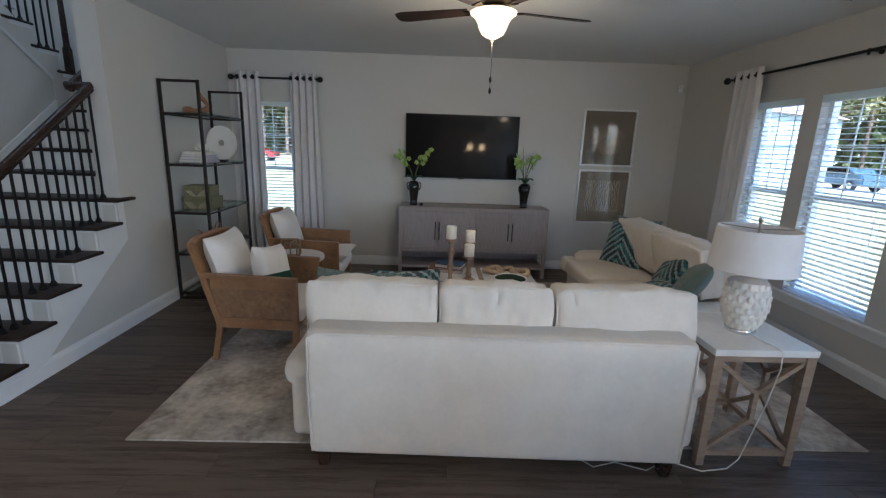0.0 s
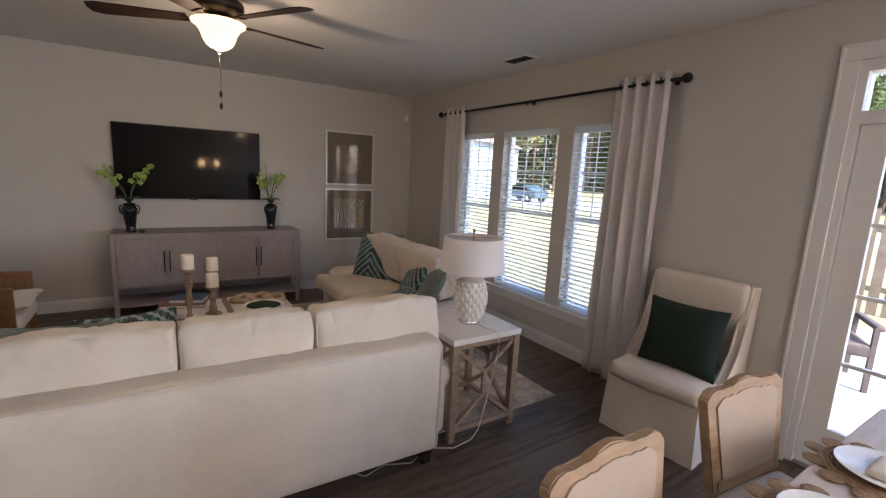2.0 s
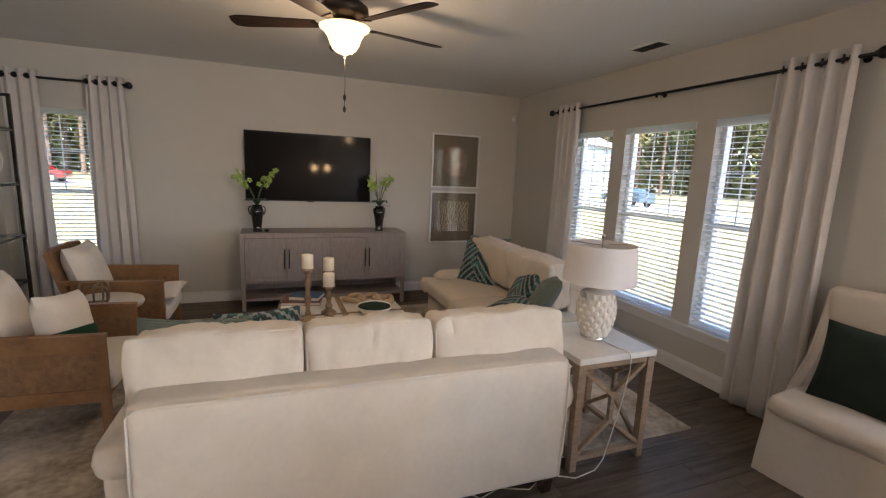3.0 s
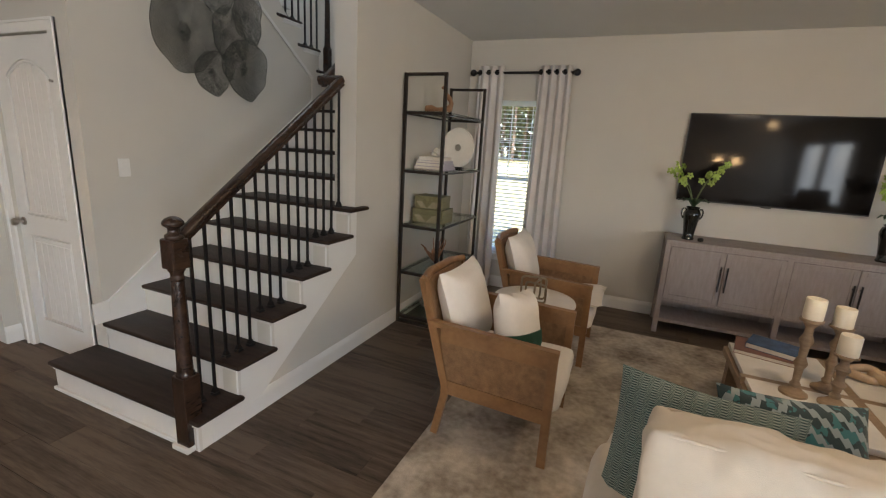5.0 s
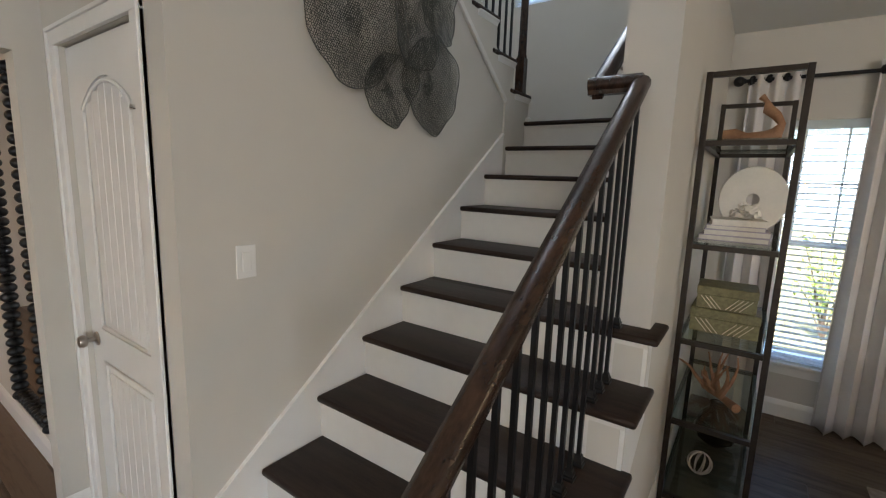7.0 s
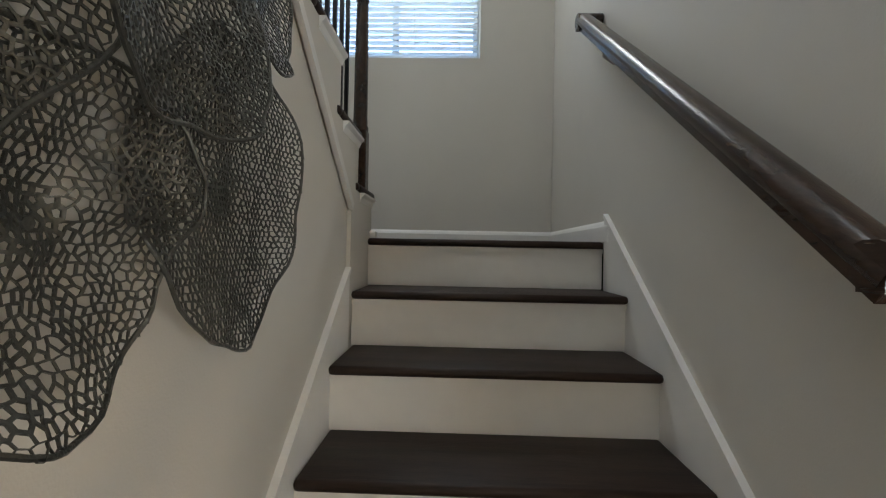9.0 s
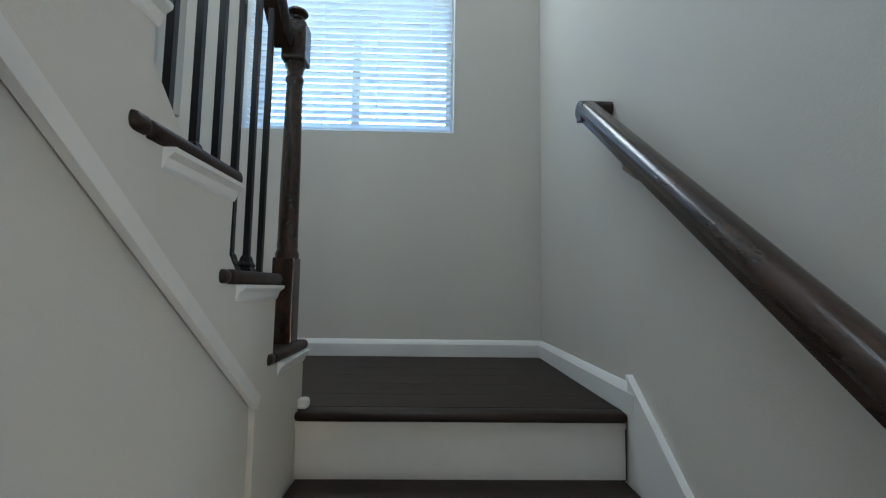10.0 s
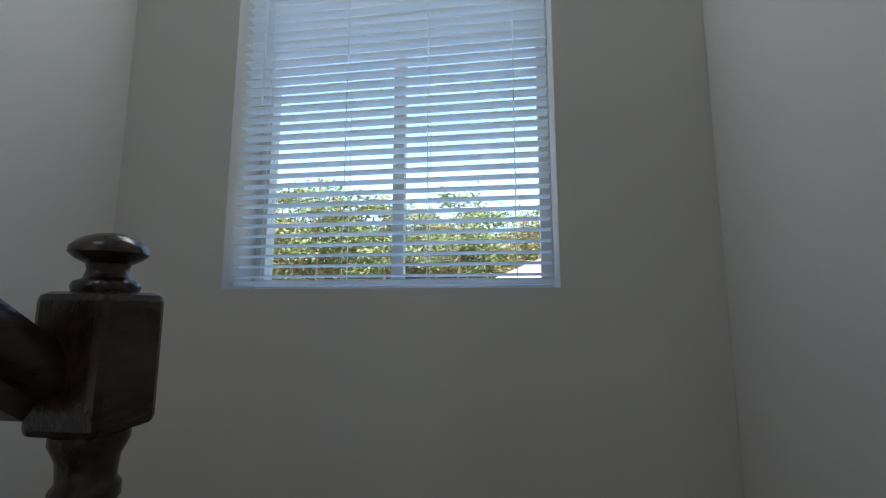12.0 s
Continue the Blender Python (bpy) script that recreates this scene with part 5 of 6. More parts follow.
# étagère
et = thing("etagere_shelf", pose(0, 0, 0), "tall bronze metal etagere with five glass shelves", "shelf")
ex0, ex1, ey0, ey1, ez = -2.222, -1.835, 5.065, 6.06, 2.195
for x in (ex0, ex1 - 0.026):
    for y in (ey0, ey1 - 0.026):
        part("upright", B(x, x + 0.026, y, y + 0.026, 0, ez, 0.002), BRONZE, et)
LEV = [0.05, 0.47, 0.90, 1.38, 1.865]
for z in LEV + [ez - 0.026]:
    part("rail", B(ex0 + 0.0262, ex1 - 0.0262, ey0, ey0 + 0.026, z, z + 0.024), BRONZE, et)
    part("rail", B(ex0 + 0.0262, ex1 - 0.0262, ey1 - 0.026, ey1, z, z + 0.024), BRONZE, et)
    if z != ez - 0.026:
        part("rail", B(ex1 - 0.022, ex1 - 0.004, ey0 + 0.0262, ey1 - 0.0262, z, z + 0.016), BRONZE, et)
        part("rail", B(ex0 + 0.004, ex0 + 0.022, ey0 + 0.0262, ey1 - 0.0262, z, z + 0.016), BRONZE, et)
    if z != ez - 0.026:
        part("glass_shelf", B(ex0 + 0.006, ex1 - 0.006, ey0 + 0.0262, ey1 - 0.0262, z + 0.0245, z + 0.0325), SHELFGLASS, et, "clear glass shelf")
part("floor_rail", B(ex0 + 0.0262, ex1 - 0.0262, ey0, ey0 + 0.026, 0.0, 0.02), BRONZE, et)

# rug
bm = B(-1.262, 3.0, 2.78, 5.95, 0.0005, 0.012, 0.003)
whole("area_rug", bm, RUG, "large distressed beige and grey area rug on the plank floor", "rug")


def wing_chair(m):
    """A slipcovered armless wing chair with a skirt: local y to the front."""
    ob = thing("wing_chair", m, "cream slipcovered wing chair with skirt to the floor", "chair")
    bm = bmesh.new()
    # skirt, slightly flared, with soft pleats
    n = 20
    rings = []
    for z, g in ((0.005, 1.05), (0.15, 1.03), (0.30, 1.0), (0.40, 0.985)):
        ring = []
        pts = [(-0.30 + 0.60 * k / n, 0.30) for k in range(n)] + [(0.30, 0.30 - 0.58 * k / n) for k in range(n)] + [(0.30 - 0.60 * k / n, -0.28) for k in range(n)] + [(-0.30, -0.28 + 0.58 * k / n) for k in range(n)]
        for k, (x, y) in enumerate(pts):
            f = g + 0.012 * math.sin(k * 0.9) * (0.42 - z)
            ring.append(bm.verts.new((x * f, y * f, z)))
        rings.append(ring)
    N = len(rings[0])
    for a, b in zip(rings, rings[1:]):
        for k in range(N):
            bm.faces.new((a[k], a[(k + 1) % N], b[(k + 1) % N], b[k]))
    bm.faces.new(rings[-1])
    bm.faces.new(rings[0][::-1])
    part("skirt", bm, BEIGE, ob, smooth=True)
    part("seat", S((0, 0.04, 0.425), (0.295, 0.265, 0.06), 0.04, n=8, puff=0.02, wrinkle=0.006), BEIGE, ob, smooth=True)
    part("backrest", S((0, 0, 0), (0.30, 0.05, 0.33), 0.035, n=8, puff=0.012, wrinkle=0.003), BEIGE, ob, smooth=True, m=pose(0, -0.27, 0.77, -12))
    for s in (-1, 1):
        bm = bmesh.new()
        prism(bm, [(-0.30, 0.38), (0.10, 0.40), (0.02, 0.50), (-0.13, 0.64), (-0.19, 0.85), (-0.235, 1.075), (-0.36, 1.075)], "x", s * 0.30 - 0.028, s * 0.30 + 0.028)
        bmesh.ops.bevel(bm, geom=bm.edges[:], offset=0.014, segments=3, affect="EDGES")
        part("wing", bm, BEIGE, ob, smooth=True)
    return ob


wing_chair(pose(3.33, 2.075, 0, 0, 0, 95))
throw(pose(3.24, 2.03, 0.485, 15, 0, 96), 0.50, 0.46, 0.17, GREENV, "dark green velvet pillow on the slipcovered chair", 21)


def dining_chair(m, group):
    """An upholstered chair with a carved oak back: local y to the front."""
    ob = thing("dining_chair", m, "bleached oak dining chair with arched upholstered back", "dining chair", group)
    w = 0.262
    n = 16
    top = lambda u: 0.898 + 0.040 * math.cos(u * math.pi / 2) ** 0.7 + 0.012 * math.cos(u * math.pi * 2.2)
    outer = [(-w * 0.88, 0.50), (-w, 0.88)] + [(-w + 2 * w * k / n, top(2 * k / n - 1) - (0.012 if k in (0, n) else 0)) for k in range(n + 1)] + [(w, 0.88), (w * 0.88, 0.50)]
    def back(scale, y0, y1, bevel):
        bm = bmesh.new()
        cz = 0.75
        prism(bm, [(x * scale, cz + (z - cz) * (scale * 0.98)) for x, z in outer], "y", y0, y1)
        bmesh.ops.bevel(bm, geom=bm.edges[:], offset=bevel, segments=2, affect="EDGES")
        bmesh.ops.transform(bm, matrix=Matrix.Translation((0, -0.20, 0.45)) @ Matrix.Rotation(radians(9), 4, "X") @ Matrix.Translation((0, 0, -0.45)), verts=bm.verts)
        return bm
    part("back_frame", back(1.0, -0.020, 0.020, 0.006), HONEY, ob, smooth=True)
    part("back_pad", back(0.80, -0.027, 0.027, 0.008), TAN, ob, "tan upholstered back pad", smooth=True)
    part("seat", S((0, 0.02, 0.46), (0.235, 0.22, 0.045), 0.03, n=6, puff=0.015), LINEN, ob, smooth=True)
    part("seat_frame", B(-0.235, 0.235, -0.20, 0.235, 0.37, 0.43, 0.006), WASHED, ob)
    for s in (-1, 1):
        for y, q in ((0.20, 0.0), (-0.19, -0.06)):
            bm = bmesh.new()
            rod(bm, (0, q, 0), (0, 0, 0.38), 0.014, 10, 0.022)
            part("leg", bm, WASHED, ob, smooth=True, m=pose(s * 0.205, y, 0))
        bm = bmesh.new()
        bar(bm, (s * 0.19, -0.20, 0.40), (s * 0.195, -0.212, 0.56), 0.034, 0.034)
        part("back_post", bm, WASHED, ob)
    return ob


dc = dining_chair(pose(1.50, 1.01, 0, 0, 0, 180), "chairs at the dining table")
copy_thing(dc, pose(2.38, 1.04, 0, 0, 0, 174))
dt = thing("dining_table", pose(2.35, 0.50, 0), "pale washed rectangular dining table", "dining table")
part("tabletop", B(-0.75, 0.75, -0.52, 0.52, 0.72, 0.76, 0.006), TABLECLOTH, dt)
for sx in (-1, 1):
    for sy in (-1, 1):
        part("leg", B(sx * 0.65 - 0.04, sx * 0.65 + 0.04, sy * 0.44 - 0.04, sy * 0.44 + 0.04, 0, 0.7195, 0.006), WASHED, dt)
part("apron", B(-0.66, 0.66, -0.44, 0.44, 0.64, 0.7195), WASHED, dt)

# ceiling fan
fan = thing("ceiling_fan", pose(0.80, 3.90, 0), "dark bronze five-blade ceiling fan with lit alabaster bowl light", "ceiling fan")
bm = bmesh.new()
lathe(bm, [(0.070, CEIL_Z - 0.001), (0.072, CEIL_Z - 0.03), (0.030, CEIL_Z - 0.06), (0.014, CEIL_Z - 0.065), (0.014, 2.715)], 24)
part("canopy", bm, BRONZE, fan, smooth=True)
bm = bmesh.new()
lathe(bm, [(0.03, 2.72), (0.11, 2.712), (0.150, 2.68), (0.152, 2.645), (0.125, 2.615), (0.075, 2.605), (0.065, 2.59), (0.095, 2.585), (0.095, 2.572), (0.05, 2.568)], 28)
part("motor_housing", bm, BRONZE, fan, smooth=True)
bm = bmesh.new()
lathe(bm, [(0.150, 2.566), (0.162, 2.560), (0.158, 2.550), (0.128, 2.528), (0.108, 2.495), (0.094, 2.455), (0.075, 2.425), (0.05, 2.408), (0.02, 2.402)], 36)
part("bowl_light", bm, BULBGLASS, fan, "lit amber alabaster glass bowl", smooth=True)
bm = bmesh.new()
lathe(bm, [(0.040, 2.412), (0.036, 2.398), (0.012, 2.388), (0.010, 2.375), (0.002, 2.37)], 14)
tube(bm, [(0, 0, 2.375), (0.004, 0, 2.2), (0, 0, 2.12)], 0.0018, 6)
part("pull_chain", bm, BRONZE, fan, smooth=True)
for z in (2.105, 2.03):
    bm = bmesh.new()
    lathe(bm, [(0.003, 0), (0.010, 0.012), (0.010, 0.028), (0.003, 0.045)], 10)
    part("chain_fob", bm, BRONZE, fan, smooth=True, m=pose(0.001, 0, z))
bm = bmesh.new()
rod(bm, (0.001, 0, 2.04), (0.001, 0, 2.12), 0.0015, 6)
part("chain_end", bm, BRONZE, fan)
for k in range(5):
    a = 158 - 72 * k
    bl = bmesh.new()
    prism(bl, [(0.18, -0.045), (0.67, -0.070), (0.728, -0.052), (0.738, 0.0), (0.728, 0.052), (0.67, 0.070), (0.18, 0.045)], "z", -0.003, 0.003)
    part("blade", bl, TREAD, fan, m=pose(0, 0, 2.575, 0, 0, a) @ pose(0, 0, 0, 11, 0, 0))
    bl = bmesh.new()
    prism(bl, [(0.085, -0.018), (0.15, -0.014), (0.21, -0.035), (0.21, 0.035), (0.15, 0.014), (0.085, 0.018)], "z", -0.010, -0.004)
    part("blade_iron", bl, BRONZE, fan, m=pose(0, 0, 2.575, 0, 0, a) @ pose(0, 0, 0, 11, 0, 0))

vent = thing("ceiling_vent", pose(3.30, 3.86, CEIL_Z), "white ceiling air vent with open louvres", "vent")
part("frame", B(-0.09, 0.09, -0.17, 0.17, -0.010, 0, 0.003), TRIM, vent)
for q in range(6):
    part("slat", B(-0.055 + q * 0.02, -0.045 + q * 0.02, -0.14, 0.14, -0.014, -0.0102), IRON if q % 2 else BRONZE, vent)

# framed mirror on the hall wall
mr = thing("wall_mirror", pose(-5.24, 3.268, 0.245), "tall mirror with dark scalloped bead frame on the hall wall", "mirror")
mw, mh = 0.70, 1.92
part("glass", B(-mw / 2 + 0.04, mw / 2 - 0.04, -0.014, -0.010, 0.04, mh - 0.04), MIRROR, mr, "silvered mirror glass")
bm = bmesh.new()
for a, b, c, d in ((-mw / 2, -mw / 2 + 0.045, 0, mh), (mw / 2 - 0.045, mw / 2, 0, mh), (-mw / 2 + 0.045, mw / 2 - 0.045, 0, 0.045), (-mw / 2 + 0.045, mw / 2 - 0.045, mh - 0.045, mh)):
    box(bm, a, b, -0.030, 0, c, d)
part("frame", bm, IRON, mr)
bm = bmesh.new()
bmesh.ops.create_uvsphere(bm, u_segments=8, v_segments=6, radius=0.027)
nb = 34
spots = [(x, 0.03 + (mh - 0.06) * k / (nb - 1)) for k in range(nb) for x in (-mw / 2 + 0.05, mw / 2 - 0.05)]
spots += [(-mw / 2 + 0.09 + (mw - 0.18) * k / 10, z) for k in range(11) for z in (0.05, mh - 0.05)]
bead = part("bead", bm, IRON, mr, smooth=True, m=pose(spots[0][0], -0.030, spots[0][1])).data
for x, z in spots[1:]:
    o = new("bead", bead)
    o.parent, o.matrix_basis = mr, pose(x, -0.030, z)

sw = thing("light_switch", pose(XL, 3.49, 1.37), "white rocker light switch on the stair wall", "light switch")
part("plate", B(0, 0.006, -0.036, 0.036, -0.058, 0.058, 0.002), TRIM, sw)
part("rocker", B(0.006, 0.009, -0.016, 0.016, -0.033, 0.033, 0.001), TRIM, sw)

# ---- wall sculpture of perforated metal pads ----


def pad(name, art, y, z, ry, rz, x, seed, cell=0.0108):
    """A pierced, dished lily-pad plate: a jittered honeycomb whose cells are open, with a wire rim."""
    rnd = random.Random(seed)
    bm = bmesh.new()
    ph = [rnd.uniform(0, 6.28) for _ in range(4)]

    def edge(a):
        return 1 + 0.06 * math.sin(2 * a + ph[0]) + 0.05 * math.sin(3 * a + ph[1]) + 0.025 * math.sin(7 * a + ph[2])

    def lift(u, v):
        r = math.hypot(u, v)
        a = math.atan2(v, u)
        return 0.030 * r * r + 0.014 * math.sin(3 * a + ph[3]) * r * r + 0.012 * noise.noise(Vector((u * 3, v * 3, seed)))

    def at(py, pz):
        u, v = py / ry, pz / rz
        return Vector((x + lift(u, v), y + py, z + pz))
    verts = {}

    def corner(key, py, pz):
        if key not in verts:
            j = cell * 0.27
            verts[key] = (py + rnd.uniform(-j, j), pz + rnd.uniform(-j, j))
        return verts[key]
    made = {}

    def mv(key, p):
        if key not in made:
            made[key] = bm.verts.new(at(*p))
        return made[key]
    hgt = cell * 0.866
    nr, nc = int(1.3 * rz / hgt) + 1, int(1.3 * ry / cell) + 1
    rr = cell / math.sqrt(3)
    for r in range(-nr, nr + 1):
        for c in range(-nc, nc + 1):
            cy, cz = (c + 0.5 * (r % 2)) * cell, r * hgt
            a = math.atan2(cz / rz, cy / ry)
            rad = math.hypot(cz / rz, cy / ry)
            if rad > edge(a) - cell * 0.3 / ry:
                continue
            keys, pts = [], []
            for k in range(6):
                t = radians(60 * k + 30)
                py, pz = cy + rr * math.cos(t), cz + rr * math.sin(t)
                key = (round(py / cell * 8), round(pz / cell * 8))
                keys.append(key)
                pts.append(corner(key, py, pz))
            my, mz = sum(p[0] for p in pts) / 6, sum(p[1] for p in pts) / 6
            s = rnd.uniform(0.66, 0.90) if rad > 0.22 else rnd.uniform(0.5, 0.7)
            outer = [mv(k, p) for k, p in zip(keys, pts)]
            inner = [bm.verts.new(at(my + (p[0] - my) * s, mz + (p[1] - mz) * s)) for p in pts]
            for k in range(6):
                if outer[k] is not outer[(k + 1) % 6]:
                    bm.faces.new((outer[k], outer[(k + 1) % 6], inner[(k + 1) % 6], inner[k]))
    p = part(name, bm, MESHMET, art, smooth=False)
    md = p.modifiers.new("thick", "SOLIDIFY")
    md.thickness = 0.0022
    bm = bmesh.new()
    tube(bm, [at(ry * edge(a) * math.cos(a), rz * edge(a) * math.sin(a)) for a in [2 * math.pi * k / 72 for k in range(73)]], 0.0028, 6)
    part("rim", bm, MESHMET, p, smooth=True)
    bm = bmesh.new()
    rod(bm, (XL, y, z), (x + 0.004, y, z), 0.006, 8)
    part("stud", bm, MESHMET, art)


art = thing("metal_wall_sculpture", pose(0, 0, 0), "pierced pewter metal wall sculpture of overlapping lily-pad leaves", "wall sculpture")
pad("pad", art, 4.475, 2.130, 0.200, 0.245, XL + 0.026, 1)
pad("pad", art, 4.165, 2.056, 0.160, 0.155, XL + 0.036, 2)
pad("pad", art, 4.290, 2.345, 0.150, 0.200, XL + 0.066, 3)
pad("pad", art, 3.955, 2.290, 0.245, 0.280, XL + 0.040, 4)
pad("pad", art, 4.500, 2.525, 0.150, 0.190, XL + 0.040, 5)
pad("pad", art, 4.200, 2.650, 0.190, 0.165, XL + 0.040, 6)
pad("pad", art, 3.760, 2.700, 0.190, 0.170, XL + 0.034, 7)

# ---- small things of the living room ----


def orchid(m, seed, label, twig):
    ob = thing("flower_vase", m, label, "vase")
    bm = bmesh.new()
    lathe(bm, [(0.040, 0), (0.043, 0.006), (0.043, 0.016), (0.038, 0.022), (0.041, 0.06), (0.050, 0.13), (0.060, 0.185), (0.061, 0.205), (0.050, 0.228), (0.041, 0.238), (0.049, 0.252), (0.046, 0.254), (0.038, 0.240)], 26)
    part("vase", bm, BLACKGLOSS, ob, smooth=True)
    for s in (-1, 1):
        bm = bmesh.new()
        tube(bm, [(s * 0.045, 0, 0.236), (s * 0.066, 0, 0.236), (s * 0.073, 0, 0.218), (s * 0.070, 0, 0.185), (s * 0.057, 0, 0.160)], 0.006, 8)
        part("handle", bm, BLACKGLOSS, ob, smooth=True)
    rnd = random.Random(seed)
    bm, petals = bmesh.new(), bmesh.new()
    for k in range(4):
        a = rnd.uniform(-0.6, 0.6) + (math.pi if k % 2 else 0)
        h, spread = rnd.uniform(0.30, 0.38), rnd.uniform(0.07, 0.19)
        pts = [Vector((spread * t ** 1.6 * math.cos(a), spread * t * 0.5 * math.sin(a), 0.22 + (h + 0.05) * t - 0.09 * t ** 3)) for t in [q / 8 for q in range(9)]]
        tube(bm, pts, lambda t: 0.005 - 0.003 * t, 6)
        for q in range(7):
            p = pts[8 - q // 2] + Vector((rnd.uniform(-0.03, 0.03), rnd.uniform(-0.03, 0.03), rnd.uniform(-0.03, 0.035)))
            for f in range(5):
                t = 2 * math.pi * f / 5 + q
                mm = Matrix.Translation(p) @ Matrix.Rotation(q * 1.1, 4, "Z") @ Matrix.Rotation(radians(70), 4, "X") @ Matrix.Rotation(t, 4, "Z") @ Matrix.Translation((0.016, 0, 0)) @ Matrix.Rotation(radians(25), 4, "Y") @ Matrix.Diagonal((0.015, 0.010, 0.003, 1))
                bmesh.ops.create_uvsphere(petals, u_segments=6, v_segments=4, radius=1, matrix=mm)
    part("stems", bm, STEM, ob, smooth=True)
    part("blossoms", petals, PETAL, ob, "yellow-green orchid blossoms", smooth=True)
    bm = bmesh.new()
    for k in range(7):
        a = k * 0.9 + seed
        d = Vector((math.cos(a), math.sin(a) * 0.6, 0))
        pts = [Vector((0, 0, 0.25)) + d * 0.11 * t + Vector((0, 0, 0.07 * math.sin(t * 2.4))) for t in (0, 0.35, 0.7, 1)]
        wd = [0.006, 0.022, 0.020, 0.002]
        side = Vector((-d.y, d.x, 0)).normalized()
        rows = [(bm.verts.new(p - side * w), bm.verts.new(p + Vector((0, 0, -0.006))), bm.verts.new(p + side * w)) for p, w in zip(pts, wd)]
        for r0, r1 in zip(rows, rows[1:]):
            bm.faces.new((r0[0], r0[1], r1[1], r1[0]))
            bm.faces.new((r0[1], r0[2], r1[2], r1[1]))
    lf = part("leaves", bm, LEAF, ob, "dark strap leaves", smooth=True)
    lf.modifiers.new("thick", "SOLIDIFY").thickness = 0.002
    if twig:
        bm = bmesh.new()
        for k in range(5):
            x = rnd.uniform(-0.05, 0.06)
            tube(bm, [(0, 0, 0.22), (x * 0.5, 0.01, 0.40), (x, 0.0, 0.55), (x * 1.3, -0.01, 0.55 + 0.03 * k)], lambda t: 0.0028 - 0.002 * t, 5)
        tube(bm, [(0, 0, 0.25), (0.06, 0, 0.27), (0.10, -0.01, 0.25), (0.15, 0, 0.26)], 0.002, 5)
        part("twigs", bm, STEM, ob)
    ob.scale = (1.2, 1.2, 1.2)
    return ob


orchid(pose(0.17, 6.30, 0.905), 3, "glossy black vase with green orchids on the console", False)
orchid(pose(1.60, 6.33, 0.905, 0, 0, 25), 8, "glossy black vase with green orchids and bare twigs on the console", True)
kn = thing("door_knob_paperweight", pose(0.27, 6.24, 0.905), "small black round paperweight on the console", "paperweight")
bm = bmesh.new()
lathe(bm, [(0.018, 0), (0.026, 0.012), (0.024, 0.028), (0.010, 0.036)], 14)
part("body", bm, BLACKPL, kn, smooth=True)


def candle(x, y, h, wax, label):
    ob = thing("candlestick", pose(x, y, 0.441), label, "candle holder", "candlesticks on the coffee table")
    bm = bmesh.new()
    lathe(bm, [(0.065, 0), (0.065, 0.012), (0.045, 0.024), (0.022, 0.045), (0.026, 0.06), (0.016, 0.075), (0.020, h * 0.35), (0.032, h * 0.42), (0.018, h * 0.50), (0.020, h * 0.62), (0.033, h * 0.72), (0.020, h * 0.80), (0.018, h * 0.88), (0.036, h * 0.95), (0.052, h * 0.97), (0.052, h)], 22)
    part("stick", bm, WASHED, ob, smooth=True)
    bm = bmesh.new()
    lathe(bm, [(0.044, h + 0.001), (0.045, h + 0.004), (0.045, h + wax - 0.006), (0.042, h + wax), (0.010, h + wax - 0.004)], 24)
    rod(bm, (0, 0, h + wax - 0.006), (0.001, 0, h + wax + 0.008), 0.0012, 6)
    part("candle", bm, WAX, ob, "ivory pillar candle", smooth=True)


candle(0.59, 4.39, 0.43, 0.11, "tall turned washed-wood candlestick with ivory candle")
candle(0.77, 4.53, 0.375, 0.105, "middle turned washed-wood candlestick with ivory candle")
candle(0.75, 4.35, 0.285, 0.105, "short turned washed-wood candlestick with ivory candle")


def book(m, w, d, h, material, label):
    ob = thing("book", m, label, "book")
    bm = bmesh.new()
    for p in ((-w / 2, w / 2, -d / 2, d / 2, 0, 0.003), (-w / 2, w / 2, -d / 2, d / 2, h - 0.003, h), (-w / 2, -w / 2 + 0.003, -d / 2, d / 2, 0.003, h - 0.003)):
        box(bm, *p)
    part("cover", bm, material, ob)
    part("page_block", B(-w / 2 + 0.0032, w / 2 - 0.005, -d / 2 + 0.004, d / 2 - 0.004, 0.0032, h - 0.0032), PAPER, ob)


book(pose(0.58, 4.92, 0.442, 0, 0, -12), 0.34, 0.26, 0.026, BOOKR, "rust-coloured large book under the blue one")
book(pose(0.62, 4.94, 0.469, 0, 0, -22), 0.27, 0.21, 0.034, BOOKB, "blue patterned book on the coffee table")
kt = thing("wooden_knot", pose(1.13, 4.80, 0.470), "pale carved wooden chain knot on the coffee table", "sculpture")
for dx, dy, rz2, tilt in ((-0.10, 0.02, 10, 8), (0.03, 0.0, -20, 12), (0.16, -0.05, -35, 6)):
    bm = bmesh.new()
    tube(bm, [(0.085 * math.cos(a), 0.060 * math.sin(a), 0.014 * math.sin(2 * a)) for a in [2 * math.pi * k / 24 for k in range(25)]], 0.025, 10)
    part("link", bm, WOODRING, kt, smooth=True, m=pose(dx, dy, 0, tilt, 0, rz2))
bo = thing("decorative_bowl", pose(1.14, 4.42, 0.442), "white rimmed wide bowl filled with dark moss", "bowl")
bm = bmesh.new()
lathe(bm, [(0.07, 0), (0.11, 0.02), (0.150, 0.065), (0.155, 0.075), (0.145, 0.075), (0.10, 0.03)], 34)
part("bowl", bm, CERAMIC, bo, smooth=True)
bm = bmesh.new()
lathe(bm, [(0.10, 0.035), (0.143, 0.066), (0.10, 0.080), (0.03, 0.088)], 26)
part("moss", bm, SOIL, bo, smooth=True)

# things on the etagere
EX = (ex0 + ex1) / 2
ZS = [z + 0.0325 for z in LEV]


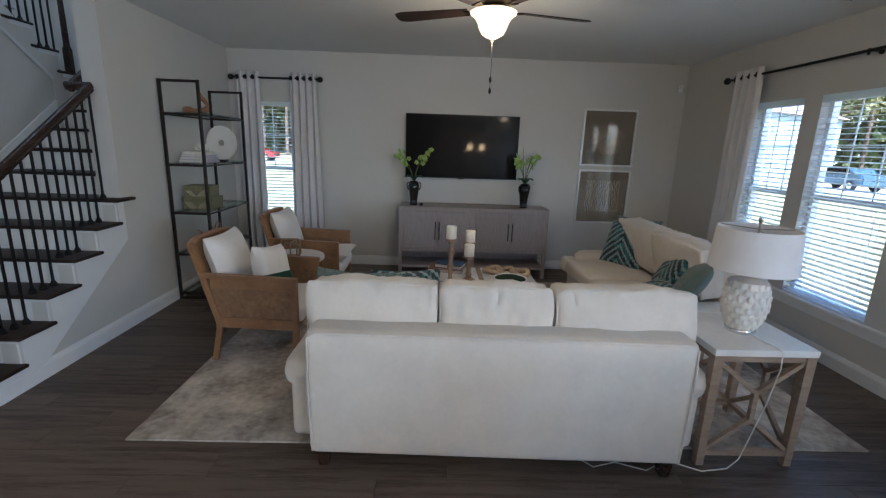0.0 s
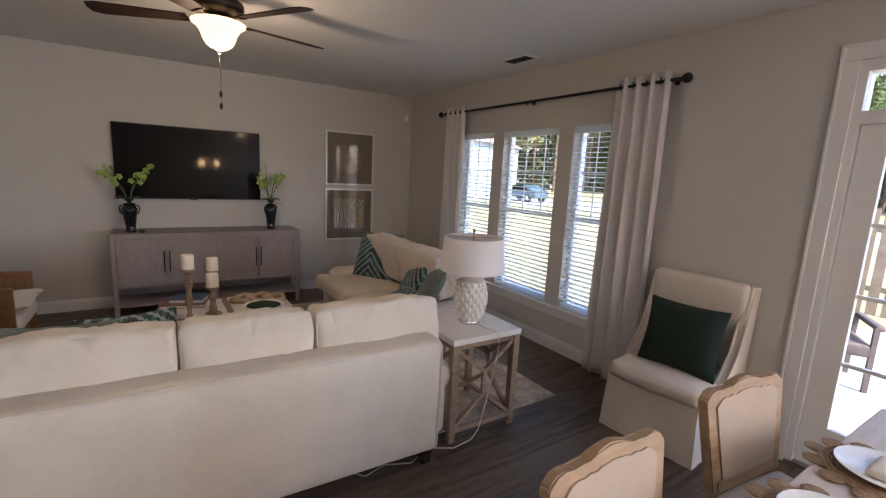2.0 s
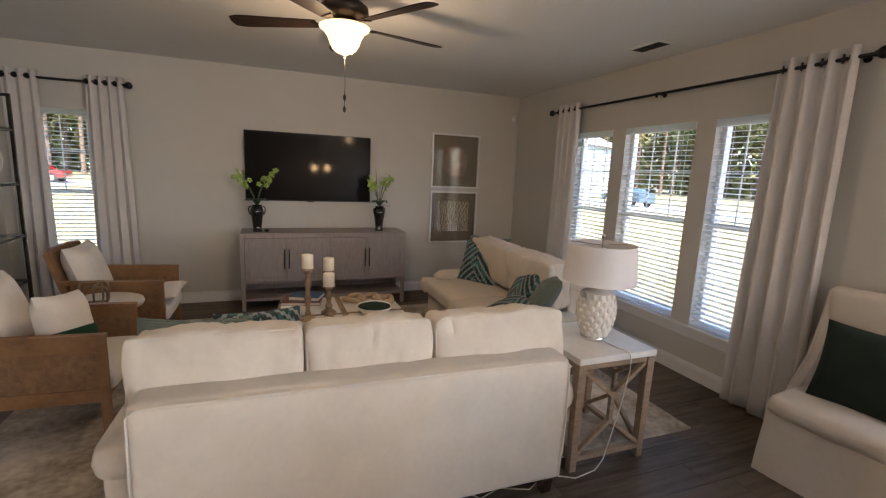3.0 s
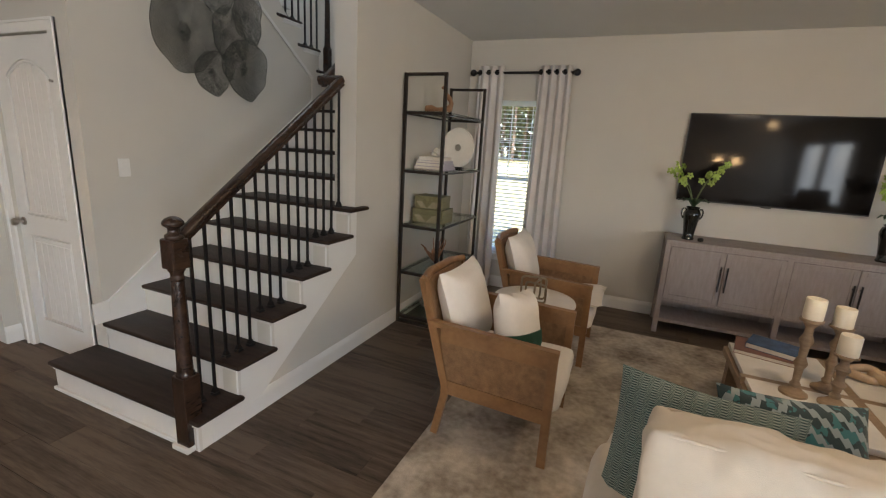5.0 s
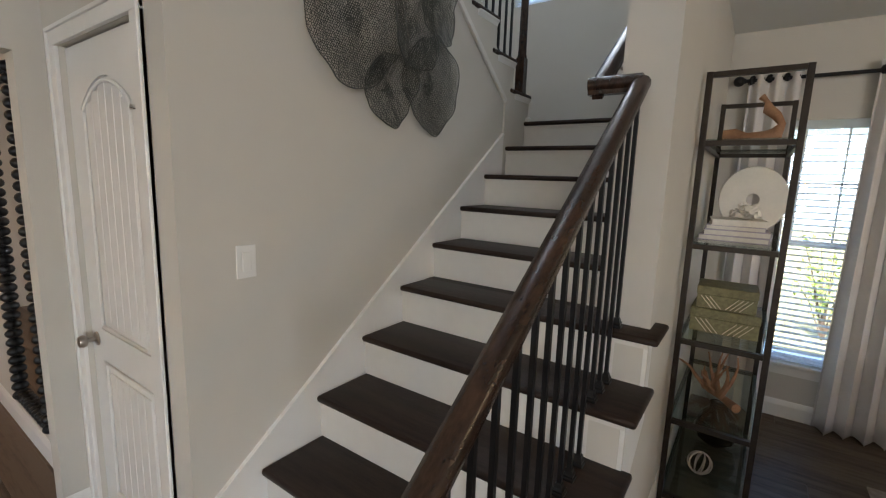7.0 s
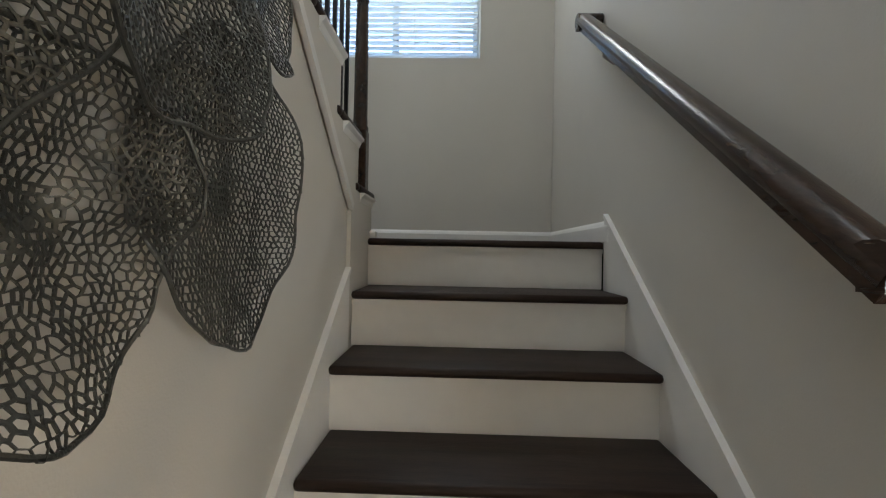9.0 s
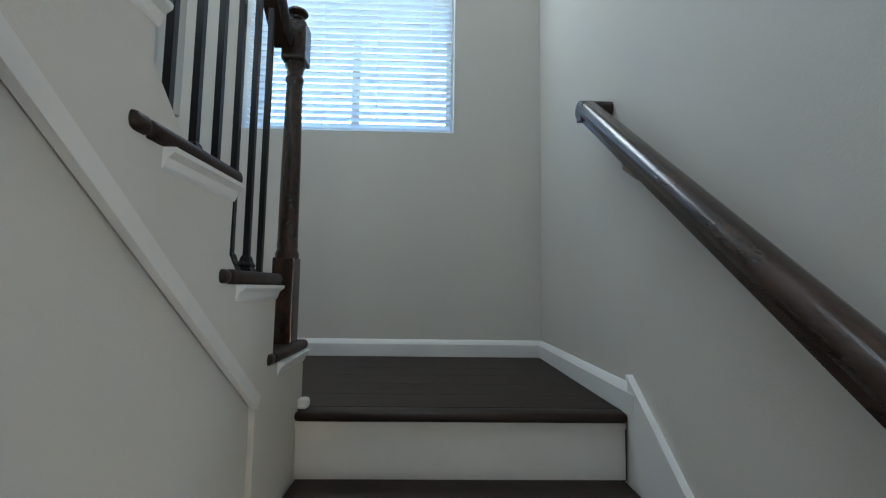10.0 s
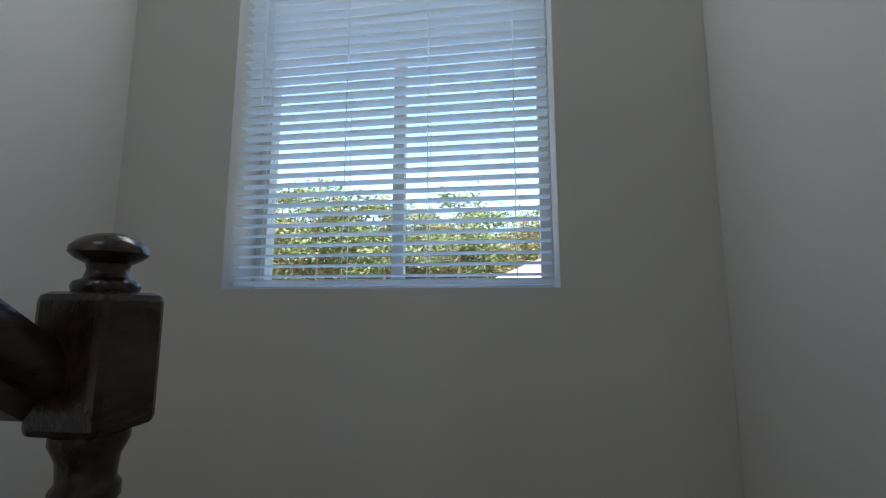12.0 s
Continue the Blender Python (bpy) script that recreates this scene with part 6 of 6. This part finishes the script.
def branchy(name, m, label, seed, n, r, size, material=DRIFT):
    ob = thing(name, m, label, "driftwood")
    rnd = random.Random(seed)
    bm = bmesh.new()
    tube(bm, [(0, -size * 0.5, r * 1.5), (0.02, -size * 0.15, r * 1.1), (0, size * 0.2, r * 1.6), (0.01, size * 0.4, size * 0.35)], lambda t: r * (1.5 - 0.8 * t), 9)
    part("stem", bm, material, ob, smooth=True)
    for k in range(n):
        a, y0 = rnd.uniform(0.3, 2.8), rnd.uniform(-0.35, 0.35) * size
        L = rnd.uniform(0.4, 0.9) * size
        pts = [Vector((0, y0, r * 1.4))]
        d = Vector((rnd.uniform(-0.35, 0.35), math.cos(a), abs(math.sin(a)))).normalized()
        for q in range(5):
            d = (d + Vector((rnd.uniform(-0.3, 0.3), rnd.uniform(-0.5, 0.5), rnd.uniform(-0.3, 0.4)))).normalized()
            pts.append(pts[-1] + d * L / 5)
        for p in pts:
            p.z = max(p.z, r * 0.8)
            p.x = max(-0.12, min(0.12, p.x))
        bm = bmesh.new()
        tube(bm, pts, lambda t: r * (0.95 - 0.75 * t), 7)
        part("branch", bm, material, ob, smooth=True)


dw = thing("driftwood_figure", pose(EX, 5.36, ZS[4]), "reddish twisted driftwood piece on the top glass shelf", "driftwood")
bm = bmesh.new()
tube(bm, [(-0.12, 0.0, 0.032), (-0.07, 0, 0.034), (-0.02, 0.0, 0.028), (0.05, 0.01, 0.030), (0.10, 0.01, 0.045), (0.115, 0.015, 0.09), (0.09, 0.01, 0.13), (0.055, 0.01, 0.16), (0.045, 0.02, 0.20), (0.02, 0.02, 0.225)], lambda t: 0.034 * (1 - 0.55 * t) + 0.008 * math.sin(t * 19), 12)
part("wood", bm, DRIFT, dw, smooth=True)
disc = thing("stone_disc", pose(EX + 0.04, 5.78, ZS[3]), "large cream stone disc with a hole on the glass shelf", "sculpture")
bm = bmesh.new()
n = 40
rings = []
for rr, yy in ((0.165, -0.012), (0.17, 0.0), (0.165, 0.012), (0.032, 0.012), (0.028, 0.0), (0.032, -0.012)):
    rings.append([bm.verts.new((rr * math.cos(2 * math.pi * k / n), yy, 0.20 + rr * 1.12 * math.sin(2 * math.pi * k / n))) for k in range(n)])
for a, b in zip(rings, rings[1:] + rings[:1]):
    for k in range(n):
        bm.faces.new((a[k], a[(k + 1) % n], b[(k + 1) % n], b[k]))
part("disc", bm, CERAMIC, disc, smooth=True)
part("stand", B(-0.05, 0.05, -0.03, 0.03, 0, 0.016, 0.003), IRON, disc)
z = ZS[3]
for k, (w, h, mt, lb) in enumerate(((0.30, 0.026, BOOKL, "wide lilac-grey book at the bottom of the stack"), (0.28, 0.028, BOOKL, "pale lilac book in the stack"), (0.25, 0.022, BOOKL, "slim lilac book in the stack"), (0.235, 0.030, PAPER, "white-covered book on top of the stack"))):
    book(pose(EX - 0.01, 5.36, z, 0, 0, 180 + (k * 7 % 11 - 4)), w, 0.24, h, mt, lb)
    z += h + 0.0005
cr = thing("coral", pose(EX + 0.02, 5.36, z + 0.001), "small white ceramic coral cluster on the stacked books", "coral")
bm = bmesh.new()
rnd = random.Random(9)
for k in range(26):
    a, e = rnd.uniform(0, 6.28), rnd.uniform(0.15, 1.3)
    d = Vector((math.cos(a) * math.cos(e), math.sin(a) * math.cos(e), math.sin(e)))
    rod(bm, (0, 0, 0.012), d * rnd.uniform(0.055, 0.085) + Vector((0, 0, 0.01)), 0.010, 6, 0.014)
part("coral", bm, CERAMIC, cr, smooth=True)


def ribbed_box(m, w, d, h, label):
    ob = thing("storage_box", m, label, "box")
    part("body", B(-w / 2, w / 2, -d / 2, d / 2, 0, h * 0.62, 0.004), GREENBOX, ob)
    part("lid", B(-w / 2 - 0.003, w / 2 + 0.003, -d / 2 - 0.003, d / 2 + 0.003, h * 0.625, h, 0.004), GREENBOX, ob)
    bm = bmesh.new()
    for k in range(-6, 7):
        for s in (-1, 1):
            x0 = k * w / 13
            a, b = Vector((x0, -d / 2 - 0.004, h * 0.05)), Vector((x0 + s * h * 0.45, -d / 2 - 0.004, h * 0.56))
            if abs(b.x) < w / 2 - 0.01 and abs(a.x) < w / 2 - 0.005 and (x0 >= 0) == (s > 0):
                bar(bm, a, b, 0.004, 0.004)
    part("inlay", bm, BUFF, ob, "raised pale chevron inlay")


ribbed_box(pose(EX - 0.005, 5.36, ZS[2]), 0.30, 0.24, 0.125, "olive box with chevron inlay at the bottom")
ribbed_box(pose(EX - 0.010, 5.36, ZS[2] + 0.1255, 0, 0, 2), 0.26, 0.21, 0.115, "smaller olive box with chevron inlay stacked on top")
branchy("driftwood_branches", pose(EX, 5.45, ZS[1], 0, 0, 40), "dark reddish branching driftwood on the glass shelf", 5, 11, 0.016, 0.31)
gv = thing("glass_vase", pose(EX + 0.02, 5.75, ZS[0]), "smoky round glass vase on the lowest shelf", "vase")
bm = bmesh.new()
lathe(bm, [(0.05, 0), (0.10, 0.04), (0.125, 0.11), (0.10, 0.19), (0.055, 0.235), (0.045, 0.26), (0.055, 0.275)], 26)
part("vase", bm, SMOKE, gv, smooth=True)
ws = thing("wire_orb", pose(EX - 0.03, 5.36, ZS[0] + 0.062), "openwork metal ribbon orb on the lowest shelf", "ornament")
for k in range(5):
    bm = bmesh.new()
    tube(bm, [(0.06 * math.cos(a), 0, 0.06 * math.sin(a)) for a in [2 * math.pi * q / 22 for q in range(23)]], 0.004, 6)
    part("hoop", bm, NICKEL, ws, smooth=True, m=pose(0, 0, 0, 12 * k - 20, 0, 36 * k))

# dining table setting
for px, py in ((2.42, 0.86), (1.95, 0.86)):
    pm = thing("placemat", pose(px, py, 0.760), "round woven raffia placemat on the dining table", "placemat", "placemats")
    bm = bmesh.new()
    for k in range(9):
        r = 0.015 + k * 0.019
        tube(bm, [(r * math.cos(a) * (1 + 0.03 * math.sin(9 * a) * (k > 6)), r * math.sin(a), 0.006) for a in [2 * math.pi * q / 30 for q in range(31)]], 0.0085, 5)
    for k in range(12):
        a = 2 * math.pi * k / 12
        bmesh.ops.create_uvsphere(bm, u_segments=8, v_segments=5, radius=1, matrix=Matrix.Translation((0.185 * math.cos(a), 0.185 * math.sin(a), 0.006)) @ Matrix.Diagonal((0.04, 0.04, 0.006, 1)))
    part("weave", bm, RAFFIA, pm, smooth=True)
    pl = thing("dinner_plate", pose(px, py, 0.775), "white dinner plate with a folded pale napkin", "plate", "dinner plates")
    bm = bmesh.new()
    lathe(bm, [(0.08, 0), (0.085, 0.003), (0.135, 0.016), (0.135, 0.019), (0.085, 0.008), (0.02, 0.007)], 36)
    part("plate", bm, PLATE, pl, smooth=True)
    part("napkin", S((0, 0, 0.020), (0.085, 0.035, 0.012), 0.012, n=7, puff=0.006, wrinkle=0.004, seed=px), LINEN, pl, smooth=True)

for x in (1.62, 2.02):
    pn = thing("pendant_lamp", pose(x, -2.8, 0), "small lit warm glass pendant over the kitchen counter", "pendant lamp", "pendant lamps")
    bm = bmesh.new()
    lathe(bm, [(0.03, 1.56), (0.06, 1.60), (0.07, 1.64), (0.055, 1.70), (0.02, 1.73)], 20)
    part("globe", bm, PENDANT, pn, smooth=True)
    bm = bmesh.new()
    rod(bm, (0, 0, 1.73), (0, 0, CEIL_Z - 0.001), 0.004, 8)
    part("cord", bm, IRON, pn)
cn = thing("ceiling_downlight", pose(1.9, -1.6, CEIL_Z - 0.001), "round recessed ceiling downlight, lit", "downlight")
bm = bmesh.new()
lathe(bm, [(0.09, -0.006), (0.09, 0)], 24)
part("diffuser", bm, CANGLOW, cn)

fl = thing("ceiling_light", pose(2.85, -3.6, CEIL_Z - 0.001), "small flush ceiling light with warm lit dome", "ceiling light")
bm = bmesh.new()
lathe(bm, [(0.09, -0.03), (0.10, -0.01), (0.10, 0)], 20)
part("base", bm, BRONZE, fl, smooth=True)
bm = bmesh.new()
lathe(bm, [(0.02, -0.20), (0.06, -0.18), (0.085, -0.12), (0.088, -0.031)], 20)
part("dome", bm, FLUSH, fl, "lit frosted dome", smooth=True)

# bench in the sage room
bn = thing("dark_side_chair", pose(-6.95, 4.35, 0, 0, 0, 20), "black spindle-back wooden chair with grey cushion", "chair")
for sx in (-1, 1):
    for sy in (-1, 1):
        bm = bmesh.new()
        rod(bm, (sx * 0.20, sy * 0.20, 0), (sx * 0.18, sy * 0.18, 0.44), 0.016, 8)
        part("leg", bm, IRON, bn)
    bm = bmesh.new()
    rod(bm, (sx * 0.19, 0.19, 0.45), (sx * 0.20, 0.26, 0.85), 0.014, 8)
    part("back_post", bm, IRON, bn)
part("seat", B(-0.22, 0.22, -0.22, 0.22, 0.44, 0.47, 0.006), IRON, bn)
part("top_rail", B(-0.21, 0.21, 0.24, 0.27, 0.76, 0.86, 0.006), IRON, bn)

# ---- outdoors ----
GZ = -0.30
bm = B(-300, 300, -300, 400, GZ - 0.3, GZ)
whole("ground", bm, GRASS, "dry winter lawn", "ground", kind="structure")
bm = B(24, 31, -60, 64.0, GZ, GZ + 0.02)
box(bm, -80, 24, 40, 47, GZ, GZ + 0.02)
whole("road", bm, ASPHALT, "pale concrete road", "road", kind="structure")
whole("patio", B(XR + 0.15, 8.2, -2.6, 2.9, GZ, -0.05), ASPHALT, "pale concrete patio slab", "patio", kind="structure")


def house(m, w, d, h, rh, label):
    ob = thing("house", m, label, "house")
    part("wall", B(-w / 2, w / 2, -d / 2, d / 2, 0, h), SIDING, ob)
    bm = bmesh.new()
    for k in range(int(h / 0.2)):
        box(bm, -w / 2 - 0.02, w / 2 + 0.02, -d / 2 - 0.02, d / 2 + 0.02, k * 0.2 + 0.17, k * 0.2 + 0.2)
    tagged(part("siding", bm, SIDING, ob), kind="stuff")
    bm = bmesh.new()
    o = 0.5
    b = [bm.verts.new(p) for p in ((-w / 2 - o, -d / 2 - o, h), (w / 2 + o, -d / 2 - o, h), (w / 2 + o, d / 2 + o, h), (-w / 2 - o, d / 2 + o, h))]
    t = [bm.verts.new(p) for p in ((-w / 2 + d / 2, 0, h + rh), (w / 2 - d / 2, 0, h + rh))]
    for f in ((b[0], b[1], t[1], t[0]), (b[2], b[3], t[0], t[1]), (b[1], b[2], t[1]), (b[3], b[0], t[0]), (b[3], b[2], b[1], b[0])):
        bm.faces.new(f)
    part("roof", bm, ROOFM, ob)
    for sgn in (-1, 1):
        for z0 in (0.9, 3.7):
            if z0 + 1.5 > h:
                continue
            for x in (-w * 0.3, 0, w * 0.3):
                y = sgn * (d / 2 + 0.03)
                wd = part("window", B(x - 0.55, x + 0.55, y - 0.04, y + 0.04, z0, z0 + 1.4), TRIM, ob)
                part("pane", B(x - 0.46, x + 0.46, y - 0.05, y + 0.05, z0 + 0.09, z0 + 1.31), FARPANE, wd)
        for y in (-d * 0.25, d * 0.25):
            x = sgn * (w / 2 + 0.03)
            wd = part("window", B(x - 0.04, x + 0.04, y - 0.55, y + 0.55, 0.9, 2.3), TRIM, ob)
            part("pane", B(x - 0.05, x + 0.05, y - 0.46, y + 0.46, 0.99, 2.21), FARPANE, wd)
    return ob


house(pose(33, 48, GZ, 0, 0, 25), 15, 10, 5.8, 3.0, "pale blue sided two-storey house across the road")
house(pose(0.5, 36, GZ, 0, 0, 0), 8.5, 8.5, 5.2, 2.4, "pale blue sided house with mauve hipped roof")


def car(m, paint, label):
    ob = thing("car", m, label, "car")
    bm = bmesh.new()
    prism(bm, [(-2.1, 0.35), (2.1, 0.35), (2.15, 0.62), (2.0, 0.85), (1.1, 0.95), (0.55, 1.38), (-0.9, 1.42), (-1.6, 1.02), (-2.1, 0.92)], "y", -0.85, 0.85)
    bmesh.ops.bevel(bm, geom=bm.edges[:], offset=0.07, segments=2, affect="EDGES")
    part("body", bm, paint, ob, smooth=True)
    bm = bmesh.new()
    prism(bm, [(0.95, 0.98), (0.50, 1.33), (-0.85, 1.36), (-1.35, 1.02)], "y", -0.86, 0.86)
    part("side_glass", bm, SCREEN, ob)
    for x in (-1.35, 1.35):
        for s in (-1, 1):
            bm = bmesh.new()
            rod(bm, (x, s * 0.70, 0.33), (x, s * 0.88, 0.33), 0.33, 18)
            wh = part("wheel", bm, RUBBER, ob)
            bm = bmesh.new()
            rod(bm, (x, s * 0.882, 0.33), (x, s * 0.90, 0.33), 0.19, 12)
            part("rim", bm, CHROME, wh)


car(pose(27.0, 29.0, GZ + 0.02, 0, 0, 90), BLUECAR, "slate blue car parked on the pale road")
car(pose(-16.5, 43.5, GZ + 0.02, 0, 0, 0), REDCAR, "red car parked on the pale road")


def tree(m, seed, hgt, foliage):
    ob = thing("pine_tree", m, "tall thin pine with an open ragged crown", "tree", "pines of the woods")
    rnd = random.Random(seed)
    bm = bmesh.new()
    tube(bm, [(0, 0, 0), (0.1, 0, hgt * 0.4), (-0.1, 0.1, hgt * 0.75), (0, 0, hgt)], lambda t: 0.22 * (1 - 0.85 * t), 7)
    tips = []
    for k in range(26):
        z = hgt * rnd.uniform(0.45, 0.97)
        a, L = rnd.uniform(0, 6.28), hgt * 0.17 * (1.25 - (z / hgt - 0.45))
        tip = Vector((math.cos(a) * L, math.sin(a) * L, z + rnd.uniform(-0.3, 0.8)))
        tube(bm, [(0, 0, z - 0.3), tip * 0.5 + Vector((0, 0, (z - 0.3) * 0.5)), tip], lambda t: 0.06 * (1 - 0.8 * t), 4)
        tips += [tip, tip * 0.7 + Vector((0, 0, z * 0.3))]
    part("trunk", bm, BARK, ob)
    v, f = [], []
    for tip in tips:
        for q in range(26):
            c = tip + Vector((rnd.gauss(0, 0.75), rnd.gauss(0, 0.75), rnd.gauss(0, 0.42)))
            d1, d2 = Vector((rnd.gauss(0, 1), rnd.gauss(0, 1), rnd.gauss(0, 0.6))).normalized() * 0.26, Vector((rnd.gauss(0, 1), rnd.gauss(0, 1), rnd.gauss(0, 1))).normalized() * 0.15
            n0 = len(v)
            v += [tuple(c - d1), tuple(c + d2), tuple(c + d1), tuple(c - d2)]
            f.append((n0, n0 + 1, n0 + 2, n0 + 3))
    me = bpy.data.meshes.new("crown")
    me.from_pydata(v, [], f)
    me.materials.append(foliage)
    cr2 = new("crown", me)
    cr2.parent = ob
    return ob


kinds = [tree(pose(-30, 78, GZ), 1, 17, PINE), tree(pose(-22, 80, GZ), 2, 15, PINE), tree(pose(-12, 76, GZ), 3, 13, PINE2)]
rnd = random.Random(4)
for k in range(120):
    ang = radians(-48 + 152 * k / 119)
    dist = rnd.uniform(66, 92)
    x, y = dist * math.sin(ang), dist * math.cos(ang)
    s = rnd.uniform(1.15, 1.55)
    t = copy_thing(kinds[rnd.choice((0, 1, 1, 2, 2))], pose(x, y, GZ, 0, 0, rnd.uniform(0, 360)))
    t.scale = (s, s, s)
# undergrowth that closes the woods below the crowns
v, f = [], []
rnd = random.Random(6)
for k in range(60000):
    ang = radians(rnd.uniform(-50, 108))
    dist = rnd.uniform(88, 97)
    zc = GZ + rnd.uniform(0, 17.0) + 1.5 * math.sin(ang * 40) + rnd.gauss(0, 0.8)
    c = Vector((dist * math.sin(ang), dist * math.cos(ang), zc))
    d1, d2 = Vector((rnd.gauss(0, 1), rnd.gauss(0, 1), rnd.gauss(0, 1))).normalized() * 0.8, Vector((rnd.gauss(0, 1), rnd.gauss(0, 1), rnd.gauss(0, 1))).normalized() * 0.5
    n0 = len(v)
    v += [tuple(c - d1), tuple(c + d2), tuple(c + d1), tuple(c - d2)]
    f.append((n0, n0 + 1, n0 + 2, n0 + 3))
me = bpy.data.meshes.new("undergrowth")
me.from_pydata(v, [], f)
me.materials.append(PINE)
me.materials.append(PINE2)
me.polygons.foreach_set("material_index", [rnd.choice((0, 1)) for _ in f])
tagged(new("undergrowth", me), "dense dark undergrowth along the edge of the woods", "undergrowth", kind="stuff")

# shrub beside the north window
sh = thing("shrub", pose(-1.05, 10.2, GZ), "young yellow-green shrub beside the house wall", "shrub")
rnd = random.Random(12)
bm = bmesh.new()
v, f = [], []
for k in range(16):
    a = rnd.uniform(0, 6.28)
    tip = Vector((math.cos(a) * rnd.uniform(0.1, 0.55), math.sin(a) * rnd.uniform(0.1, 0.5), rnd.uniform(0.7, 1.55)))
    tube(bm, [(0, 0, 0), tip * 0.5 + Vector((0, 0, 0.1)), tip], lambda t: 0.010 * (1 - 0.7 * t), 5)
    for q in range(40):
        c = tip * rnd.uniform(0.35, 1.05) + Vector((rnd.gauss(0, 0.05), rnd.gauss(0, 0.05), rnd.gauss(0, 0.05)))
        d1, d2 = Vector((rnd.gauss(0, 1), rnd.gauss(0, 1), rnd.gauss(0, 1))).normalized() * 0.035, Vector((rnd.gauss(0, 1), rnd.gauss(0, 1), rnd.gauss(0, 1))).normalized() * 0.018
        n0 = len(v)
        v += [tuple(c - d1), tuple(c + d2), tuple(c + d1), tuple(c - d2)]
        f.append((n0, n0 + 1, n0 + 2, n0 + 3))
part("stems", bm, BARK, sh)
me = bpy.data.meshes.new("foliage")
me.from_pydata(v, [], f)
me.materials.append(PETAL)
fo = new("foliage", me)
fo.parent = sh

fe = thing("fence", pose(10.5, 0, GZ), "tan wooden board fence behind the patio", "fence")
slat_me = None
for k in range(44):
    y = -4 + k * 0.2
    if slat_me is None:
        slat_me = part("board", B(0, 0.02, 0, 0.14, 0, 1.8), FENCE, fe, m=pose(0, y, 0)).data
    else:
        o = new("board", slat_me)
        o.parent, o.matrix_basis = fe, pose(0, y, 0)
for z in (0.4, 1.4):
    part("rail", B(0.021, 0.06, -4, 4.8, z, z + 0.09), FENCE, fe)
wc = thing("wicker_patio_chair", pose(5.75, 1.95, -0.05, 0, 0, 120), "dark wicker patio chair on the concrete slab", "patio chair")
part("seat", S((0, 0, 0.38), (0.27, 0.27, 0.06), 0.03, n=5), WICKER, wc, smooth=True)
part("backrest", S((0, -0.27, 0.65), (0.27, 0.035, 0.27), 0.03, n=5), WICKER, wc, smooth=True, m=pose(0, 0, 0, 6, 0, 0))
for sx in (-1, 1):
    part("arm", S((sx * 0.29, 0, 0.60), (0.035, 0.27, 0.025), 0.02, n=4), WICKER, wc, smooth=True)
    for sy in (-1, 1):
        part("leg", B(sx * 0.27 - 0.02, sx * 0.27 + 0.02, sy * 0.25 - 0.02, sy * 0.25 + 0.02, 0, 0.60), WICKER, wc)

# ---- planks of the floor ----
rnd = random.Random(21)
near, far = [], []
PW, PL = 0.181, 1.22
row = 0
y = NEAR_Y
while y < YT + 0.1:
    x = FAR_X - rnd.uniform(0, PL)
    while x < XR:
        a, b = max(x, FAR_X), min(x + PL, XR)
        if b - a > 0.03:
            (near if (-4.6 < (a + b) / 2 < XR and 0.55 < y < 6.65) else far).append((a, b, y, min(y + PW, YT)))
        x += PL
    y += PW
bm_cache = {}
for a, b, c, d in near[:300]:
    key = (round(b - a, 3), round(d - c, 3))
    mm = pose(a, c, -0.012)
    if key not in bm_cache:
        bm = bmesh.new()
        box(bm, 0.0009, b - a - 0.0009, 0.0009, d - c - 0.0009, 0, 0.012, 0.0012)
        bm_cache[key] = part("plank", bm, PLANK, floor, m=mm).data
    else:
        o = new("plank", bm_cache[key])
        o.parent, o.matrix_basis = floor, mm
v, f = [], []
for a, b, c, d in far + near[300:]:
    n0 = len(v)
    g = 0.0009
    v += [(a + g, c + g, -0.012), (b - g, c + g, -0.012), (b - g, d - g, -0.012), (a + g, d - g, -0.012), (a + g, c + g, 0), (b - g, c + g, 0), (b - g, d - g, 0), (a + g, d - g, 0)]
    f += [(n0 + 4, n0 + 5, n0 + 6, n0 + 7), (n0, n0 + 1, n0 + 5, n0 + 4), (n0 + 1, n0 + 2, n0 + 6, n0 + 5), (n0 + 2, n0 + 3, n0 + 7, n0 + 6), (n0 + 3, n0, n0 + 4, n0 + 7)]
me = bpy.data.meshes.new("planks")
me.from_pydata(v, [], f)
me.materials.append(PLANK)
fp = new("planks", me)
fp.parent = floor
tagged(fp, kind="stuff")
